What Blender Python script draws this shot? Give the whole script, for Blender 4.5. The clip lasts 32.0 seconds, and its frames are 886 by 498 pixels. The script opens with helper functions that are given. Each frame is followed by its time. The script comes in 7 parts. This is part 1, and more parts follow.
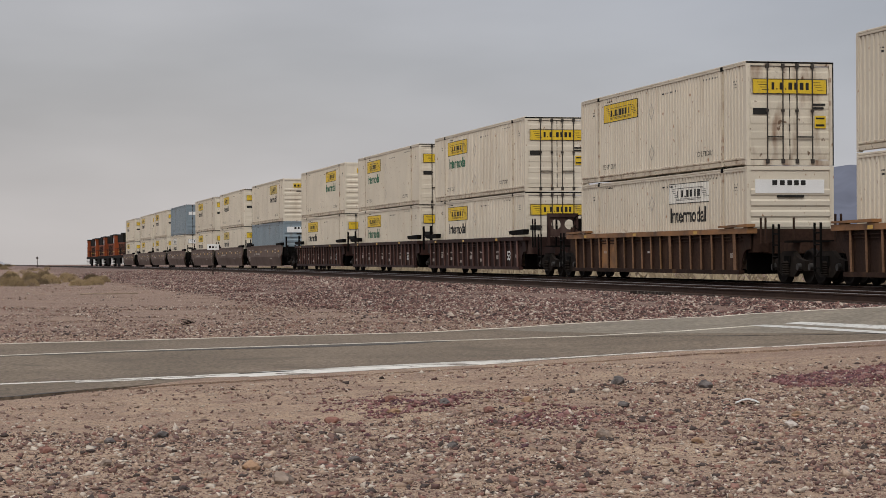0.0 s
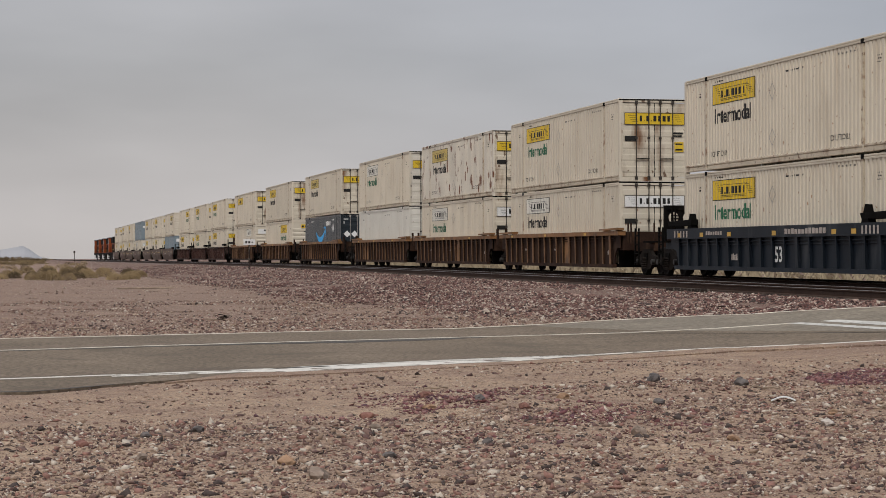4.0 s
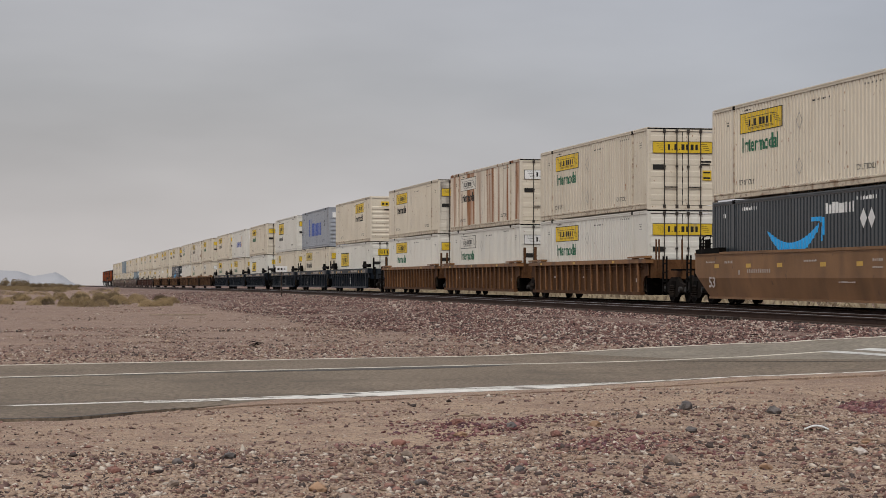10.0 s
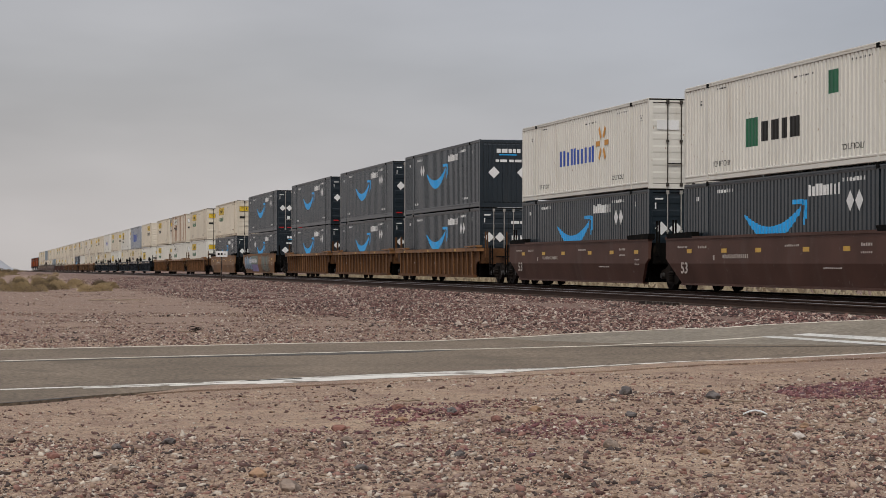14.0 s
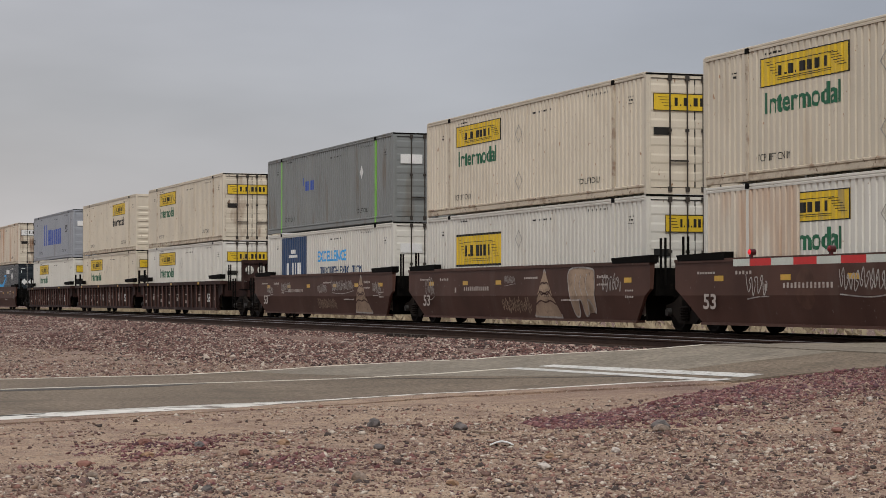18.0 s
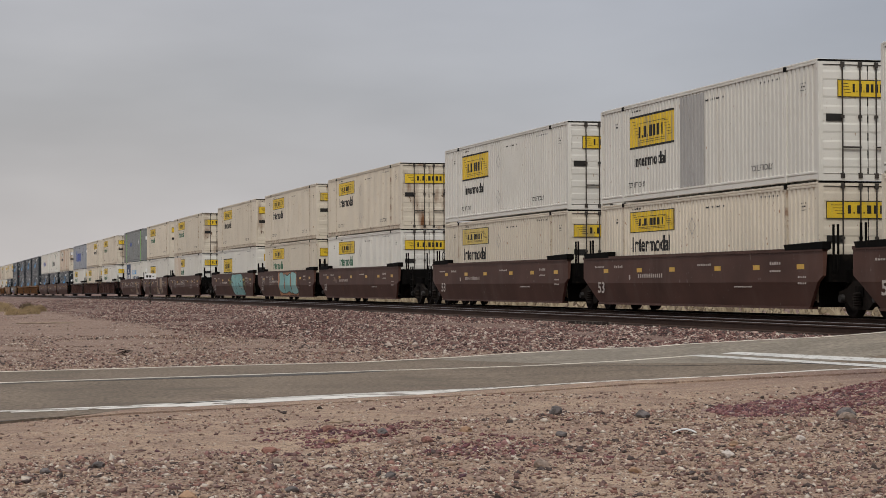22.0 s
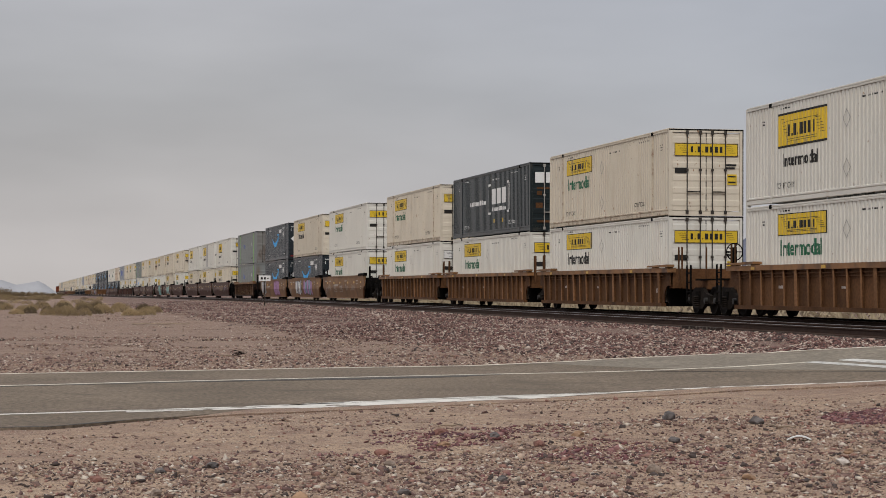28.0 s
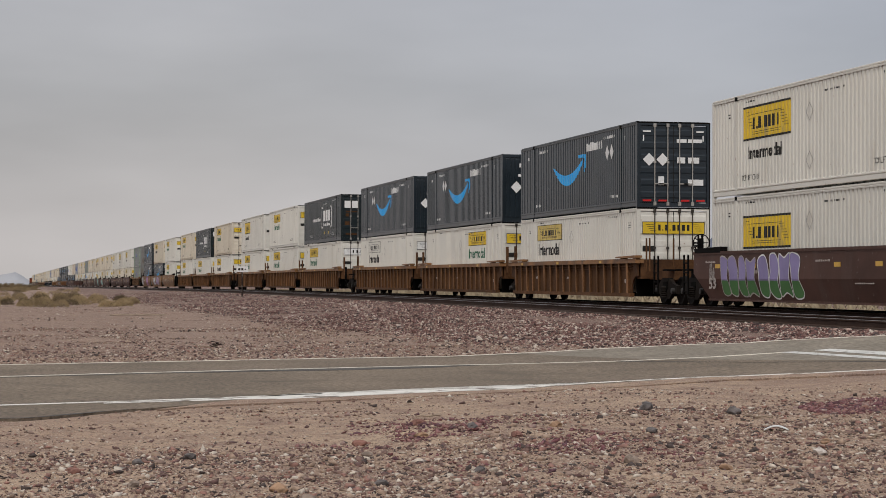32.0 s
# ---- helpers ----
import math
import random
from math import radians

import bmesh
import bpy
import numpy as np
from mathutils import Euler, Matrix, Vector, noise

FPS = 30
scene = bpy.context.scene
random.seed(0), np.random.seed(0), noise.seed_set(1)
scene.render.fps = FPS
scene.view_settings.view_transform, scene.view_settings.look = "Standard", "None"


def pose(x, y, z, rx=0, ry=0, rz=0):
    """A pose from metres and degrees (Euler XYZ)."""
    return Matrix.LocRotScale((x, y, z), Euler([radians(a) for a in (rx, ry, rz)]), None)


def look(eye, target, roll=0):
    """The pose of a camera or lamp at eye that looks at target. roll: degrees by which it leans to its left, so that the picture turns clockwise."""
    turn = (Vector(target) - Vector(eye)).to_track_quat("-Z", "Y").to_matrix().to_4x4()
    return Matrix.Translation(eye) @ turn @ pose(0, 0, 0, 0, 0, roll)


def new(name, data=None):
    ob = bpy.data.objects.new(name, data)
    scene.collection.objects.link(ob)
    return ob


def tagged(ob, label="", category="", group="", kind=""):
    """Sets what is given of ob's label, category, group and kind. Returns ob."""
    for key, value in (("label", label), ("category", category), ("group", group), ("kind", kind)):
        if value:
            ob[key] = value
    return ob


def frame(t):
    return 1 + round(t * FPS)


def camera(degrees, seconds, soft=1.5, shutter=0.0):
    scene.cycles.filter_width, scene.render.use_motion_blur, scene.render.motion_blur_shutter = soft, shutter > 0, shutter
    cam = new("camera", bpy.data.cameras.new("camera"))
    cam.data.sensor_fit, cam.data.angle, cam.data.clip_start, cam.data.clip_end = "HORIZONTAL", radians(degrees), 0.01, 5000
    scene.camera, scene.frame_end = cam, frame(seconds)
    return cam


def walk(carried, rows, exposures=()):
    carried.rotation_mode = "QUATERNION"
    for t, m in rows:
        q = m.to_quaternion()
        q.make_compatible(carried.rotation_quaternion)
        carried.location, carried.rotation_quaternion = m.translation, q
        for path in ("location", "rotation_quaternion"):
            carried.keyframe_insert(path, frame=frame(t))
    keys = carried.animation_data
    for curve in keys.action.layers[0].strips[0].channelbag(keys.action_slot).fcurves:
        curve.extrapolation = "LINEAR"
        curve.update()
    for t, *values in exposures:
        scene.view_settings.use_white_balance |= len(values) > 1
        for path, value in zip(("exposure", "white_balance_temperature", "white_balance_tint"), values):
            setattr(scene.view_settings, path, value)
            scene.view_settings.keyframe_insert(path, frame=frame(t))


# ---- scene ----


def aim(yaw, pitch, roll):
    """The eye stands by the road; yaw is to the right of the track's line."""
    a, b = radians(yaw), radians(pitch)
    eye = Vector((0.0, 0.0, 0.8004))
    way = Vector((math.sin(a) * math.cos(b), math.cos(a) * math.cos(b), math.sin(b)))
    return look(eye, eye + 50 * way, -roll)


cam = camera(23.7, 32.0, soft=0.5)
walk(cam, [
    (0, aim(12.733, 0.165, 0.274)), (0.5, aim(12.770, 0.015, 0.227)), (1, aim(12.747, -0.053, 0.175)),
    (1.5, aim(12.672, -0.120, 0.179)), (2, aim(12.493, -0.140, 0.158)), (2.5, aim(12.275, -0.105, 0.194)),
    (3, aim(12.048, -0.053, 0.172)), (3.5, aim(11.885, -0.002, 0.072)), (5.5, aim(11.354, 0.227, -0.017)),
    (6, aim(11.166, 0.258, -0.088)), (6.5, aim(11.019, 0.316, -0.059)), (7, aim(10.903, 0.392, -0.104)),
    (7.5, aim(10.859, 0.472, -0.130)), (8, aim(10.903, 0.506, -0.195)), (8.5, aim(11.018, 0.562, -0.197)),
    (9, aim(11.037, 0.661, -0.171)), (9.5, aim(10.935, 0.776, -0.143)), (10, aim(10.889, 0.798, -0.110)),
    (10.5, aim(10.948, 0.684, -0.161)), (11, aim(11.070, 0.526, -0.148)), (11.5, aim(11.100, 0.401, -0.172)),
    (12, aim(11.107, 0.327, -0.224)), (12.5, aim(11.162, 0.304, -0.155)), (13, aim(11.445, 0.334, -0.144)),
    (13.5, aim(11.935, 0.388, -0.185)), (15.5, aim(14.954, 0.546, -0.015)), (16, aim(16.234, 0.805, -0.016)),
    (16.5, aim(17.844, 0.991, 0.039)), (17, aim(18.937, 1.102, 0.135)), (17.5, aim(19.247, 1.234, -0.052)),
    (18, aim(19.327, 1.301, -0.018)), (18.5, aim(19.049, 1.243, 0.091)), (19, aim(18.567, 1.098, 0.135)),
    (19.5, aim(17.864, 1.037, 0.157)), (20, aim(17.043, 0.997, 0.229)), (20.5, aim(16.281, 0.953, 0.250)),
    (21, aim(15.662, 0.968, 0.259)), (21.5, aim(15.080, 0.976, 0.204)), (22, aim(14.412, 0.966, 0.172)),
    (22.5, aim(13.677, 0.916, 0.133)), (23, aim(12.938, 0.929, 0.006)), (23.5, aim(12.293, 1.011, 0.027)),
    (24, aim(11.765, 1.148, -0.083)), (24.5, aim(11.457, 1.212, -0.155)), (26.5, aim(11.401, 1.300, -0.270)),
    (27, aim(11.356, 1.275, -0.260)), (27.5, aim(11.331, 1.182, -0.259)), (28, aim(11.336, 1.063, -0.247)),
    (28.5, aim(11.402, 0.993, -0.250)), (29, aim(11.488, 0.981, -0.182)), (29.5, aim(11.553, 0.941, -0.117)),
    (30, aim(11.625, 0.868, -0.072)), (30.5, aim(11.745, 0.786, -0.057)), (31, aim(11.836, 0.722, -0.099)),
    (31.5, aim(11.860, 0.718, -0.105)), (32, aim(11.945, 0.813, -0.180)),
])

# ---- world and sun: a bright, hazy overcast ----
SUN_UP, SUN_TURN = 52, 205  # degrees above the ground; compass turn from +y to +x
world = bpy.data.worlds.new("overcast")
scene.world = world
world.use_nodes = True
wn, wl = world.node_tree.nodes, world.node_tree.links
wn.clear()
w_out, w_bg = wn.new("ShaderNodeOutputWorld"), wn.new("ShaderNodeBackground")
w_sky = wn.new("ShaderNodeTexSky")
w_sky.sky_type, w_sky.sun_disc = "NISHITA", False
w_sky.sun_elevation, w_sky.sun_rotation = radians(SUN_UP), radians(SUN_TURN)
w_sky.dust_density, w_sky.air_density = 4.0, 1.0
w_co, w_sep = wn.new("ShaderNodeTexCoord"), wn.new("ShaderNodeSeparateXYZ")
w_map, w_noise = wn.new("ShaderNodeMapping"), wn.new("ShaderNodeTexNoise")
w_map.inputs["Scale"].default_value = (1.0, 1.0, 3.5)
w_noise.inputs["Scale"].default_value, w_noise.inputs["Detail"].default_value = 2.6, 5.0
w_hi, w_mix, w_cl = wn.new("ShaderNodeValToRGB"), wn.new("ShaderNodeMix"), wn.new("ShaderNodeMix")
w_mix.data_type, w_cl.data_type = "RGBA", "RGBA"
w_ramp = w_hi.color_ramp
w_ramp.elements[0].position, w_ramp.elements[0].color = 0.0, (5.7, 5.4, 5.35, 1)
w_ramp.elements[1].position, w_ramp.elements[1].color = 0.09, (4.68, 4.66, 4.86, 1)
e2 = w_ramp.elements.new(0.3)
e2.color = (5.1, 5.2, 5.9, 1)
e3 = w_ramp.elements.new(0.75)
e3.color = (9.5, 9.5, 9.7, 1)
w_nr = wn.new("ShaderNodeMapRange")
w_nr.inputs["From Min"].default_value, w_nr.inputs["From Max"].default_value = 0.3, 0.7
w_nr.inputs["To Min"].default_value, w_nr.inputs["To Max"].default_value = 0.8, 1.2
w_mul = wn.new("ShaderNodeVectorMath")
w_mul.operation = "SCALE"
wl.new(w_co.outputs["Generated"], w_sep.inputs[0])
wl.new(w_co.outputs["Generated"], w_map.inputs[0])
wl.new(w_map.outputs[0], w_noise.inputs["Vector"])
wl.new(w_noise.outputs["Fac"], w_nr.inputs["Value"])
wl.new(w_sep.outputs["Z"], w_hi.inputs[0])
wl.new(w_hi.outputs[0], w_mul.inputs[0])
w_thin, w_both = wn.new("ShaderNodeMapRange"), wn.new("ShaderNodeMath")
w_thin.inputs["From Min"].default_value, w_thin.inputs["From Max"].default_value = 0.2, 0.5
w_thin.inputs["To Min"].default_value, w_thin.inputs["To Max"].default_value = 1.03, 0.9
w_both.operation = "MULTIPLY"
wl.new(w_sep.outputs["X"], w_thin.inputs["Value"])
wl.new(w_thin.outputs[0], w_both.inputs[0])
wl.new(w_nr.outputs[0], w_both.inputs[1])
wl.new(w_both.outputs[0], w_mul.inputs["Scale"])
w_side, w_tint, w_col = wn.new("ShaderNodeMapRange"), wn.new("ShaderNodeMix"), wn.new("ShaderNodeVectorMath")
w_side.inputs["From Min"].default_value, w_side.inputs["From Max"].default_value = 0.1, 0.5
w_tint.data_type = "RGBA"
w_tint.inputs["A"].default_value, w_tint.inputs["B"].default_value = (1.01, 1.0, 0.985, 1), (0.95, 1.0, 1.07, 1)
w_col.operation = "MULTIPLY"
wl.new(w_sep.outputs["X"], w_side.inputs["Value"])
wl.new(w_side.outputs[0], w_tint.inputs["Factor"])
wl.new(w_mul.outputs[0], w_col.inputs[0])
wl.new(w_tint.outputs["Result"], w_col.inputs[1])
w_mix.inputs["Factor"].default_value = 0.86
wl.new(w_sky.outputs[0], w_mix.inputs["A"])
wl.new(w_col.outputs[0], w_mix.inputs["B"])
wl.new(w_mix.outputs["Result"], w_bg.inputs["Color"])
w_bg.inputs["Strength"].default_value = 0.1
wl.new(w_bg.outputs[0], w_out.inputs[0])

sun = new("sun", bpy.data.lights.new("sun", "SUN"))
sun.data.energy, sun.data.angle, sun.data.color = 1.5, radians(14), (1.0, 0.96, 0.9)
sx, sy = math.sin(radians(SUN_TURN)), math.cos(radians(SUN_TURN))
sz = math.tan(radians(SUN_UP))
sun.matrix_world = look((sx * 100, sy * 100, sz * 100), (0, 0, 0))


# ---- materials ----
def mat(name, col, rough=0.6, metal=0.0, var=0.15, scale=1.5, second=None, amount=0.0, sscale=2.0, streak=1.0,
        bump=0.0, bscale=60.0, fine=0.08, fscale=40.0, sharp=0.08, spread=0.0, spec=0.3, specks=None):
    """Paint, metal, stone: base colour with variation at two scales, and a second colour (rust, dirt, dust) in patches."""
    m = bpy.data.materials.new(name)
    m.use_nodes = True
    nt, ln = m.node_tree.nodes, m.node_tree.links
    bs = nt["Principled BSDF"]
    bs.inputs["Roughness"].default_value, bs.inputs["Metallic"].default_value = rough, metal
    bs.inputs["Specular IOR Level"].default_value = spec
    co, info, add = nt.new("ShaderNodeTexCoord"), nt.new("ShaderNodeObjectInfo"), nt.new("ShaderNodeVectorMath")
    sc = nt.new("ShaderNodeMath")
    sc.operation, sc.inputs[1].default_value = "MULTIPLY", 57.0
    ln.new(info.outputs["Random"], sc.inputs[0])
    ln.new(co.outputs["Object"], add.inputs[0])
    ln.new(sc.outputs[0], add.inputs[1])

    def noise_of(s, vec, detail=4.0):
        n = nt.new("ShaderNodeTexNoise")
        n.inputs["Scale"].default_value, n.inputs["Detail"].default_value = s, detail
        ln.new(vec, n.inputs["Vector"])
        return n.outputs["Fac"]

    def ranged(v, a, b, c, d):
        r = nt.new("ShaderNodeMapRange")
        for k, x in zip(("From Min", "From Max", "To Min", "To Max"), (a, b, c, d)):
            r.inputs[k].default_value = x
        ln.new(v, r.inputs["Value"])
        return r.outputs[0]

    def times(a, b):
        r = nt.new("ShaderNodeMath")
        r.operation = "MULTIPLY"
        ln.new(a, r.inputs[0])
        ln.new(b, r.inputs[1])
        return r.outputs[0]

    big = ranged(noise_of(scale, add.outputs[0]), 0.3, 0.7, 1 - var, 1 + var)
    small = ranged(noise_of(fscale, add.outputs[0], 2.0), 0.3, 0.7, 1 - fine, 1 + fine)
    k = times(big, small)
    if spread:
        k = times(k, ranged(info.outputs["Random"], 0, 1, 1 - spread, 1 + spread))
    tint = nt.new("ShaderNodeVectorMath")
    tint.operation = "SCALE"
    tint.inputs[0].default_value = col[:3]
    ln.new(k, tint.inputs["Scale"])
    out = tint.outputs[0]
    if second:
        mp = nt.new("ShaderNodeMapping")
        mp.inputs["Scale"].default_value = (1, 1, 1 / streak)
        ln.new(add.outputs[0], mp.inputs[0])
        f = ranged(noise_of(sscale, mp.outputs[0], 6.0), 0.62 - amount * 0.5, 0.62 - amount * 0.5 + sharp, 0, 1)
        mx = nt.new("ShaderNodeMix")
        mx.data_type = "RGBA"
        ln.new(f, mx.inputs["Factor"])
        ln.new(out, mx.inputs["A"])
        mx.inputs["B"].default_value = (*second[:3], 1)
        out = mx.outputs["Result"]
    if specks:
        spot, much, size, drip = specks
        mp = nt.new("ShaderNodeMapping")
        mp.inputs["Scale"].default_value = (1, 1, 1 / drip)
        ln.new(add.outputs[0], mp.inputs[0])
        f = ranged(noise_of(size, mp.outputs[0], 3.0), 0.72 - much * 0.5, 0.76 - much * 0.5, 0, 0.85)
        mx = nt.new("ShaderNodeMix")
        mx.data_type = "RGBA"
        ln.new(f, mx.inputs["Factor"])
        ln.new(out, mx.inputs["A"])
        mx.inputs["B"].default_value = (*spot, 1)
        out = mx.outputs["Result"]
    ln.new(out, bs.inputs["Base Color"])
    if bump:
        b = nt.new("ShaderNodeBump")
        b.inputs["Strength"].default_value, b.inputs["Distance"].default_value = bump, 0.01
        ln.new(noise_of(bscale, co.outputs["Object"], 4.0), b.inputs["Height"])
        ln.new(b.outputs[0], bs.inputs["Normal"])
    return m


def glowing(name, col, power):
    m = mat(name, col, 0.3)
    bs = m.node_tree.nodes["Principled BSDF"]
    bs.inputs["Emission Color"].default_value, bs.inputs["Emission Strength"].default_value = (*col, 1), power
    return m


RUST = (0.16, 0.062, 0.028)
DUST = (0.36, 0.29, 0.22)
M_WHITE = mat("white_paint", (0.655, 0.635, 0.57), 0.5, 0, 0.05, 0.5, (0.45, 0.39, 0.31), 0.06, 1.6, 6, sharp=0.4, spread=0.06, fine=0.04, specks=((0.3, 0.2, 0.13), 0.04, 11.0, 2.0))
M_CREAM = mat("cream_paint", (0.62, 0.557, 0.448), 0.55, 0, 0.06, 0.5, (0.42, 0.33, 0.23), 0.1, 1.6, 6, sharp=0.4, spread=0.06, fine=0.05, specks=((0.26, 0.13, 0.06), 0.08, 10.0, 2.0))
M_STAIN = mat("stained_door_paint", (0.6, 0.54, 0.43), 0.6, 0, 0.1, 0.8, (0.17, 0.075, 0.03), 0.22, 1.9, 4, sharp=0.2, specks=((0.1, 0.045, 0.02), 0.14, 5.0, 1.5))
M_SOOT = mat("sooty_door_paint", (0.6, 0.56, 0.48), 0.65, 0, 0.1, 0.8, (0.06, 0.04, 0.03), 0.26, 1.1, 2.5, sharp=0.25)
M_RUSTY = mat("rust_streaked_paint", (0.63, 0.57, 0.47), 0.65, 0, 0.08, 0.5, (0.27, 0.11, 0.04), 0.24, 1.3, 14, sharp=0.13)
M_SILL = mat("rusty_sill_paint", (0.55, 0.48, 0.37), 0.65, 0, 0.12, 0.8, (0.2, 0.1, 0.05), 0.22, 3.0, 0.7, sharp=0.25, specks=((0.12, 0.055, 0.025), 0.16, 8.0, 1.0))
M_SPOTS = mat("rust_spotted_paint", (0.64, 0.59, 0.5), 0.6, 0, 0.08, 0.5, RUST, 0.06, 2.6, 2.5, sharp=0.04)
M_FADE = mat("rust_washed_paint", (0.62, 0.55, 0.45), 0.6, 0, 0.08, 0.5, (0.42, 0.2, 0.09), 0.26, 1.1, 5, sharp=0.3)
M_CHAR = mat("charcoal_paint", (0.012, 0.019, 0.025), 0.32, 0, 0.15, 0.8, (0.035, 0.04, 0.042), 0.04, 1.5, 3, sharp=0.3, spec=0.5)
M_GRAY = mat("silver_grey_paint", (0.3, 0.32, 0.35), 0.5, 0, 0.06, 0.6, (0.2, 0.19, 0.18), 0.1, 1.3, 4, sharp=0.2)
M_GREEN = mat("grey_green_paint", (0.205, 0.218, 0.212), 0.5, 0, 0.07, 0.6, (0.15, 0.12, 0.09), 0.1, 1.3, 4, sharp=0.2)
M_BLUEG = mat("blue_grey_paint", (0.2, 0.25, 0.28), 0.5, 0, 0.08, 0.6, (0.15, 0.12, 0.1), 0.1, 1.3, 4, sharp=0.2)
M_DKGRN = mat("dark_green_paint", (0.011, 0.018, 0.02), 0.33, 0, 0.12, 0.7, (0.09, 0.07, 0.05), 0.08, 1.5, 3, sharp=0.3)
M_GRUST = mat("rust_stained_grey_paint", (0.2, 0.195, 0.18), 0.6, 0, 0.15, 0.8, (0.08, 0.042, 0.024), 0.24, 1.4, 3, sharp=0.2)
M_STEEL = mat("dull_steel", (0.36, 0.34, 0.31), 0.5, 0.2, 0.15, 3)
# Darker bar colour, used on pale doors only.
M_RODD = mat("grimy_bar_steel", (0.05, 0.042, 0.035), 0.55, 0.2, 0.2, 3)
M_YEL = mat("yellow_vinyl", (0.66, 0.45, 0.03), 0.45, 0, 0.06, 1.5, (0.4, 0.3, 0.1), 0.06, 2, 3)
M_YELF = mat("faded_yellow_vinyl", (0.55, 0.42, 0.13), 0.5, 0, 0.08, 1.5)
M_BLK = mat("black_vinyl", (0.025, 0.024, 0.022), 0.5, 0, 0.15, 3, spec=0.12)
M_GRN = mat("green_vinyl", (0.02, 0.12, 0.06), 0.5, 0, 0.15, 3)
M_SKYB = mat("sky_blue_vinyl", (0.02, 0.35, 0.75), 0.4, 0, 0.05, 2)
M_BLUE = mat("deep_blue_vinyl", (0.03, 0.08, 0.36), 0.45, 0, 0.08, 2)
M_NAVY = mat("navy_vinyl", (0.02, 0.05, 0.12), 0.45, 0, 0.08, 2)
M_LIME = mat("lime_paint", (0.2, 0.5, 0.08), 0.45, 0, 0.08, 2)
M_CHALK = mat("chalky_spray", (0.4, 0.37, 0.34), 0.7, 0, 0.2, 2, (0.14, 0.1, 0.085), 0.14, 9, 1, sharp=0.2)
M_PALET = mat("pale_tan_spray", (0.36, 0.26, 0.18), 0.7, 0, 0.2, 2, (0.12, 0.08, 0.06), 0.16, 7, 1, sharp=0.25)
M_DUSTM = mat("dusty_white_stencil", (0.42, 0.37, 0.33), 0.6, 0, 0.12, 2, (0.2, 0.13, 0.1), 0.1, 8, 1, sharp=0.2)
M_LILAC = mat("lilac_spray", (0.42, 0.22, 0.42), 0.5, 0, 0.1, 1)
M_PLUM = mat("plum_spray", (0.16, 0.03, 0.1), 0.5, 0, 0.12, 1)
M_FADED = mat("faded_brown_mark", (0.09, 0.048, 0.035), 0.6, 0, 0.3, 3, spec=0.12)
M_OLGR = mat("grey_green_spray", (0.17, 0.2, 0.17), 0.6, 0, 0.15, 1)
M_KHAK = mat("khaki_spray", (0.19, 0.16, 0.12), 0.6, 0, 0.15, 1)
M_PEACH = mat("peach_spray", (0.42, 0.2, 0.1), 0.6, 0, 0.15, 1)
M_MARK = mat("white_vinyl", (0.72, 0.72, 0.7), 0.5, 0, 0.06, 2)
M_ORNG = mat("amber_vinyl", (0.6, 0.27, 0.03), 0.45, 0, 0.06, 2)
M_REFL = mat("reflector_yellow", (0.55, 0.33, 0.05), 0.4, 0, 0.1, 3)
M_BROWN = mat("brown_wagon_paint", (0.08, 0.041, 0.031), 0.55, 0, 0.22, 0.7, (0.12, 0.085, 0.07), 0.12, 1.2, 3, sharp=0.4, spec=0.12, specks=((0.16, 0.13, 0.11), 0.06, 7.0, 1.0))
# Brown paled for dust and for the haze over the distant leading cars.
M_BRDST = mat("dusty_brown_paint", (0.15, 0.112, 0.094), 0.75, 0, 0.2, 0.7, (0.09, 0.055, 0.044), 0.14, 1.2, 3, sharp=0.4, spec=0.1)
M_TAN = mat("tan_wagon_paint", (0.215, 0.115, 0.053), 0.65, 0, 0.28, 0.6, (0.11, 0.066, 0.042), 0.22, 1.2, 3, sharp=0.4, specks=((0.1, 0.06, 0.04), 0.06, 6.0, 1.5))
# Wall rusts are darkened for recess shade; rib rusts lightened as if catching light.
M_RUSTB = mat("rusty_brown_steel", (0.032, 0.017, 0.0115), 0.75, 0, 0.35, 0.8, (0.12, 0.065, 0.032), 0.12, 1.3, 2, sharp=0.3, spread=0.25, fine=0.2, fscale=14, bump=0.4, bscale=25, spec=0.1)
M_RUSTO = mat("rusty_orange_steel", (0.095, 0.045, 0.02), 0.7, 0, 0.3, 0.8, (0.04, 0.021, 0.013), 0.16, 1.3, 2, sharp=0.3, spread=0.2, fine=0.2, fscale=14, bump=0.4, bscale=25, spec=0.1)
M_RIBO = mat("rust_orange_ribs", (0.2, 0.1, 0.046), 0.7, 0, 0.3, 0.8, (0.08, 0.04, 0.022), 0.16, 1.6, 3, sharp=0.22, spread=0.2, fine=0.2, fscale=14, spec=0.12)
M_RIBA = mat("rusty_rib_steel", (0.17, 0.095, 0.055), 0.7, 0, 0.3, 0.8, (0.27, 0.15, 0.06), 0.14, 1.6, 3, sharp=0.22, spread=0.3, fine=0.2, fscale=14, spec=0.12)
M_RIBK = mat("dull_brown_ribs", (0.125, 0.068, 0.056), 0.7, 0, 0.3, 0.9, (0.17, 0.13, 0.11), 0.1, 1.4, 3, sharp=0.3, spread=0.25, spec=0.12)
M_FRAME = mat("dusty_cast_steel", (0.013, 0.01, 0.008), 0.8, 0, 0.3, 2, (0.035, 0.026, 0.02), 0.1, 3, 1, sharp=0.2, spec=0.1)
M_ORCH = mat("orange_chord_paint", (0.24, 0.118, 0.047), 0.6, 0, 0.25, 0.9, (0.09, 0.05, 0.03), 0.22, 1.4, 1, sharp=0.2)
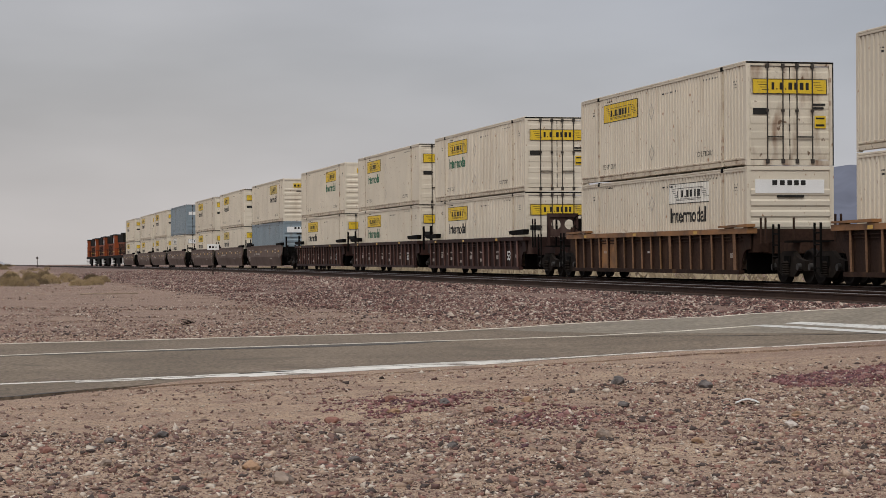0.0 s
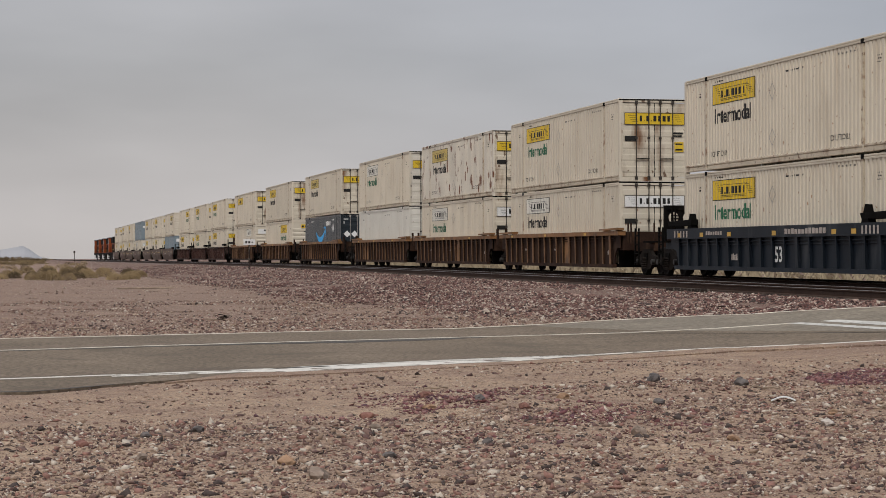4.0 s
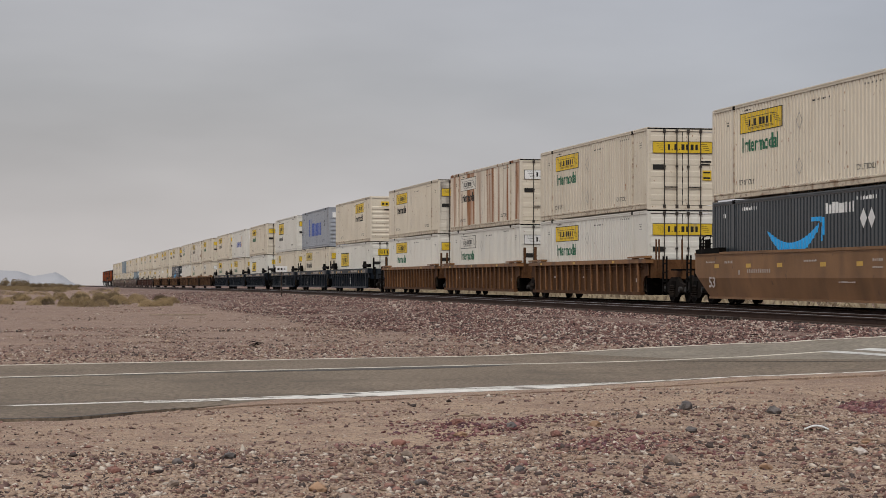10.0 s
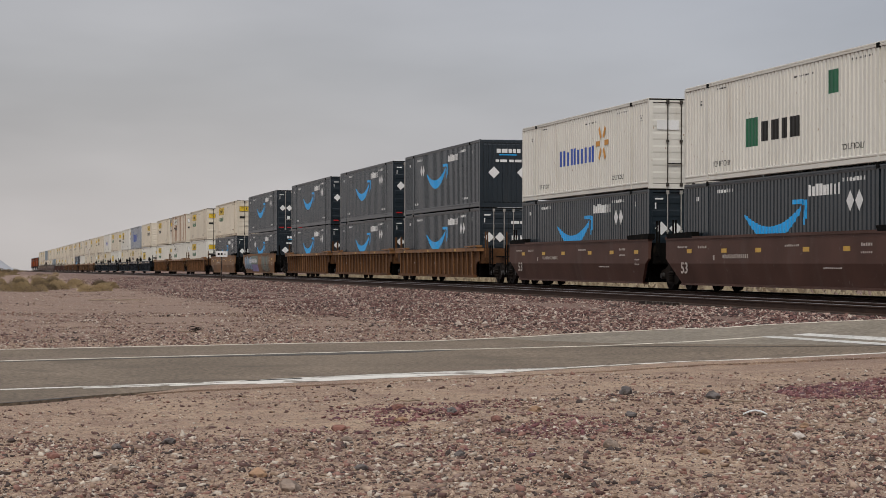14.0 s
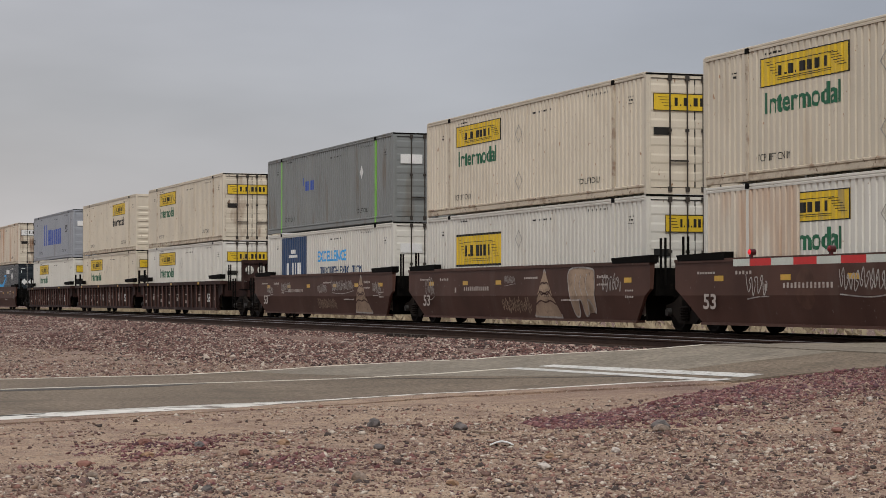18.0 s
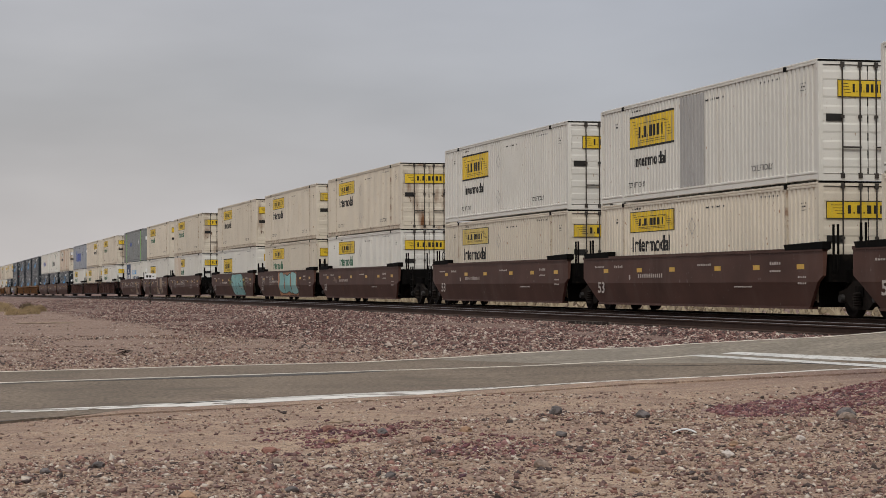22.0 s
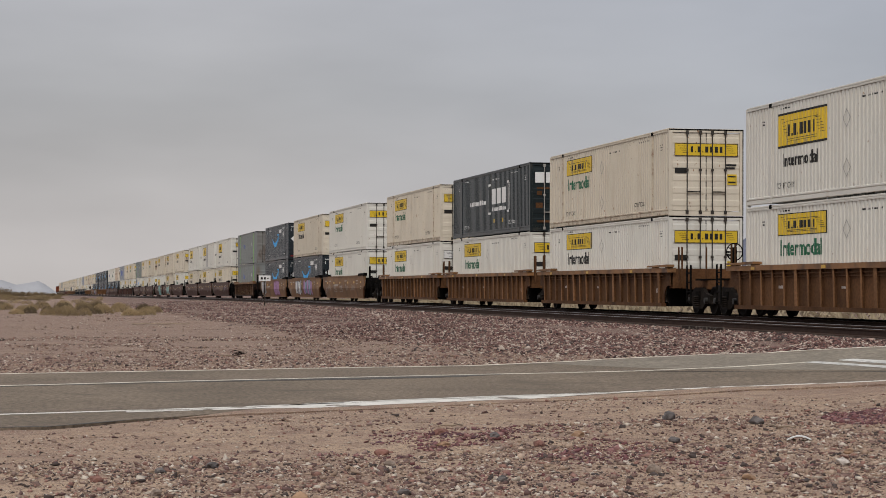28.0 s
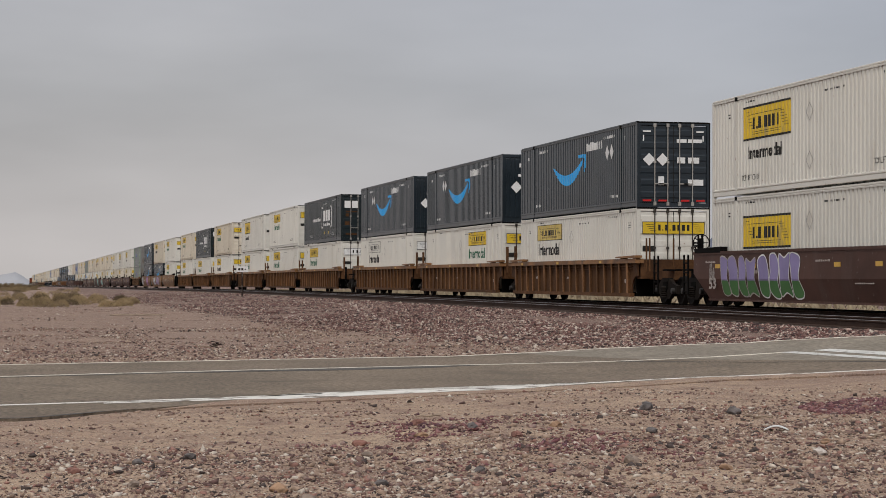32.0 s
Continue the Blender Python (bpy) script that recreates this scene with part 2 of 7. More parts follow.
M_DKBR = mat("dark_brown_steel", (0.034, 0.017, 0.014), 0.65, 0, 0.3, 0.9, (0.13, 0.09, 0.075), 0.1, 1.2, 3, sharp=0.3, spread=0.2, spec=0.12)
M_DKBL = mat("dark_blue_steel", (0.01, 0.0145, 0.021), 0.5, 0, 0.2, 0.9, (0.08, 0.085, 0.09), 0.12, 1.3, 3, sharp=0.3, spread=0.15, spec=0.12)
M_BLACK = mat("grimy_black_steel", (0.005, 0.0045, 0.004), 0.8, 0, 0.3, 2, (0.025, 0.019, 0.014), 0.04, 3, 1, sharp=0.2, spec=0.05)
M_WHEEL = mat("wheel_steel", (0.011, 0.009, 0.008), 0.7, 0.1, 0.3, 3, spec=0.05)
M_RAIL = mat("rail_rust", (0.045, 0.027, 0.02), 0.75, 0, 0.2, 4, bump=0.3, spec=0.12)
M_HEAD = mat("rail_head_steel", (0.22, 0.2, 0.19), 0.4, 0.8, 0.12, 5)
M_TIE = mat("weathered_tie", (0.035, 0.026, 0.022), 0.9, 0, 0.3, 2, (0.14, 0.12, 0.1), 0.2, 6, 1, bump=0.5, spec=0.12)
M_LOCO = mat("orange_loco_paint", (0.24, 0.058, 0.02), 0.6, 0, 0.2, 0.8, (0.07, 0.03, 0.02), 0.14, 0.9, 2, sharp=0.3, spec=0.15)
M_LOCOK = mat("black_loco_paint", (0.012, 0.011, 0.01), 0.85, 0, 0.2, 0.8, spec=0.08)
M_GLASS = mat("dark_cab_glass", (0.01, 0.012, 0.015), 0.08, 0, 0.05, 1)
M_TEAL = mat("teal_spray", (0.2, 0.42, 0.4), 0.5, 0, 0.12, 1)
M_TEAD = mat("pale_teal_spray", (0.28, 0.5, 0.47), 0.5, 0, 0.12, 1)
M_OLIV = mat("yellow_green_spray", (0.2, 0.22, 0.04), 0.5, 0, 0.2, 1)
M_VIOL = mat("violet_spray", (0.24, 0.2, 0.38), 0.5, 0, 0.15, 1)
M_SPGR = mat("green_spray", (0.07, 0.2, 0.06), 0.5, 0, 0.15, 1)
M_SPBL = mat("pale_blue_spray", (0.22, 0.32, 0.42), 0.5, 0, 0.15, 1)
M_RED = mat("signal_red_paint", (0.5, 0.02, 0.02), 0.4, 0, 0.06, 2)
M_CAP = mat("oily_cap_steel", (0.03, 0.028, 0.026), 0.5, 0.3, 0.3, 4)
M_LAMP = glowing("red_lamp_glass", (0.75, 0.02, 0.03), 0.5)
M_LAMPD = mat("unlit_red_glass", (0.16, 0.012, 0.014), 0.2, 0, 0.1, 3)
M_HOOD = mat("dark_red_housing", (0.06, 0.01, 0.01), 0.5, 0, 0.1, 3)
M_BAND = mat("grey_white_sheeting", (0.5, 0.53, 0.48), 0.5, 0, 0.08, 2)


def ground_mat():
    """Desert soil: tan sand with stony, reddish patches towards the track."""
    m = bpy.data.materials.new("desert_soil")
    m.use_nodes = True
    nt, ln = m.node_tree.nodes, m.node_tree.links
    bs = nt["Principled BSDF"]
    bs.inputs["Roughness"].default_value = 0.95
    bs.inputs["Specular IOR Level"].default_value = 0.1
    co = nt.new("ShaderNodeTexCoord")

    def nz(s, d=5.0):
        n = nt.new("ShaderNodeTexNoise")
        n.inputs["Scale"].default_value, n.inputs["Detail"].default_value = s, d
        ln.new(co.outputs["Object"], n.inputs["Vector"])
        return n.outputs["Fac"]

    def rng(v, a, b, c=0.0, d=1.0):
        r = nt.new("ShaderNodeMapRange")
        for k, x in zip(("From Min", "From Max", "To Min", "To Max"), (a, b, c, d)):
            r.inputs[k].default_value = x
        ln.new(v, r.inputs["Value"])
        return r.outputs[0]

    def mix(f, a, b):
        x = nt.new("ShaderNodeMix")
        x.data_type = "RGBA"
        ln.new(f, x.inputs["Factor"])
        for k, v in (("A", a), ("B", b)):
            if isinstance(v, tuple):
                x.inputs[k].default_value = (*v, 1)
            else:
                ln.new(v, x.inputs[k])
        return x.outputs["Result"]

    base = mix(rng(nz(0.35), 0.35, 0.65), (0.42, 0.306, 0.215), (0.33, 0.231, 0.168))
    base = mix(rng(nz(2.2), 0.42, 0.75), base, (0.23, 0.15, 0.118))
    base = mix(rng(nz(16, 3.0), 0.54, 0.7), base, (0.15, 0.105, 0.08))
    base = mix(rng(nz(45, 2.0), 0.6, 0.7), base, (0.46, 0.38, 0.31))
    sep = nt.new("ShaderNodeSeparateXYZ")
    ln.new(co.outputs["Object"], sep.inputs[0])
    grey = nt.new("ShaderNodeMath")
    grey.operation = "MULTIPLY"
    ln.new(rng(sep.outputs["Y"], 33.0, 40.0, 0.0, 0.85), grey.inputs[0])
    ln.new(rng(nz(0.5), 0.3, 0.55, 0.55, 1.0), grey.inputs[1])
    base = mix(grey.outputs[0], base, mix(rng(nz(3.0), 0.4, 0.65), (0.265, 0.188, 0.152), (0.19, 0.128, 0.108)))
    spill = nt.new("ShaderNodeMath")
    spill.operation = "MULTIPLY"
    ln.new(rng(sep.outputs["X"], 9.0, 13.5, 0.0, 1.0), spill.inputs[0])
    ln.new(rng(nz(0.9), 0.38, 0.66), spill.inputs[1])
    base = mix(spill.outputs[0], base, mix(rng(nz(30, 3.0), 0.42, 0.62), (0.125, 0.076, 0.068), (0.23, 0.16, 0.14)))
    wander = nt.new("ShaderNodeMath")
    wander.operation, wander.inputs[1].default_value = "MULTIPLY_ADD", 5.0
    ln.new(nz(0.25), wander.inputs[0])
    ln.new(sep.outputs["X"], wander.inputs[2])
    berm = nt.new("ShaderNodeMath")
    berm.operation = "MULTIPLY"
    nearer = nt.new("ShaderNodeMath")
    nearer.operation = "SUBTRACT"
    ln.new(wander.outputs[0], nearer.inputs[0])
    ln.new(rng(sep.outputs["Y"], 36.0, 60.0, 3.2, 0.0), nearer.inputs[1])
    ln.new(rng(nearer.outputs[0], 10.4, 12.8, 0.0, 0.85), berm.inputs[0])
    ln.new(rng(sep.outputs["Y"], 35.0, 40.0), berm.inputs[1])
    base = mix(berm.outputs[0], base, mix(rng(nz(14, 4.0), 0.4, 0.6), (0.1, 0.06, 0.054), (0.22, 0.15, 0.128)))
    base = mix(rng(nz(90, 2.0), 0.52, 0.66), base, (0.19, 0.137, 0.105))
    vo = nt.new("ShaderNodeTexVoronoi")
    vo.inputs["Scale"].default_value = 40
    ln.new(co.outputs["Object"], vo.inputs["Vector"])
    cell = nt.new("ShaderNodeSeparateColor")
    ln.new(vo.outputs["Color"], cell.inputs[0])
    grit = nt.new("ShaderNodeValToRGB")
    grit.color_ramp.interpolation = "CONSTANT"
    for i, (q, c) in enumerate(((0.0, (0.1, 0.07, 0.06)), (0.25, (0.24, 0.15, 0.115)), (0.5, (0.34, 0.27, 0.2)), (0.75, (0.48, 0.41, 0.34)))):
        e = grit.color_ramp.elements[i] if i < 2 else grit.color_ramp.elements.new(q)
        e.position, e.color = q, (*c, 1)
    ln.new(cell.outputs[1], grit.inputs[0])
    few = nt.new("ShaderNodeMath")
    few.operation = "MULTIPLY"
    ln.new(rng(cell.outputs[0], 0.36, 0.42), few.inputs[0])
    ln.new(rng(vo.outputs["Distance"], 0.34, 0.3), few.inputs[1])
    base = mix(few.outputs[0], base, grit.outputs[0])
    ln.new(base, bs.inputs["Base Color"])
    bp = nt.new("ShaderNodeBump")
    bp.inputs["Strength"].default_value, bp.inputs["Distance"].default_value = 0.7, 0.02
    ln.new(rng(vo.outputs["Distance"], 0.0, 0.5, 1.0, 0.0), bp.inputs["Height"])
    rough = nt.new("ShaderNodeBump")
    rough.inputs["Strength"].default_value, rough.inputs["Distance"].default_value = 0.8, 0.08
    ln.new(nz(5, 6.0), rough.inputs["Height"])
    ln.new(rough.outputs[0], bp.inputs["Normal"])
    ln.new(bp.outputs[0], bs.inputs["Normal"])
    return m


M_SOIL = ground_mat()
M_ASPH = mat("worn_asphalt", (0.162, 0.127, 0.094), 0.85, 0, 0.18, 0.5, (0.11, 0.088, 0.066), 0.14, 0.9, 1, bump=0.8, bscale=45, fine=0.42, fscale=16, sharp=0.2, spec=0.15)
M_ASPL = mat("pale_asphalt", (0.2, 0.172, 0.136), 0.85, 0, 0.14, 0.8, (0.145, 0.125, 0.1), 0.14, 1.5, 1, bump=0.8, bscale=30, fine=0.3, fscale=11, sharp=0.2, spec=0.15)
M_TAR = mat("tar_patch", (0.06, 0.052, 0.045), 0.8, 0, 0.2, 1.5, (0.12, 0.1, 0.08), 0.1, 2.0, 1, sharp=0.3)
M_LINEW = mat("flaking_road_paint", (0.6, 0.57, 0.52), 0.75, 0, 0.15, 2, (0.16, 0.13, 0.1), 0.12, 3.0, 1, sharp=0.06)
M_THIN = mat("faint_road_paint", (0.56, 0.51, 0.43), 0.75, 0, 0.2, 2, (0.24, 0.2, 0.155), 0.1, 5, 1, sharp=0.12)
M_STOP = mat("thin_road_paint", (0.52, 0.51, 0.48), 0.7, 0, 0.15, 2, (0.24, 0.21, 0.18), 0.14, 8, 1, sharp=0.12)
M_BARE = mat("bare_grey_sheet", (0.36, 0.35, 0.33), 0.5, 0.1, 0.08, 0.8)
M_DRY = mat("bleached_wood", (0.3, 0.23, 0.17), 0.9, 0, 0.25, 5)
M_CONC = mat("pale_plastic", (0.6, 0.6, 0.58), 0.5, 0, 0.1, 4)


def stone_mat(name, cols):
    """Loose stones: each one takes a colour of its own."""
    m = bpy.data.materials.new(name)
    m.use_nodes = True
    nt, ln = m.node_tree.nodes, m.node_tree.links
    bs = nt["Principled BSDF"]
    bs.inputs["Roughness"].default_value = 0.9
    bs.inputs["Specular IOR Level"].default_value = 0.15
    geo, ramp = nt.new("ShaderNodeNewGeometry"), nt.new("ShaderNodeValToRGB")
    ramp.color_ramp.interpolation = "CONSTANT"
    el = ramp.color_ramp.elements
    for i, c in enumerate(cols):
        e = el[i] if i < 2 else el.new(i / len(cols))
        e.position, e.color = i / len(cols), (*c, 1)
    ln.new(geo.outputs["Random Per Island"], ramp.inputs[0])
    co, nz, mx = nt.new("ShaderNodeTexCoord"), nt.new("ShaderNodeTexNoise"), nt.new("ShaderNodeMix")
    nz.inputs["Scale"].default_value = 35
    ln.new(co.outputs["Object"], nz.inputs["Vector"])
    mx.data_type, mx.blend_type = "RGBA", "MULTIPLY"
    mx.inputs["Factor"].default_value = 0.6
    ln.new(ramp.outputs[0], mx.inputs["A"])
    cr = nt.new("ShaderNodeMapRange")
    cr.inputs["From Min"].default_value, cr.inputs["From Max"].default_value = 0.3, 0.7
    cr.inputs["To Min"].default_value, cr.inputs["To Max"].default_value = 0.65, 1.3
    ln.new(nz.outputs["Fac"], cr.inputs["Value"])
    ln.new(cr.outputs[0], mx.inputs["B"])
    ln.new(mx.outputs["Result"], bs.inputs["Base Color"])
    return m


M_BALL = stone_mat("ballast_stone", [(0.12, 0.062, 0.055), (0.2, 0.118, 0.1), (0.05, 0.032, 0.03), (0.38, 0.27, 0.225), (0.15, 0.078, 0.07), (0.46, 0.39, 0.33), (0.085, 0.066, 0.062), (0.18, 0.105, 0.09)])
M_PEB = stone_mat("desert_pebble", [(0.3, 0.215, 0.16), (0.17, 0.108, 0.09), (0.4, 0.3, 0.23), (0.075, 0.058, 0.053), (0.26, 0.145, 0.118), (0.5, 0.43, 0.36), (0.24, 0.17, 0.14), (0.13, 0.08, 0.072)])
M_REDG = stone_mat("red_gravel", [(0.13, 0.055, 0.055), (0.2, 0.1, 0.1), (0.09, 0.045, 0.05), (0.26, 0.14, 0.13), (0.16, 0.07, 0.075), (0.29, 0.2, 0.175), (0.11, 0.06, 0.07), (0.16, 0.075, 0.07)])
M_BED = mat("ballast_bed", (0.11, 0.068, 0.06), 0.95, 0, 0.2, 1.5, (0.27, 0.2, 0.17), 0.25, 25, 1, bump=1.0, bscale=18, fine=0.4, fscale=22, sharp=0.15)


# ---- mesh helpers ----
class Shape:
    """Collects boxes, quads, prisms and round bodies into one mesh."""

    def __init__(self):
        self.v, self.f = [], []

    def face(self, pts):
        n = len(self.v)
        self.v += [tuple(p) for p in pts]
        self.f.append(tuple(range(n, n + len(pts))))
        return self

    def box(self, x0, x1, y0, y1, z0, z1):
        n = len(self.v)
        self.v += [(x, y, z) for z in (z0, z1) for y in (y0, y1) for x in (x0, x1)]
        for q in ((0, 2, 3, 1), (4, 5, 7, 6), (0, 1, 5, 4), (2, 6, 7, 3), (0, 4, 6, 2), (1, 3, 7, 5)):
            self.f.append(tuple(n + i for i in q))
        return self

    def join(self, other):
        n = len(self.v)
        self.v += other.v
        self.f += [tuple(n + i for i in f) for f in other.f]
        return self

    def prism(self, outline, x0, x1):
        """An outline of (y, z) points swept from x0 to x1."""
        n, k = len(self.v), len(outline)
        self.v += [(x0, y, z) for y, z in outline] + [(x1, y, z) for y, z in outline]
        self.f.append(tuple(n + i for i in range(k)))
        self.f.append(tuple(n + k + i for i in reversed(range(k))))
        for i in range(k):
            j = (i + 1) % k
            self.f.append((n + i, n + k + i, n + k + j, n + j))
        return self

    def sweep(self, section, y0, y1):
        """A section of (x, z) points swept along y."""
        n, k = len(self.v), len(section)
        self.v += [(x, y0, z) for x, z in section] + [(x, y1, z) for x, z in section]
        self.f.append(tuple(n + i for i in range(k)))
        self.f.append(tuple(n + k + i for i in reversed(range(k))))
        for i in range(k):
            j = (i + 1) % k
            self.f.append((n + i, n + k + i, n + k + j, n + j))
        return self

    def long_sweep(self, section):
        """A section of (x, z) points along the whole track, following the fall of the land."""
        ys = [-300, 0, 40, 70, 90, 105, 120, 135, 150, 170, 200, 250, 350, 600, 1200, 2600]
        n, k = len(self.v), len(section)
        for y in ys:
            self.v += [(x, y, z + drop(y)) for x, z in section]
        for a in range(len(ys) - 1):
            for i in range(k):
                j = (i + 1) % k
                self.f.append((n + a * k + i, n + a * k + k + i, n + a * k + k + j, n + a * k + j))
        return self

    def lathe(self, profile, centre, axis="x", seg=20):
        """A profile of (along, radius) points turned round an axis."""
        n, k = len(self.v), len(profile)
        for a in range(seg):
            c, s = math.cos(2 * math.pi * a / seg), math.sin(2 * math.pi * a / seg)
            for t, r in profile:
                d = {"x": (t, r * c, r * s), "y": (r * c, t, r * s), "z": (r * c, r * s, t)}[axis]
                self.v.append(tuple(centre[i] + d[i] for i in range(3)))
        for a in range(seg):
            b = (a + 1) % seg
            for i in range(k - 1):
                self.f.append((n + a * k + i, n + a * k + i + 1, n + b * k + i + 1, n + b * k + i))
        return self

    def rod(self, p, q, r=0.02, seg=8):
        p, q = Vector(p), Vector(q)
        t = (q - p).normalized()
        u = t.cross(Vector((0.3, 0.9, 0.2))).normalized()
        w = t.cross(u)
        n = len(self.v)
        for o in (p, q):
            for a in range(seg):
                c, s = math.cos(2 * math.pi * a / seg), math.sin(2 * math.pi * a / seg)
                self.v.append(tuple(o + r * (c * u + s * w)))
        for a in range(seg):
            b = (a + 1) % seg
            self.f.append((n + a, n + b, n + seg + b, n + seg + a))
        self.f.append(tuple(n + a for a in reversed(range(seg))))
        self.f.append(tuple(n + seg + a for a in range(seg)))
        return self

    def mesh(self, name, material, smooth=False):
        me = bpy.data.meshes.new(name)
        me.from_pydata(self.v, [], self.f)
        me.materials.append(material)
        if smooth:
            me.shade_smooth()
        me.update()
        return me


def part(name, shape, material, parent, label="", at=None):
    """ONE mesh object under a thing or a part. shape: a Shape, or a mesh already made."""
    me = shape if isinstance(shape, bpy.types.Mesh) else shape.mesh(name, material)
    ob = new(name, me)
    ob.parent = parent
    if at is not None:
        ob.matrix_basis = at
    return tagged(ob, label)


def thing(name, label, category, at=(0, 0, 0), group="", kind="", shape=None, material=None):
    ob = new(name, shape.mesh(name, material) if shape else None)
    ob.location = at
    return tagged(ob, label, category, group, kind)


KEEP = {}


def kept(key, make):
    if key not in KEEP:
        KEEP[key] = make()
    return KEEP[key]


def setting(name, shape, material, label, category, smooth=False):
    ob = new(name, shape.mesh(name, material, smooth))
    return tagged(ob, label, category, kind="structure")


# ---- the ground ----
GX = (-3000, 4, 8, 10, 12, 13.5, 14.8, 16.4, 26, 29, 60, 3000)
GZ = (-0.62, -0.62, -0.60, -0.54, -0.44, -0.36, -0.30, -0.24, -0.24, -0.5, -0.6, -0.6)
RZ = (-0.62, -0.62, -0.60, -0.54, -0.44, -0.36, -0.19, -0.012, -0.012, -0.4, -0.6, -0.6)


def drop(y):
    """The land and the track fall away gently in the distance."""
    return -0.0017 * ((y - 130) + math.sqrt((y - 130) ** 2 + 1600)) if y > 20 else 0.0


def ground_z(x):
    return float(np.interp(x, GX, GZ))


def road_z(x):
    return float(np.interp(x, GX, RZ))


NX = (-60, 0.35, 1.2, 2.4, 4.75, 8.0, 9.7, 11.4, 13.9, 15.3, 17, 40, 90)
NY = (14.0, 21.75, 22.8, 24.0, 25.2, 26.85, 27.5, 27.1, 26.1, 25.25, 25.0, 24.2, 24.2)
FX = (-60, -0.3, 2.1, 4.45, 10.85, 12.6, 13.8, 15.4, 16.7, 17.6, 40, 90)
FY = (18.0, 35.1, 35.95, 36.8, 38.0, 37.6, 36.7, 33.7, 32.7, 32.7, 33.2, 33.2)


def near_edge(x):
    return float(np.interp(x, NX, NY))


def far_edge(x):
    return float(np.interp(x, FX, FY))


def lumps(x, y):
    """Low bumps of the soil, away from the road and the track."""
    p = Vector((x * 0.35, y * 0.35, 0))
    h = 0.05 * noise.noise(p) + 0.022 * noise.noise(p * 4.1) + 0.01 * noise.noise(p * 11)
    for cx, cy, rx, ry, top in ((6.6, 20.3, 1.5, 0.9, 0.10), (4.2, 19.2, 0.9, 0.8, 0.06), (8.6, 18.6, 1.6, 1.0, 0.06), (11.3, 21.2, 2.6, 1.3, 0.10), (13.5, 22.4, 2.0, 1.2, 0.1)):
        h += top * math.exp(-((x - cx) / rx) ** 2 - ((y - cy) / ry) ** 2)
    away = 1.0
    n, f = near_edge(x), far_edge(x)
    d = max(n - y, y - f)
    away *= min(1.0, max(0.0, d / 1.2))
    fill = (road_z(x) - ground_z(x) - 0.01) * max(0.0, 1 - max(0.0, d - 0.2) / 1.6) if x > 13.4 else 0.0
    return h * away + fill - (0.0 if d > 0.25 else 0.006)


def axis_of(fine0, fine1, step, coarse):
    a = list(np.arange(fine0, fine1 + 1e-6, step))
    return sorted(set([c for c in coarse if c < fine0 - step or c > fine1 + step] + [round(float(q), 3) for q in a]))


def build_ground():
    xs = axis_of(-2.0, 17.0, 0.22, (-3000, -1200, -500, -200, -90, -50, -30, -20, -12, -8, -5, -3, 18, 20, 23, 26, 29, 35, 45, 60, 90, 150, 300, 700, 1500, 3000))
    ys = axis_of(10.0, 44.0, 0.22, (-1500, -600, -200, -80, -30, -10, 0, 5, 46, 48, 51, 54, 58, 62, 67, 72, 78, 85, 92, 100, 110, 125, 140, 160, 190, 230, 300, 400, 600, 1000, 1800, 3500))
    v = []
    for y in ys:
        for x in xs:
            z = ground_z(x)
            if -20 < x < 19 and 0 < y < 200:
                z += lumps(x, y)
            if near_edge(x) - 0.1 < y < far_edge(x) + 0.1 and x < 60:
                z = min(z, road_z(x) - 0.018)
            v.append((x, y, z + drop(y)))
    w = len(xs)
    f = [(j * w + i, j * w + i + 1, (j + 1) * w + i + 1, (j + 1) * w + i) for j in range(len(ys) - 1) for i in range(w - 1)]
    s = Shape()
    s.v, s.f = v, f
    return setting("ground", s, M_SOIL, "tan desert soil with scattered stones and low bumps", "ground", True)


ground = build_ground()


def strip(x0, x1, lo, hi, up, step=0.6, rows=4):
    """A thin slab on the road between two edges, following the road's rise."""
    s = Shape()
    n = max(2, int((x1 - x0) / step) + 1)
    xs = np.linspace(x0, x1, n)
    for x in xs:
        a, b = lo(x), hi(x)
        for k in range(rows + 1):
            s.v.append((float(x), a + (b - a) * k / rows, road_z(x) + up))
    w = rows + 1
    for i in range(n - 1):
        for k in range(rows):
            s.f.append((i * w + k, (i + 1) * w + k, (i + 1) * w + k + 1, i * w + k + 1))
    rim = [(i * w) for i in range(n)] + [(n - 1) * w + k for k in range(1, w)] + [i * w + rows for i in reversed(range(n - 1))] + [k for k in reversed(range(1, rows))]
    base = len(s.v)
    for i in rim:
        x, y, z = s.v[i]
        s.v.append((x, y, z - 0.05 if up < 0.003 else z - 0.003))
    for k in range(len(rim)):
        j = (k + 1) % len(rim)
        s.f.append((rim[k], base + k, base + j, rim[j]))
    return s


RAGGED = lambda x, a: a * (noise.noise(Vector((x * 1.7, 3.1, 0))) + 0.5 * noise.noise(Vector((x * 6, 1.1, 0))))
road = setting("road", strip(-40, 60, lambda x: near_edge(x) + RAGGED(x, 0.06), lambda x: far_edge(x) + RAGGED(x + 30, 0.1), 0.0, 0.3, 12), M_ASPH, "worn grey-brown asphalt road climbing to the level crossing", "road")


def line_pts(px, py):
    return lambda x: float(np.interp(x, px, py))


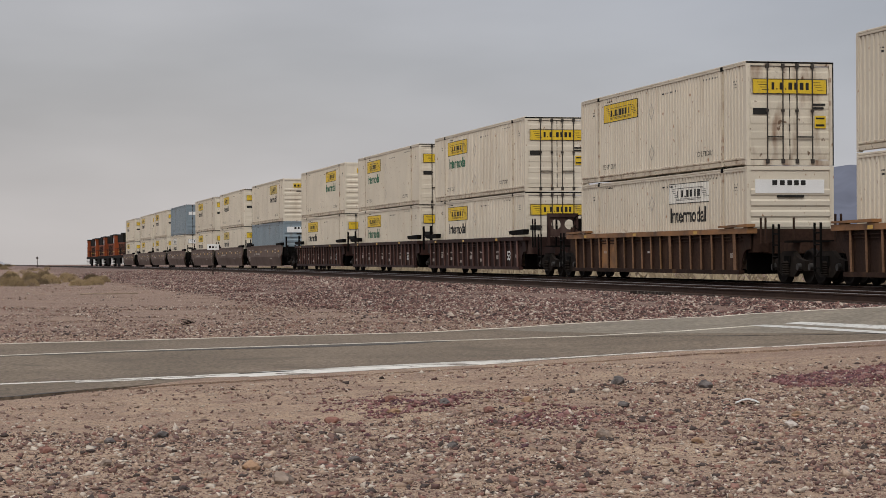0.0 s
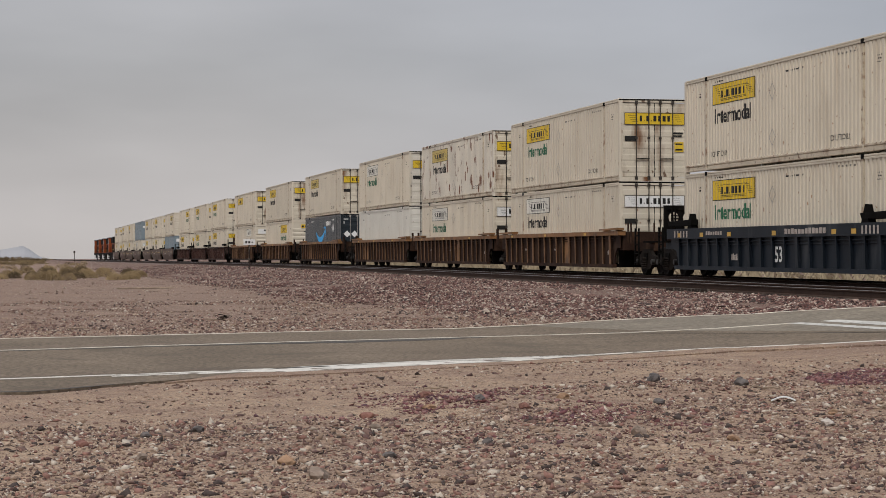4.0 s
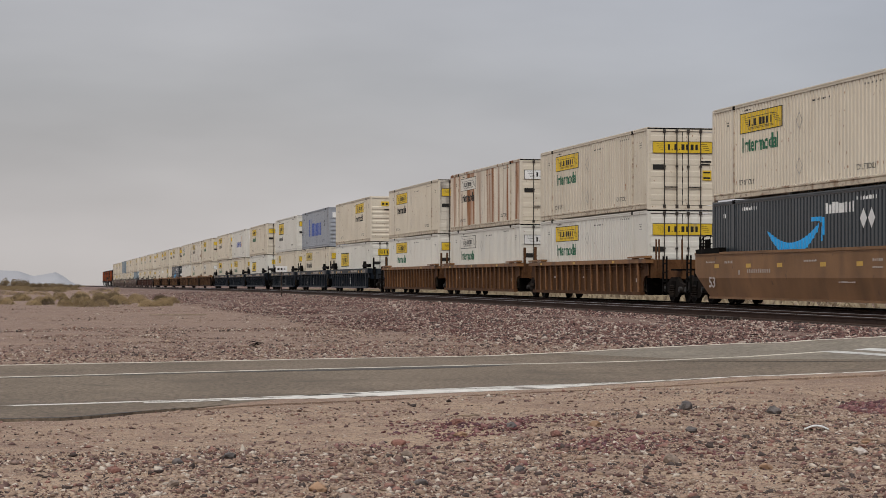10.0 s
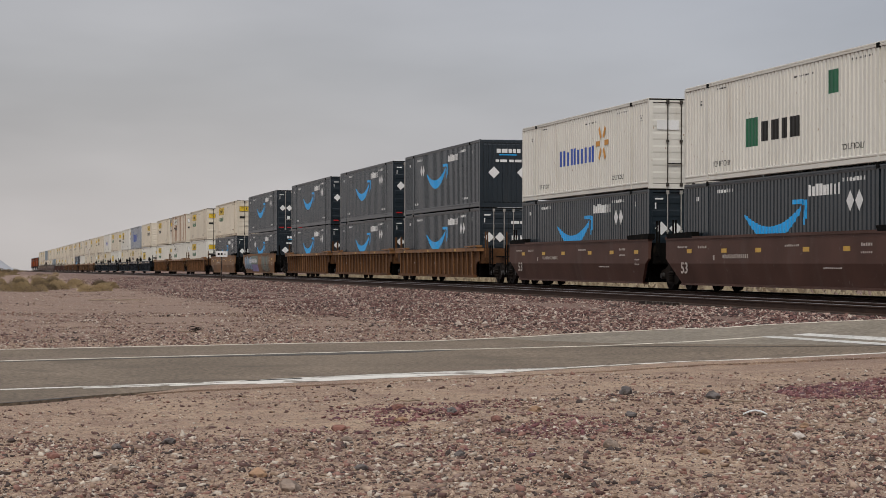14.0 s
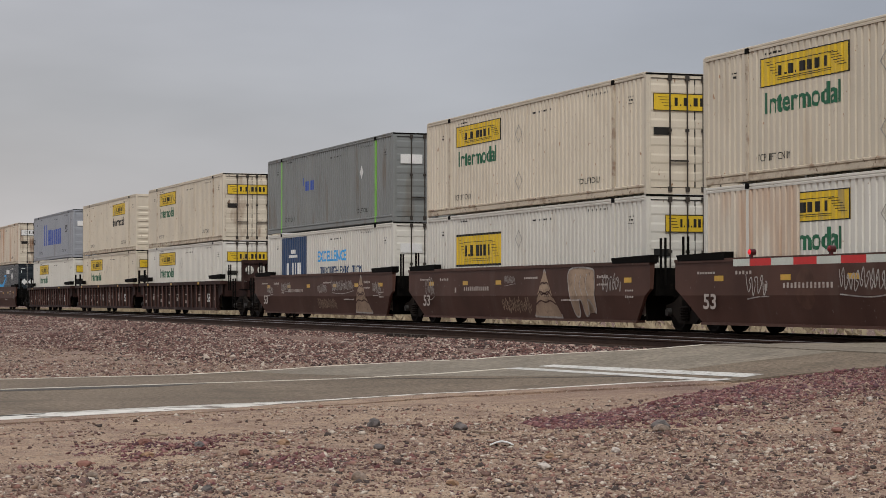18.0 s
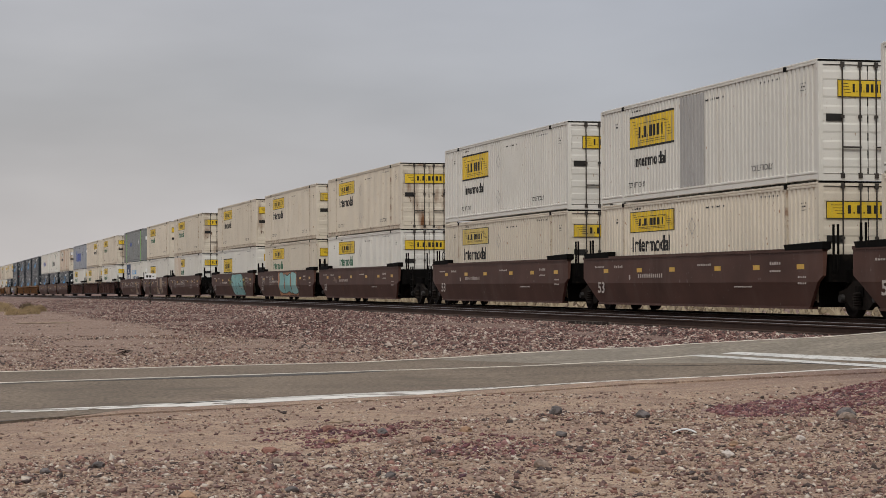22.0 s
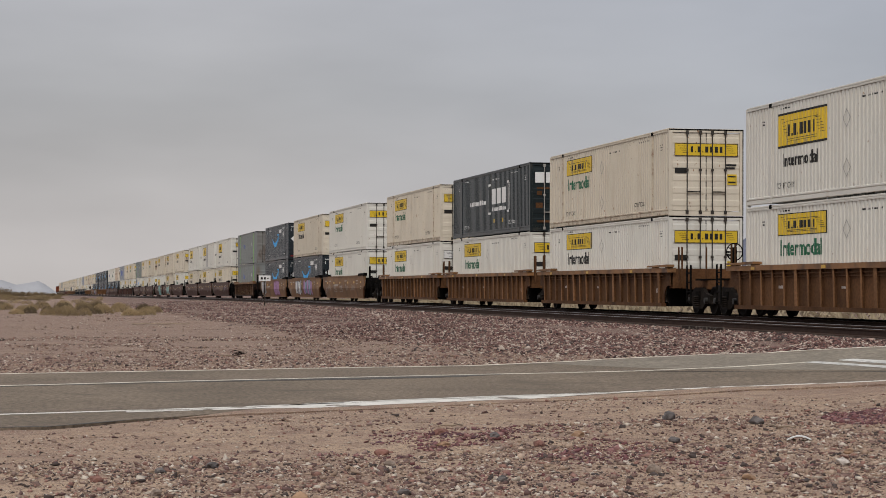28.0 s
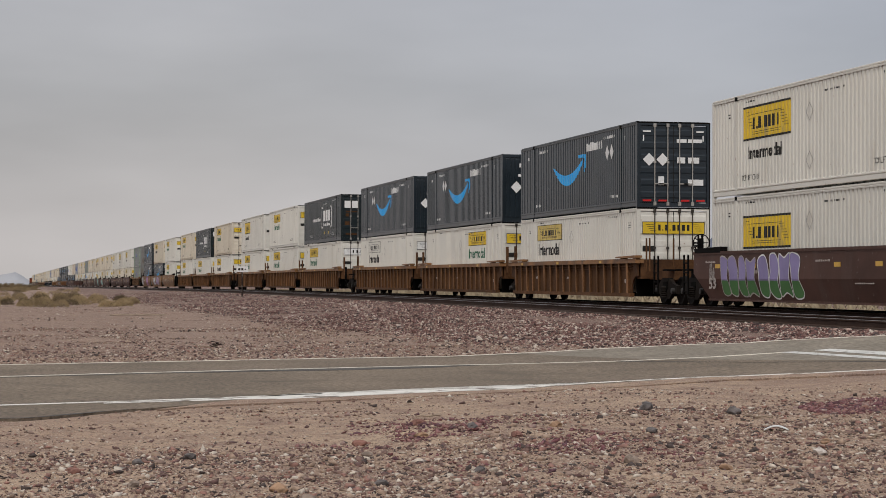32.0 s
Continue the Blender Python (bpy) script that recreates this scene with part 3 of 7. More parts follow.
mid_l = line_pts((-40, -0.26, 0.47, 1.8, 3.97, 7.85, 11.4, 12.85), (16.0, 30.8, 31.1, 31.75, 32.65, 33.75, 32.95, 33.05))
near_l = line_pts((-40, 0.38, 2.4, 4.75, 8.0, 9.7, 11.2, 12.5, 13.8), (10.0, 24.1, 24.95, 26.2, 27.6, 27.95, 27.5, 27.3, 26.5))
far_l = lambda x: far_edge(x) - 0.12
wear = lambda x: 0.02 * noise.noise(Vector((x * 5, 0, 0)))
setting("road_marking_near", strip(-20, 13.6, lambda x: near_l(x) - 0.06 + wear(x), lambda x: near_l(x) + 0.10 + wear(x + 9), 0.004, 0.2, 1), M_LINEW, "worn white edge line on the asphalt", "road marking")
setting("road_marking_old", strip(1.2, 7.8, lambda x: near_l(x) - float(np.interp(x, (1.2, 2.8, 3.4, 6.5, 7.8), (0.3, 0.45, 0.74, 0.64, 0.12))) + RAGGED(x, 0.1), lambda x: near_l(x) + float(np.interp(x, (1.2, 2.9, 3.5, 6.0, 7.8), (-0.16, -0.16, 0.2, 0.22, 0.11))) + RAGGED(x + 9, 0.05), 0.004, 0.1, 1), M_LINEW, "older flaking white edge line beside the newer one", "road marking")
setting("sand_drift", strip(1.71, 13.3, lambda x: near_edge(x) - 0.35, lambda x: min(near_edge(x) + float(np.interp(x, (1.7, 2.8), (-0.33, 0.45))), near_l(x) - float(np.interp(x, (1.7, 2.9, 3.5, 6.6, 7.8, 8.4), (0.5, 0.5, 0.76, 0.68, 0.2, 0.08)))) + RAGGED(x * 1.6, 0.07), 0.0025, 0.12, 2), M_SOIL, "tan sand drifted over the edge of the asphalt", "sand")
setting("road_marking_middle", strip(-20, 12.9, lambda x: mid_l(x) - 0.085 + wear(x), lambda x: mid_l(x) + 0.085 + wear(x + 5), 0.005, 0.2, 1), M_THIN, "thin white lane line on grey asphalt", "road marking")
setting("road_marking_far", strip(-20, 17.3, lambda x: far_l(x) - 0.09 + wear(x), lambda x: far_l(x) + 0.11 + wear(x + 5), 0.004, 0.2, 1), M_THIN, "pale edge line along the far side of the road", "road marking")
setting("asphalt_patch", strip(9.5, 24, lambda x: max(near_edge(x), float(np.interp(x, (9.5, 10.5, 13, 24), (36.5, 33.2, 29.0, 25.6)))) + 0.25, lambda x: far_edge(x) - 0.4, 0.002, 0.3, 6), M_ASPL, "paler grey resurfaced asphalt at the crossing", "road")
tar_w = line_pts((-8, 1.5, 3.6, 5.2, 6.8, 7.7), (0.05, 0.1, 0.3, 0.62, 0.5, 0.04))
setting("tar_streak", strip(-8, 7.7, lambda x: mid_l(x) - 0.2 - tar_w(x) + RAGGED(x, 0.07), lambda x: mid_l(x) - 0.16 + RAGGED(x + 4, 0.03), 0.003, 0.2, 2), M_TAR, "dark tar streak along the lane line", "tar seam")
setting("broken_edge", strip(-6, 1.5, lambda x: near_edge(x) + 0.02 + RAGGED(x, 0.1), lambda x: near_edge(x) + float(np.interp(x, (-6, 0.8, 1.5), (0.12, 0.1, 0.03))) + RAGGED(x + 2, 0.1), 0.003, 0.15, 1), M_TAR, "dark broken edge of the asphalt", "crack")
setting("road_crack", strip(9.8, 13.2, lambda x: float(np.interp(x, (9.8, 11.5, 13.2), (33.4, 30.7, 28.6))) + RAGGED(x, 0.12), lambda x: float(np.interp(x, (9.8, 11.5, 13.2), (33.4, 30.7, 28.6))) + 0.1 + RAGGED(x + 0.3, 0.1), 0.005, 0.15, 1), M_TAR, "dark sealed crack in the asphalt", "crack")
for nm, a, b, w in (("stop_line", 13.45, 13.92, 0.3), ("stop_line_inner", 12.84, 13.42, 0.28)):
    s = Shape()
    ys = np.linspace(33.1, 26.5, 30)
    for i, y in enumerate(ys):
        xc = a + (b - a) * i / 29
        for dx in (-w / 2, w / 2):
            s.v.append((xc + dx, float(y), road_z(xc + dx) + 0.006))
    for i in range(29):
        s.f.append((2 * i, 2 * i + 1, 2 * i + 3, 2 * i + 2))
    setting(nm, s, M_STOP, "worn white stop line before the railway crossing", "road marking")

# ---- the two railway tracks ----
TRAIN_X = 21.194  # near side of the containers
FAR_C, NEAR_C, HALF = TRAIN_X + 1.295, TRAIN_X - 2.975, 0.7535
bed = Shape()
bed.long_sweep([(14.6, -0.36), (15.6, -0.27), (16.35, -0.185), (24.6, -0.185), (26.5, -0.5), (26.5, -0.8), (14.6, -0.8)])
setting("ballast_bed", bed, M_BED, "crushed reddish stone bed under the tracks", "ballast")
RAIL = [(-0.075, -0.18), (0.075, -0.18), (0.07, -0.165), (0.012, -0.145), (0.012, -0.05), (0.036, -0.035), (0.036, -0.006), (-0.036, -0.006), (-0.036, -0.035), (-0.012, -0.05), (-0.012, -0.145), (-0.07, -0.165)]
HEAD = [(-0.036, -0.006), (0.036, -0.006), (0.03, 0.0), (-0.03, 0.0)]
TIE_MESH = Shape().box(-1.3, 1.3, -0.11, 0.11, -0.17, 0.0).mesh("tie", M_TIE)
for nm, cx in (("railway_track_near", NEAR_C), ("railway_track_far", FAR_C)):
    tr = thing(nm, "steel rails on dark wooden ties in ballast", "railway track", kind="structure")
    for sgn in (-1, 1):
        rail = part("rail", Shape().long_sweep([(cx + sgn * HALF + x, z) for x, z in RAIL]), M_RAIL, tr, "rust-brown steel rail")
        part("rail_head", Shape().long_sweep([(cx + sgn * HALF + x, z) for x, z in HEAD]), M_HEAD, rail, "worn shiny rail head")
    for k in range(14):
        part("tie", TIE_MESH, M_TIE, tr, at=pose(cx + random.uniform(-0.03, 0.03), 34 + 0.55 * k, -0.178 + drop(34 + 0.55 * k) + random.uniform(-0.004, 0.004), 0, 0, random.uniform(-1, 1)))
    rest = Shape()
    for k in range(900):
        y = 34 + 0.55 * 14 + 0.55 * k
        rest.box(cx - 1.3, cx + 1.3, y - 0.11, y + 0.11, -0.3 + drop(y), -0.178 + drop(y))
    tagged(part("tie_row", rest, M_TIE, tr, "far row of dark wooden ties"), kind="stuff")
# the road's panels across the tracks
pan = Shape()
for x0, x1 in ((16.3, NEAR_C - HALF - 0.09), (NEAR_C - HALF + 0.13, NEAR_C + HALF - 0.13), (NEAR_C + HALF + 0.09, FAR_C - HALF - 0.09), (FAR_C - HALF + 0.13, FAR_C + HALF - 0.13), (FAR_C + HALF + 0.09, 26)):
    pan.box(x0, x1, 24.9, 32.9, -0.25, -0.008)
setting("crossing_panel", pan, M_ASPL, "pale asphalt panels between the rails at the crossing", "crossing")


# ---- loose stones ----
def scatter(name, spots, sizes, material, label, category, seed):
    """Many small angular stones in one mesh: bent octahedra, each turned and stretched on its own."""
    rg = np.random.RandomState(seed)
    n = len(spots)
    base = np.array([(1, 0, 0), (0, 1, 0), (-1, 0, 0), (0, -1, 0), (0, 0, 1), (0.1, 0, -0.6)], float)
    tri = np.array([(0, 1, 4), (1, 2, 4), (2, 3, 4), (3, 0, 4), (1, 0, 5), (2, 1, 5), (3, 2, 5), (0, 3, 5)])
    v = base[None] * (1 + rg.uniform(-0.35, 0.35, (n, 6, 3)))
    v += rg.uniform(-0.3, 0.3, (n, 6, 3))
    v[:, :, 2] *= rg.uniform(0.6, 1.1, (n, 1))
    v[:, :, 0] *= rg.uniform(0.8, 1.5, (n, 1))
    for i, j in ((0, 1), (1, 2), (0, 1)):
        a = rg.uniform(0, 6.283, n)
        c, s = np.cos(a)[:, None], np.sin(a)[:, None]
        x, y = v[:, :, i] * c - v[:, :, j] * s, v[:, :, i] * s + v[:, :, j] * c
        v[:, :, i], v[:, :, j] = x, y
    v[:, :, 2] *= 0.72
    v *= sizes[:, None, None]
    v += spots[:, None, :]
    f = (tri[None] + (np.arange(n) * 6)[:, None, None]).reshape(-1, 3)
    me = bpy.data.meshes.new(name)
    me.vertices.add(n * 6)
    me.vertices.foreach_set("co", v.reshape(-1))
    me.loops.add(f.size)
    me.loops.foreach_set("vertex_index", f.reshape(-1).astype(np.int32))
    me.polygons.add(len(f))
    me.polygons.foreach_set("loop_start", np.arange(0, f.size, 3, dtype=np.int32))
    me.polygons.foreach_set("loop_total", np.full(len(f), 3, dtype=np.int32))
    me.materials.append(material)
    me.update()
    me.validate()
    return tagged(new(name, me), label, category, kind="stuff")


def soil_z(xy):
    return np.array([ground_z(x) + drop(y) + (lumps(x, y) if y < 200 else 0) for x, y in xy])


def wedge(n, y0, y1, a0, a1, rg):
    """Spots on the ground between two bearings, thinner with distance."""
    r = np.sqrt(rg.uniform(y0 ** 2, y1 ** 2, n))
    a = np.radians(rg.uniform(a0, a1, n))
    return np.stack([r * np.sin(a), r * np.cos(a)], 1)


rg = np.random.RandomState(5)
xy = wedge(230000, 11.5, 27, -1.5, 34, rg)
clump = np.array([noise.noise(Vector((x * 0.5, y * 0.5, 7))) + 0.6 * noise.noise(Vector((x * 1.7, y * 1.7, 2))) for x, y in xy])
edge = np.interp(np.degrees(np.arctan2(xy[:, 0], xy[:, 1])), (0, 6, 12, 20, 28), (15.6, 16.6, 18.8, 20.0, 20.0))
stony = np.clip(1.0 - (np.hypot(xy[:, 0], xy[:, 1]) - edge) / 1.8 + 0.7 * clump, 0.13, 1.0) * np.clip(0.85 + 1.3 * clump, 0.3, 1)
for cx, cy, rx, ry in ((6.6, 20.2, 1.7, 0.9), (8.4, 18.6, 1.4, 1.0)):
    stony = np.maximum(stony, np.exp(-((xy[:, 0] - cx) / rx) ** 2 - ((xy[:, 1] - cy) / ry) ** 2))
stony = np.maximum(stony, 0.8 * np.exp(-((xy[:, 0] - 11.5) / 3) ** 2 - ((xy[:, 1] - 21) / 2.0) ** 2))
ok = (rg.uniform(0, 1, len(xy)) < stony) & np.array([y < near_edge(x) - 0.15 for x, y in xy])
xy = xy[ok]
size = np.clip(0.0078 * np.exp(rg.normal(0, 0.66, len(xy))), 0.003, 0.04)
scatter("gravel_foreground", np.column_stack([xy, soil_z(xy) + size * 0.15]), size, M_PEB, "scattered angular desert pebbles on tan soil", "gravel", 11)

rg = np.random.RandomState(8)
x = 8.2 + 9.8 * rg.uniform(0, 1, 70000) ** 0.85
low = np.interp(x, (8.2, 9.2, 10.3, 11.8, 13.2, 18), (20.1, 20.3, 20.5, 21.2, 21.6, 22.4))
high = np.minimum(np.array([near_edge(q) - 0.08 for q in x]), np.interp(x, (8.2, 9.1, 14.1, 16.3, 18), (20.9, 22.0, 26.3, 26.9, 26.9)))
y = low + (high - low) * np.clip(0.5 + 0.36 * rg.normal(0, 1, len(x)), -0.3, 1.0)
heap = rg.normal(0, 1, (9000, 2)) * (0.75, 1.3) + (4.3, 18.0)
xy = np.concatenate([np.stack([x, y], 1), heap])
keep = np.array([y < near_edge(x) - 0.06 and noise.noise(Vector((x * 0.9, y * 0.9, 4))) + 0.5 * noise.noise(Vector((x * 2.7, y * 2.7, 9))) > (-0.4 if x > 7 else 0.0) for x, y in xy])
xy = xy[keep]
size = np.clip(0.0098 * np.exp(rg.normal(0, 0.55, len(xy))), 0.004, 0.05)
scatter("gravel_red", np.column_stack([xy, soil_z(xy) + size * 0.15]), size, M_REDG, "purplish-red crushed gravel spilled beside the road", "gravel", 14)

rg = np.random.RandomState(6)
n = 175000
xy = np.stack([16.6 - 8.6 * rg.uniform(0, 1, n) ** 1.25 + rg.normal(0, 0.25, n), 33 + 170 * rg.uniform(0, 1, n) ** 2.0], 1)
ok = np.array([y > far_edge(x) + 0.2 and x < 16.6 and x > float(np.interp(y, (36, 42, 57, 90), (12.3, 10.6, 9.2, 8.3))) + 0.9 * noise.noise(Vector((x * 0.6, y * 0.25, 5))) + 0.6 * rg.normal() for x, y in xy])
xy = xy[ok]
size = 0.023 * np.exp(rg.normal(0, 0.42, len(xy)))
scatter("ballast_stones", np.column_stack([xy, np.interp(xy[:, 0], (-9, 14.6, 15.6, 16.35, 17), (-9, -0.345, -0.262, -0.18, -0.18)).clip(-9) * (xy[:, 0] > 14.6) + np.array([drop(q) for q in xy[:, 1]]) * (xy[:, 0] > 14.6) + soil_z(xy) * (xy[:, 0] <= 14.6) + 0.01]), size, M_BALL, "reddish and grey crushed ballast stones", "ballast", 12)

rg = np.random.RandomState(7)
xy = np.concatenate([wedge(110000, 33, 62, -1, 20, rg), wedge(60000, 62, 125, -1, 20, rg)])
ok = np.array([far_edge(x) + 0.25 < y and x < 14.5 and rg.uniform() < 0.2 + 0.03 * max(0, x) + 0.9 * math.exp(-((y - far_edge(x)) / 7.0) ** 2) + 0.6 * noise.noise(Vector((x * 0.5, y * 0.3, 8))) for x, y in xy])
xy = xy[ok]
size = np.clip(0.0125 * np.exp(rg.normal(0, 0.55, len(xy))), 0.005, 0.05)
scatter("gravel_beyond_road", np.column_stack([xy, soil_z(xy) + size * 0.2]), size, M_PEB, "loose pale and dark gravel between road and track", "gravel", 13)


def rock(x, y, r, col, label, seed, flat=0.7):
    s = Shape()
    bm = bmesh.new()
    bmesh.ops.create_icosphere(bm, subdivisions=2, radius=1)
    for q in bm.verts:
        d = 1 + 0.5 * noise.noise(q.co * 1.1 + Vector((seed * 3.7, 0, 0))) + 0.1 * noise.noise(q.co * 4 + Vector((0, seed, 0)))
        q.co = Vector((q.co.x * 1.25, q.co.y, q.co.z * flat)) * d * r * 0.85
    me = bpy.data.meshes.new("rock")
    bm.to_mesh(me)
    bm.free()
    me.materials.append(mat("rock_stone", col, 0.9, 0, 0.25, 9, tuple(c * 0.6 for c in col), 0.2, 14, 1, bump=0.6, bscale=50))
    ob = new("rock", me)
    ob.location = (x, y, ground_z(x) + lumps(x, y) + r * flat * 0.45)
    ob.rotation_euler = (0, 0, seed * 1.3)
    return tagged(ob, label, "rock", "loose rocks by the road")


ROCKS = ((7.16, 19.89, 0.085, 0), (1.81, 13.73, 0.062, 1), (4.79, 15.63, 0.07, 2), (1.49, 16.54, 0.06, 0), (6.47, 20.56, 0.075, 0), (1.92, 13.06, 0.075, 2), (3.09, 18.09, 0.06, 3), (6.38, 15.72, 0.06, 4),
         (9.04, 19.19, 0.08, 2), (9.2, 19.55, 0.1, 0), (15.2, 25.0, 0.09, 0), (3.9, 19.5, 0.065, 3), (4.3, 19.0, 0.055, 0), (3.75, 18.6, 0.055, 1), (4.55, 18.3, 0.06, 3), (5.3, 14.9, 0.05, 1), (2.6, 14.3, 0.05, 0), (1.05, 16.0, 0.05, 0),
         (0.55, 15.3, 0.05, 3), (0.9, 14.2, 0.045, 2), (3.5, 15.2, 0.045, 0), (6.9, 16.9, 0.05, 1), (7.7, 17.3, 0.05, 4), (2.9, 16.6, 0.045, 2), (5.9, 18.6, 0.06, 0), (5.2, 19.4, 0.06, 1), (8.3, 16.2, 0.05, 2), (10.4, 18.1, 0.06, 3), (11.5, 18.8, 0.05, 2), (12.2, 20.5, 0.05, 4))
RK = (((0.12, 0.105, 0.1), "dark grey rounded rock on the soil"), ((0.3, 0.19, 0.12), "tan-brown angular rock on the soil"), ((0.26, 0.2, 0.16), "pale brown flattish rock on the soil"), ((0.24, 0.12, 0.095), "reddish rock in the gravel heap"), ((0.45, 0.4, 0.36), "whitish stone on the soil"))
for i, (x, y, r, k) in enumerate(ROCKS):
    rock(x, y, r, RK[k][0], RK[k][1], i + 1)

# a curved strip of pale trash
cx, cy = 6.98, 18.26
s = Shape()
for k in range(13):
    u = k / 12
    h = 0.034 * math.sin(math.pi * u) + 0.014
    for d in (-0.06, 0.06):
        s.v.append((0.22 * (u - 0.5), d + 0.05 * u, h))
        s.v.append((0.22 * (u - 0.5), d + 0.05 * u, h - 0.008))
for k in range(12):
    a = 4 * k
    s.f += [(a, a + 4, a + 6, a + 2), (a + 1, a + 3, a + 7, a + 5), (a, a + 1, a + 5, a + 4), (a + 2, a + 6, a + 7, a + 3)]
tr_ob = thing("plastic_strip", "curved pale scrap of plastic lying on the gravel", "litter", (cx, cy, ground_z(cx) + lumps(cx, cy)), shape=s, material=M_CONC)
tr_ob.rotation_euler = (0, 0, radians(-22))
# dry sticks
for i, (x, y, l, a) in enumerate(((4.3, 21.0, 0.3, 20), (7.3, 19.6, 0.35, -60), (5.3, 81.0, 2.2, 8), (1.3, 38.6, 0.35, 10), (7.6, 17.4, 0.3, 50), (4.2, 42.8, 0.4, -12))):
    s = Shape()
    for k in range(4):
        s.rod((l * (k / 4 - 0.5), 0.02 * math.sin(k * 2 + i), 0.012 + 0.01 * (k % 2)), (l * ((k + 1) / 4 - 0.5), 0.02 * math.sin(k * 2 + 2 + i), 0.012 + 0.01 * ((k + 1) % 2)), 0.008 + l * 0.008, 6)
    st = thing("stick", "dry grey stick lying on the soil", "stick", (x, y, ground_z(x) + lumps(x, y) + 0.005), "dry sticks", shape=s, material=M_DRY)
    st.rotation_euler = (0, 0, radians(a))
# the timber stub and the marker by the near rail
stub = thing("timber_stub", "dark weathered timber box end at the ballast edge", "timber", (16.36, 49.4, -0.2))
part("beam", Shape().box(-0.1, 0.12, -1.4, 1.3, 0.02, 0.09), M_TIE, stub)
part("block", Shape().box(-0.12, 0.1, -1.25, -1.0, -0.06, 0.05), M_TIE, stub)
part("block", Shape().box(-0.12, 0.1, 0.1, 0.3, -0.06, 0.05), M_TIE, stub)
# a tangle of dark wire
wire = Shape()
rw = random.Random(3)
for loop in range(6):
    r0, cx0, cy0 = rw.uniform(0.05, 0.12), rw.uniform(-0.12, 0.12), rw.uniform(-0.1, 0.1)
    pts = [(cx0 + r0 * 1.4 * math.cos(a * 0.42 + loop), cy0 + r0 * math.sin(a * 0.42 + loop), 0.02 + 0.012 * loop + r0 * 0.3 * (1 + math.sin(a * 0.42 + loop * 2))) for a in range(13)]
    for a, b in zip(pts, pts[1:]):
        wire.rod(a, b, 0.0045, 5)
thing("wire_tangle", "tangled dark wire loops lying in the gravel", "wire", (4.31, 42.7, ground_z(4.31) + lumps(4.31, 42.7)), shape=wire, material=M_BLACK)


# ---- containers: local y runs from the rear end (0) to the front (16.15), x from the near side, z from the base ----
CL, CW, CH = 16.15, 2.59, 2.895
PITCH, DEEP = 0.255, 0.036
LIFT = (1.95, 14.05)


def fold(y):
    """How far the folded side sheet lies behind its outer face."""
    u = ((y - 0.14) / PITCH) % 1.0
    for a, b, p, q in ((0.0, 0.57, 0, 0), (0.57, 0.65, 0, 1), (0.65, 0.9, 1, 1), (0.9, 1.0, 1, 0)):
        if u <= b:
            return DEEP * (p + (q - p) * (u - a) / (b - a))
    return 0.0


def breaks(y0, y1):
    out = {round(y0, 4), round(y1, 4)}
    k = int((y0 - 0.14) / PITCH) - 1
    while 0.14 + k * PITCH < y1:
        for u in (0.0, 0.57, 0.65, 0.9):
            y = 0.14 + (k + u) * PITCH
            if y0 < y < y1:
                out.add(round(y, 4))
        k += 1
    return sorted(out)


def folded(rects, up=0.0, base=0.012):
    """Rectangles (y0, y1, z0, z1) laid on the folded side, up metres proud of it."""
    s = Shape()
    for y0, y1, z0, z1 in rects:
        ys = breaks(y0, y1)
        n = len(s.v)
        for y in ys:
            x = base + fold(y) - up
            s.v += [(x, y, z0), (x, y, z1)]
        for i in range(len(ys) - 1):
            a = n + 2 * i
            s.f.append((a, a + 1, a + 3, a + 2))
    return s


def folded_band(y0, y1, low, high, up):
    """A curved band on the folded side between two height functions."""
    s = Shape()
    ys = sorted(set(breaks(y0, y1)) | {round(float(q), 4) for q in np.linspace(y0, y1, 40)})
    for y in ys:
        x = 0.012 + fold(y) - up
        s.v += [(x, y, low(y)), (x, y, high(y))]
    for i in range(len(ys) - 1):
        s.f.append((2 * i, 2 * i + 1, 2 * i + 3, 2 * i + 2))
    return s


def word(text, size, wide, y_left, z0, up=0.006, flat=False, face="side", bold=0.022):
    """Lettering as a flat mesh, folded along with the sheet that it is painted on."""
    cu = bpy.data.curves.new("word", "FONT")
    cu.body, cu.size, cu.resolution_u, cu.offset = text, size, 3, bold * size
    ob = bpy.data.objects.new("word", cu)
    scene.collection.objects.link(ob)
    me = ob.evaluated_get(bpy.context.evaluated_depsgraph_get()).to_mesh()
    bm = bmesh.new()
    bm.from_mesh(me)
    ob.to_mesh_clear()
    bpy.data.objects.remove(ob)
    bpy.data.curves.remove(cu)
    us = [v.co.x for v in bm.verts]
    k = wide / (max(us) - min(us))
    for v in bm.verts:
        v.co.x = (v.co.x - min(us)) * k
    if not flat:
        for y in breaks(y_left - wide, y_left)[1:-1]:
            bmesh.ops.bisect_plane(bm, geom=bm.verts[:] + bm.edges[:] + bm.faces[:], plane_co=(y_left - y, 0, 0), plane_no=(1, 0, 0))
    for v in bm.verts:
        u, h = v.co.x, v.co.y
        if face == "side":
            v.co = Vector(((0 if flat else 0.012 + fold(y_left - u)) - up, y_left - u, z0 + h))
        else:
            v.co = Vector((y_left + u, -up, z0 + h))
    s = Shape()
    s.v = [tuple(v.co) for v in bm.verts]
    bm.verts.index_update()
    s.f = [tuple(v.index for v in f.verts) for f in bm.faces]
    bm.free()
    return s


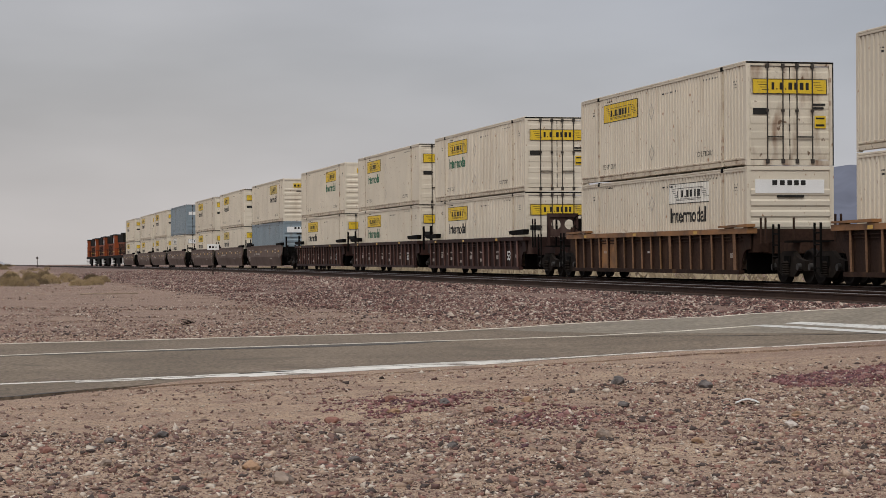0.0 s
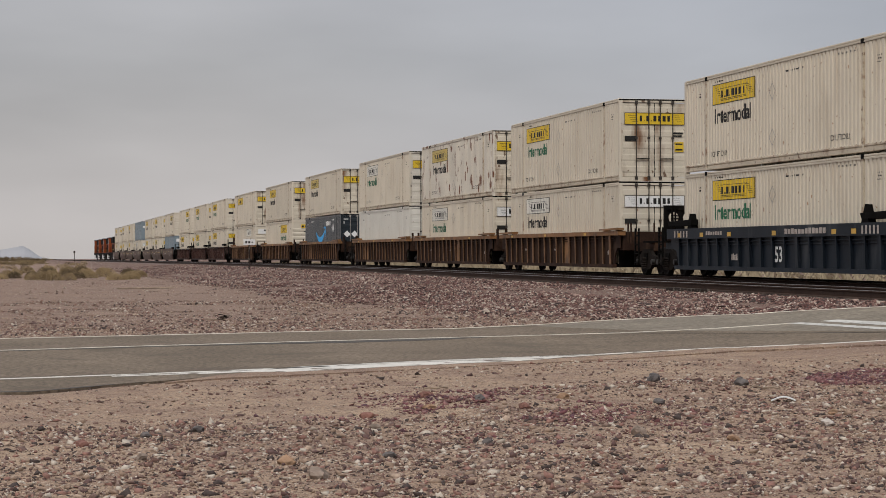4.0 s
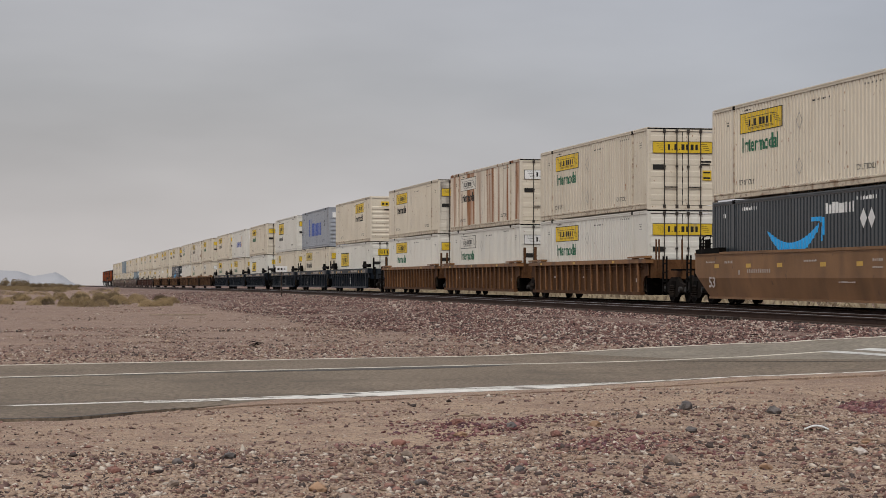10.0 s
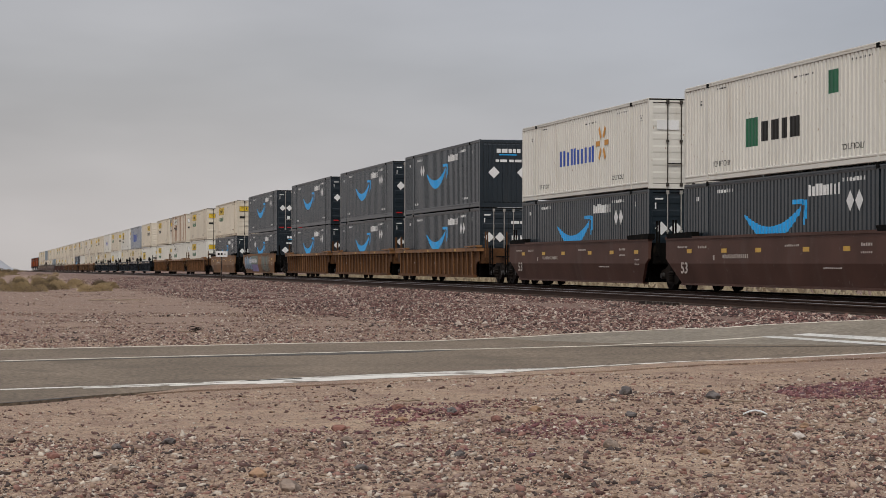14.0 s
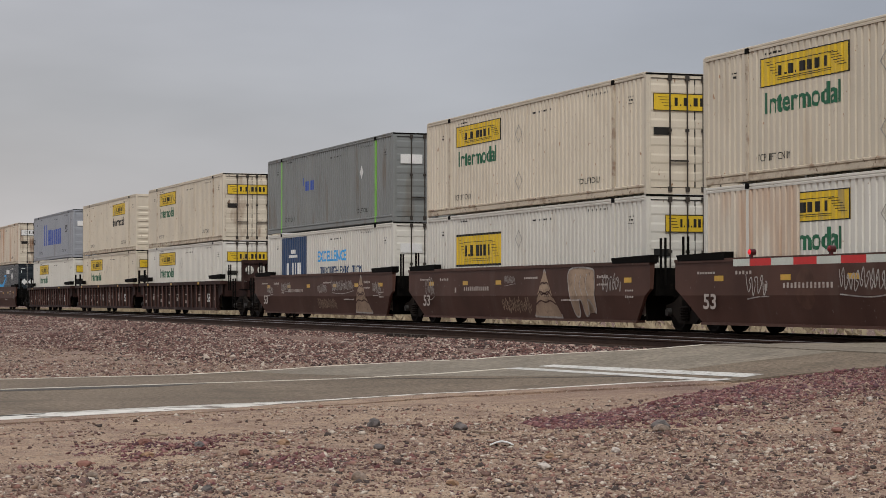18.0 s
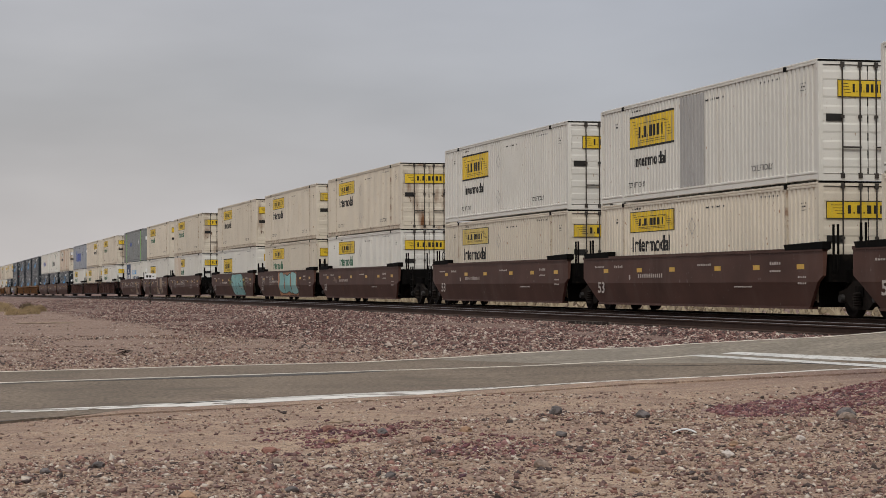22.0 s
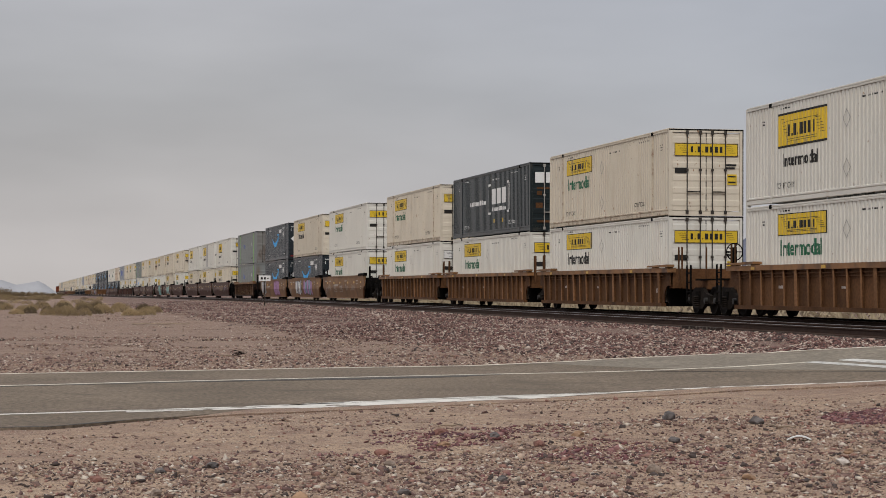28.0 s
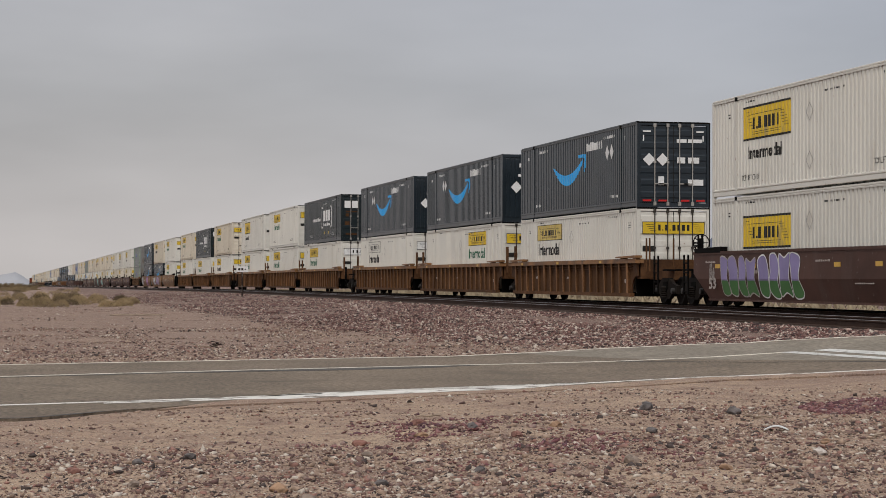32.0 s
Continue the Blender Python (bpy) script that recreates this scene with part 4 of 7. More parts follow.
def bars(y0, y1, z0, z1, n, seed, gap=0.3, vary=0.3):
    """Plain bars in the size of a line of writing."""
    r = random.Random(seed)
    out, w = [], (y1 - y0) / n
    for i in range(n):
        out.append((y0 + i * w, y0 + (i + 1 - gap) * w, z0, z1 - r.uniform(0, vary) * (z1 - z0)))
    return out


def rim(y0, y1, z0, z1, t):
    return [(y0, y1, z1 - t, z1), (y0, y1, z0, z0 + t), (y0, y0 + t, z0 + t, z1 - t), (y1 - t, y1, z0 + t, z1 - t)]


def emblem(y0, y1, z0, z1, edge):
    """A scroll of thin lines round a row of plain bars, in place of a brand name."""
    w, h = y1 - y0, z1 - z0
    out = rim(y0, y1, z0, z1, edge) if edge < 0.05 else [(y0, y1, z1 - edge, z1), (y0, y1, z0, z0 + edge)]
    y = y1 - 0.215 * w
    for k in (0.14, 0.045, 0.17, 0.045, 0.2, 0.19, 0.2, 0.17):
        tall = 0.34 if k > 0.1 else 0.07
        out.append((y - k * w * 0.28, y, z0 + 0.31 * h, z0 + (0.31 + tall) * h))
        y -= (k * 0.28 + 0.033) * w
    out += [(y1 - 0.84 * w, y1 - 0.16 * w, z0 + 0.74 * h, z0 + 0.74 * h + 0.014), (y1 - 0.82 * w, y1 - 0.2 * w, z0 + 0.22 * h, z0 + 0.22 * h + 0.014), (y1 - 0.8 * w, y1 - 0.2 * w, z0 + 0.16 * h, z0 + 0.16 * h + 0.012)]
    for k in range(6):
        u = 0.78 + 0.018 * k
        out.append((y1 - (u + 0.11) * w, y1 - u * w, z0 + (0.7 - 0.085 * k) * h, z0 + (0.7 - 0.085 * k) * h + 0.013))
        v = 0.06 + 0.02 * k
        out.append((y1 - (v + 0.075) * w, y1 - v * w, z0 + (0.82 - 0.1 * k) * h, z0 + (0.82 - 0.1 * k) * h + 0.013))
    return out


def side_marks(me, style, where, col, low):
    """The paint on the near side; low: the box sits in the well, so its paint starts higher."""
    y1 = {"f": 13.45, "r": 6.75}[where]
    sh = pose(0, PITCH * {"az": 2, "wm": 2, "mt": 3, "kl": 3, "co": 3, "cx": 1}.get(style, 0), 0)
    y0 = y1 - 3.65
    if style in ("jy", "jf", "jo", "jn"):
        z0, z1 = 1.98, 2.6
        base = {"jy": M_YEL, "jf": M_YELF, "jo": M_WHITE, "jn": M_YEL}[style]
        p = part("logo_panel", kept(("lp", style, where, base.name), lambda: folded([(y0, y1, z0, z1)], 0.004).mesh("logo_panel", base)), base, me, {"jy": "yellow logo panel with black marks", "jf": "faded yellow logo panel", "jo": "white logo panel with dark outline", "jn": "yellow logo panel with black marks"}[style])
        part("logo_mark", kept(("lm", where), lambda: folded(emblem(y0, y1, z0, z1, 0.022), 0.008).mesh("logo_mark", M_BLK)), M_BLK, p, "black emblem bars")
        if style != "jn":
            m = {"g": M_GRN, "k": M_BLK}[col]
            part("lettering", kept(("im", where, col), lambda: word("Intermodal", 0.62, 3.15, y1 - 0.2, 1.42).mesh("lettering", m)), m, me, "word Intermodal in %s letters" % {"g": "green", "k": "black"}[col])
    if style in ("jk", "jb"):
        z0, z1 = (1.56, 2.54) if style == "jk" else (1.35, 2.3)
        p = part("logo_panel", kept(("lk", style, where), lambda: folded([(y0, y1, z0, z1)], 0.004).mesh("logo_panel", M_YEL)), M_YEL, me, "yellow logo panel with thick black edges")
        part("logo_mark", kept(("lkm", style, where), lambda: folded(emblem(y0, y1, z0, z1, 0.06), 0.008).mesh("logo_mark", M_BLK)), M_BLK, p, "black emblem bars")
        if style == "jk":
            part("lettering", kept(("imk", where), lambda: word("Intermodal", 0.5, 2.7, y1 - 0.35, 1.03).mesh("lettering", M_BLK)), M_BLK, me, "word Intermodal in black letters")
    if style == "az":
        def arc(y):
            u = (10.5 - y) / 4.4
            return u
        lo = lambda y: 1.1 + 1.0 * (2 * arc(y) - 0.92) ** 2 * (0.85 if arc(y) < 0.46 else 0.8)
        hi = lambda y: lo(y) + 0.04 + 0.36 * math.sin(math.pi * min(1, max(0, arc(y)))) ** 0.7
        part("smile_mark", kept("smile", lambda: folded_band(6.3, 10.5, lo, hi, 0.005).mesh("smile_mark", M_SKYB)), M_SKYB, me, "sky-blue curved swoosh", at=sh)
        part("arrow_mark", kept("arrow", lambda: folded([(6.1, 6.95, 2.06, 2.18), (5.9, 6.25, 2.02, 2.16), (5.88, 6.06, 1.86, 2.02), (5.95, 6.12, 1.66, 1.9), (6.03, 6.2, 1.5, 1.7)], 0.006).mesh("arrow_mark", M_SKYB)), M_SKYB, me, "sky-blue arrow head", at=sh)
        part("name_mark", kept("azname", lambda: folded(bars(3.75, 5.9, 2.24, 2.55, 9, 3, 0.42, 0.25), 0.005).mesh("name_mark", M_MARK)), M_MARK, me, "white blocks in place of a brand name", at=sh)
        for yc in (3.1, 2.55) if where == "f" else (11.7, 11.2):
            part("hazard_diamond", kept("azd", lambda: Shape().face([(0.004, -0.24, 2.05), (0.004, 0, 1.78), (0.004, 0.24, 2.05), (0.004, 0, 2.32)]).mesh("hazard_diamond", M_MARK)), M_MARK, me, "white diamond placard", at=sh @ pose(0, yc, 0))
        part("small_print", kept("azs", lambda: folded(bars(2.2, 3.7, 2.54, 2.65, 13, 8, 0.45) + bars(11.4, 12.8, 2.54, 2.65, 12, 9, 0.45) + bars(1.9, 2.8, 0.42, 0.53, 9, 6, 0.45) + bars(12.3, 13.2, 0.42, 0.53, 9, 7, 0.45) + bars(0.8, 1.05, 2.36, 2.52, 2, 4, 0.5) + bars(14.4, 14.6, 2.36, 2.52, 2, 5, 0.5), 0.005).mesh("small_print", M_MARK)), M_MARK, me, "small white lettering bars", at=sh)["kind"] = "stuff"
        return
    if style == "wm":
        part("name_mark", kept("wmn", lambda: folded(bars(5.75, 10.35, 1.15, 1.75, 10, 3, 0.4, 0.2), 0.005).mesh("name_mark", M_BLUE)), M_BLUE, me, "deep blue blocks in place of a brand name", at=sh)
        sp = Shape()
        for k in range(6):
            a = math.pi / 6 + k * math.pi / 3 + math.pi / 6
            c, sn = math.cos(a), math.sin(a)
            ax = Vector((0.003, 4.75 + 0.28 * c, 1.75 + 0.22 * sn))
            b = Vector((0.003, 4.75 + 0.75 * c, 1.75 + 0.62 * sn))
            o = Vector((0, -sn * 0.09, c * 0.09))
            sp.face([ax - o, b - o, b + o, ax + o])
        part("spark_mark", kept("wms", lambda: sp.mesh("spark_mark", M_ORNG)), M_ORNG, me, "amber six-pointed spark", at=sh)
    if style == "mt":
        part("name_mark", kept("mtn", lambda: folded([(10.45, 10.85, 0.95, 2.3), (9.6, 10.0, 0.95, 2.3)] + bars(4.0, 9.3, 0.95, 1.95, 7, 3, 0.24, 0.1), 0.005).mesh("name_mark", M_BLUE)), M_BLUE, me, "large blue blocks in place of a brand name", at=sh)
        part("lettering", kept("mt53", lambda: word("53'", 0.6, 0.8, 2.3, 1.6).mesh("lettering", M_BLK)), M_BLK, me, "number 53 in black", at=sh)
        part("lettering", kept("mt53f", lambda: word("53'", 0.5, 0.7, 15.4, 1.1).mesh("lettering", M_BLK)), M_BLK, me, "number 53 in black", at=sh)
    if style == "cx":
        part("name_mark", kept("cxn", lambda: folded(rim(3.7, 8.0, 0.95, 2.35, 0.09)[2:] + [(3.75, 4.2, 0.95, 1.05), (3.75, 4.2, 2.25, 2.35), (7.5, 8.0, 0.95, 1.05), (7.5, 8.0, 2.25, 2.35), (6.4, 7.2, 1.4, 2.1), (5.4, 6.2, 1.4, 2.1), (4.4, 5.2, 1.4, 2.1)] + bars(4.4, 7.2, 1.08, 1.28, 8, 2), 0.005).mesh("name_mark", M_MARK)), M_MARK, me, "white bracketed blocks in place of a brand name", at=sh)
        part("small_print", kept("cxs", lambda: folded(bars(8.4, 12.0, 1.45, 1.68, 10, 2), 0.005).mesh("small_print", M_MARK)), M_MARK, me, "white lettering bars", at=sh)["kind"] = "stuff"
        part("reflector", kept("cxy", lambda: folded([(6.6, 6.8, 0.55, 0.72), (4.9, 5.1, 0.55, 0.72)], 0.005).mesh("reflector", M_YEL)), M_YEL, me, "small yellow plates", at=sh)
    if style == "kl":
        part("logo_panel", kept("klp", lambda: folded([(9.7, 13.3, 0.9, 2.72)], 0.004).mesh("logo_panel", M_NAVY)), M_NAVY, me, "navy blue panel", at=sh)
        part("logo_mark", kept("klm", lambda: folded([(12.2, 12.6, 1.3, 1.75), (11.6, 11.75, 1.3, 1.75), (11.2, 11.35, 1.3, 1.75), (10.5, 11.0, 1.3, 1.75), (11.0, 12.2, 1.95, 2.05), (11.3, 11.9, 2.1, 2.25)], 0.006).mesh("logo_mark", M_MARK)), M_MARK, me, "white emblem blocks", at=sh)
        part("lettering", kept("klw", lambda: word("EXCELLENCE", 0.52, 3.6, 8.2, 1.75).mesh("lettering", M_SKYB)), M_SKYB, me, "word EXCELLENCE in blue letters", at=sh)
        part("lettering", kept("klx", lambda: word("THROUGH EXECUTION", 0.42, 5.2, 7.9, 1.25).mesh("lettering", M_NAVY)), M_NAVY, me, "words THROUGH EXECUTION in dark letters", at=sh)
    if style == "sm":
        part("name_mark", kept("smn", lambda: folded([(9.2, 9.7, 0.95, 1.5), (8.4, 9.0, 0.95, 1.5), (7.8, 8.2, 0.95, 1.5), (7.0, 7.6, 0.95, 1.5)], 0.005).mesh("name_mark", M_BLK)), M_BLK, me, "black blocks in place of a brand name", at=sh)
        part("logo_mark", kept("sml", lambda: folded([(10.0, 10.9, 0.85, 1.65), (4.4, 5.0, 1.9, 2.5)], 0.004).mesh("logo_mark", M_GRN)), M_GRN, me, "green square marks", at=sh)
    if style == "co":
        part("name_mark", kept("con", lambda: folded([(9.4, 9.9, 1.5, 1.85), (8.8, 9.25, 1.5, 1.85), (10.1, 10.3, 1.7, 2.0)], 0.005).mesh("name_mark", M_BLUE)), M_BLUE, me, "small blue blocks in place of a brand name", at=sh)
        dz = Shape().face([(0.004, 2.55, 1.8), (0.004, 2.75, 1.56), (0.004, 2.95, 1.8), (0.004, 2.75, 2.04)])
        part("hazard_diamond", kept("cod", lambda: dz.mesh("hazard_diamond", M_MARK)), M_MARK, me, "white diamond placard", at=sh)
    dark = style in ("cx",)
    m = M_MARK if dark else M_BLK
    part("small_print", kept(("sp", dark), lambda: folded(bars(2.3, 3.6, 2.62, 2.68, 10, 1, 0.5) + bars(12.5, 13.3, 2.66, 2.71, 7, 2, 0.5) + bars(0.75, 1.15, 2.38, 2.42, 5, 31, 0.5) + bars(0.85, 1.05, 2.3, 2.34, 2, 32, 0.4) + bars(0.75, 1.1, 2.22, 2.25, 5, 36, 0.5) + bars(14.55, 14.8, 2.4, 2.44, 3, 33, 0.5) + bars(14.6, 14.75, 2.3, 2.36, 1, 34, 0.2) + bars(6.0, 7.4, 2.5, 2.56, 9, 35, 0.55), 0.005).join(word("TOP LIFT ONLY", 0.22, 1.45, 4.2, 0.42, bold=0.0)).join(word("TOP LIFT ONLY", 0.22, 1.45, 13.6, 0.42, bold=0.0)).mesh("small_print", m)), m, me, "small stencilled print bars")["kind"] = "stuff"


DOOR_RODS = (0.62, 1.08, 1.5, 1.96)


def door_end(me, m, dlab, dark):
    """Two doors with four locking bars, hinges and a label."""
    rods = M_STEEL if dark else M_RODD
    for i, (x0, x1) in enumerate(((0.13, 1.285), (1.305, 2.46))):
        def leaf():
            o = [(0.08, 0.17), (0.03, 0.17)]
            z = 0.3
            while z < CH - 0.4:
                o += [(0.03, z), (0.019, z + 0.05), (0.019, z + 0.2), (0.03, z + 0.25)]
                z += 0.42
            o += [(0.03, CH - 0.13), (0.08, CH - 0.13)]
            return Shape().prism(o, x0, x1).mesh("door", m)
        d = part("door", kept(("door", i, m.name), leaf), m, me)
        part("door_seal", kept(("seal", i), lambda: Shape().box(1.278 if i == 0 else 1.296, 1.294 if i == 0 else 1.312, 0.028, 0.06, 0.17, CH - 0.13).mesh("door_seal", M_BLK)), M_BLK, d, "black rubber seal")
        for r in DOOR_RODS[2 * i:2 * i + 2]:
            part("lock_bar", kept(("rod", r, dark), lambda: Shape().rod((r, -0.012, 0.08), (r, -0.012, CH - 0.05), 0.019).box(r - 0.05, r + 0.05, -0.03, 0.02, CH - 0.17, CH - 0.05).box(r - 0.05, r + 0.05, -0.03, 0.02, 0.06, 0.18).box(r - 0.045, r + 0.045, -0.03, 0.015, 1.5, 1.57).box(r - (0.32 if r in DOOR_RODS[1::2] else 0.02), r + (0.02 if r in DOOR_RODS[1::2] else 0.32), -0.04, -0.02, 0.78, 0.82).mesh("lock_bar", rods)), rods, d, "galvanised locking bar" if dark else "dark steel locking bar")
        xh = 0.06 if i == 0 else 2.46
        def knuckles():
            o = [(xh + 0.02, 0.2)]
            for z in (0.45, 1.05, 1.75, 2.4):
                o += [(xh + 0.02, z - 0.06), (xh, z - 0.06), (xh, z + 0.06), (xh + 0.02, z + 0.06)]
            o += [(xh + 0.02, CH - 0.2), (xh + 0.04, CH - 0.2)]
            for z in (2.4, 1.75, 1.05, 0.45):
                o += [(xh + 0.04, z + 0.06), (xh + 0.07, z + 0.06), (xh + 0.07, z - 0.06), (xh + 0.04, z - 0.06)]
            o += [(xh + 0.04, 0.2)]
            s = Shape()
            s.v = [(x, y, z) for y in (-0.004, 0.05) for x, z in o]
            n = len(o)
            s.f = [tuple(range(n)), tuple(reversed(range(n, 2 * n)))] + [(k, n + k, n + (k + 1) % n, (k + 1) % n) for k in range(n)]
            return s.mesh("hinge_strip", m)
        part("hinge_strip", kept(("hinge", i, m.name), knuckles), m, d)
    if dlab in ("y", "w", "yd"):
        base = M_YEL if dlab[0] == "y" else M_MARK
        z0, z1 = 2.0, 2.42
        x0, x1 = (0.19, 2.4) if dlab != "yd" else (0.5, 2.05)
        p = part("door_label", kept(("dl", dlab), lambda: Shape().box(x0, x1, 0.004, 0.012, z0, z1).mesh("door_label", base)), base, me, "%s label across the doors" % ("yellow" if dlab[0] == "y" else "white"))

        def marks():
            s = Shape()
            for a, b, c, d in rim(x0, x1, z0, z1, 0.018):
                s.box(a, b, 0.0, 0.004, c, d)
            k = (x1 - x0) / 2.21
            x = x0 + 0.56 * k
            for wd in (0.08, 0.03, 0.1, 0.03, 0.11, 0.1, 0.11, 0.09):
                s.box(x, x + wd * k, 0.0, 0.004, z0 + 0.12, z1 - 0.1 if wd > 0.05 else z0 + 0.16)
                x += (wd + 0.065) * k
            for j in range(4):
                s.box(x0 + (0.12 + 0.05 * j) * k, x0 + (0.4 + 0.03 * j) * k, 0.0, 0.004, z1 - 0.1 - 0.07 * j, z1 - 0.088 - 0.07 * j)
                s.box(x1 - (0.44 - 0.05 * j) * k, x1 - (0.2 - 0.03 * j) * k, 0.0, 0.004, z1 - 0.1 - 0.07 * j, z1 - 0.088 - 0.07 * j)
            return s.mesh("label_mark", M_BLK)
        part("label_mark", kept(("dlm", dlab), marks), M_BLK, p, "black bars in place of a brand name")
        part("placard", kept("plc", lambda: Shape().box(0.2, 0.62, 0.006, 0.012, 1.42, 1.6).mesh("placard", M_BLK)), M_BLK, me, "small black placard")
        part("caution_plate", kept("cau", lambda: Shape().box(2.03, 2.36, 0.0, 0.01, 1.05, 1.4).mesh("caution_plate", M_YEL)), M_YEL, me, "small yellow caution plate")
        part("small_print", kept("dsp", lambda: Shape().box(1.98, 2.35, 0.004, 0.012, 1.68, 1.74).box(1.98, 2.3, 0.004, 0.012, 1.58, 1.64).box(2.06, 2.32, -0.003, 0.0, 1.3, 1.35).box(2.06, 2.32, -0.003, 0.0, 1.1, 1.16).mesh("small_print", M_BLK)), M_BLK, me, "small black print bars")["kind"] = "stuff"
    if dlab == "az":
        for xc in (0.42, 0.9):
            part("hazard_diamond", kept("dzd", lambda: Shape().face([(-0.22, 0.0, 1.62), (0, 0.0, 1.4), (0.22, 0.0, 1.62), (0, 0.0, 1.84)]).mesh("hazard_diamond", M_MARK)), M_MARK, me, "white diamond placard", at=pose(xc, 0, 0))
        part("small_print", kept("dzp", lambda: Shape().box(1.4, 1.75, 0.0, 0.01, 2.2, 2.32).box(1.8, 2.3, 0.0, 0.01, 2.2, 2.32).box(1.42, 1.7, 0.0, 0.01, 1.5, 1.7).box(1.8, 2.2, 0.0, 0.01, 1.5, 1.7).box(1.8, 2.35, 0.0, 0.01, 0.75, 0.95).box(0.75, 0.95, 0.0, 0.01, 0.75, 1.05).box(0.2, 0.24, 0.0, 0.01, 2.25, 2.45).box(0.2, 0.48, 0.0, 0.01, 2.55, 2.6).box(2.32, 2.36, 0.0, 0.01, 2.25, 2.45).box(2.1, 2.36, 0.0, 0.01, 2.55, 2.6).mesh("small_print", M_MARK)), M_MARK, me, "white print bars")["kind"] = "stuff"
        part("reflector", kept("dzr", lambda: Shape().box(0.2, 0.5, -0.002, 0.006, 0.2, 0.26).box(0.75, 1.05, -0.002, 0.006, 0.2, 0.26).box(1.55, 1.85, -0.002, 0.006, 0.2, 0.26).box(2.1, 2.4, -0.002, 0.006, 0.2, 0.26).mesh("reflector", M_RED)), M_RED, me, "red reflective strips")
    if dlab == "p" and dark:
        part("bare_panel", kept("dbp", lambda: Shape().box(0.25, 0.55, 0.006, 0.016, 0.98, 1.2).box(1.78, 2.2, 0.006, 0.016, 1.5, 1.68).box(1.72, 2.26, 0.006, 0.016, 1.2, 1.36).box(0.3, 0.52, 0.006, 0.016, 1.52, 1.7).box(0.3, 1.0, 0.006, 0.016, 0.36, 0.46).box(1.5, 2.3, 0.006, 0.016, 0.36, 0.48).box(0.3, 1.1, 0.006, 0.016, 1.78, 1.86).box(1.5, 2.2, 0.006, 0.016, 1.78, 1.88).mesh("bare_panel", M_RUSTO)), M_RUSTO, me, "rust-brown bare door panels")
        part("placard", kept("plc5", lambda: Shape().box(0.22, 0.62, 0.0, 0.01, 2.05, 2.5).box(0.7, 1.1, 0.0, 0.01, 2.05, 2.5).mesh("placard", M_MARK)), M_MARK, me, "white placards on the door")
    elif dlab == "p":
        part("placard", kept("plc2", lambda: Shape().box(0.25, 1.0, 0.0, 0.01, 1.9, 2.2).mesh("placard", M_MARK)), M_MARK, me, "white placard on the door")
        part("placard", kept("plc3", lambda: Shape().box(1.45, 2.2, 0.0, 0.01, 1.5, 1.65).mesh("placard", M_MARK)), M_MARK, me, "white placard on the door")


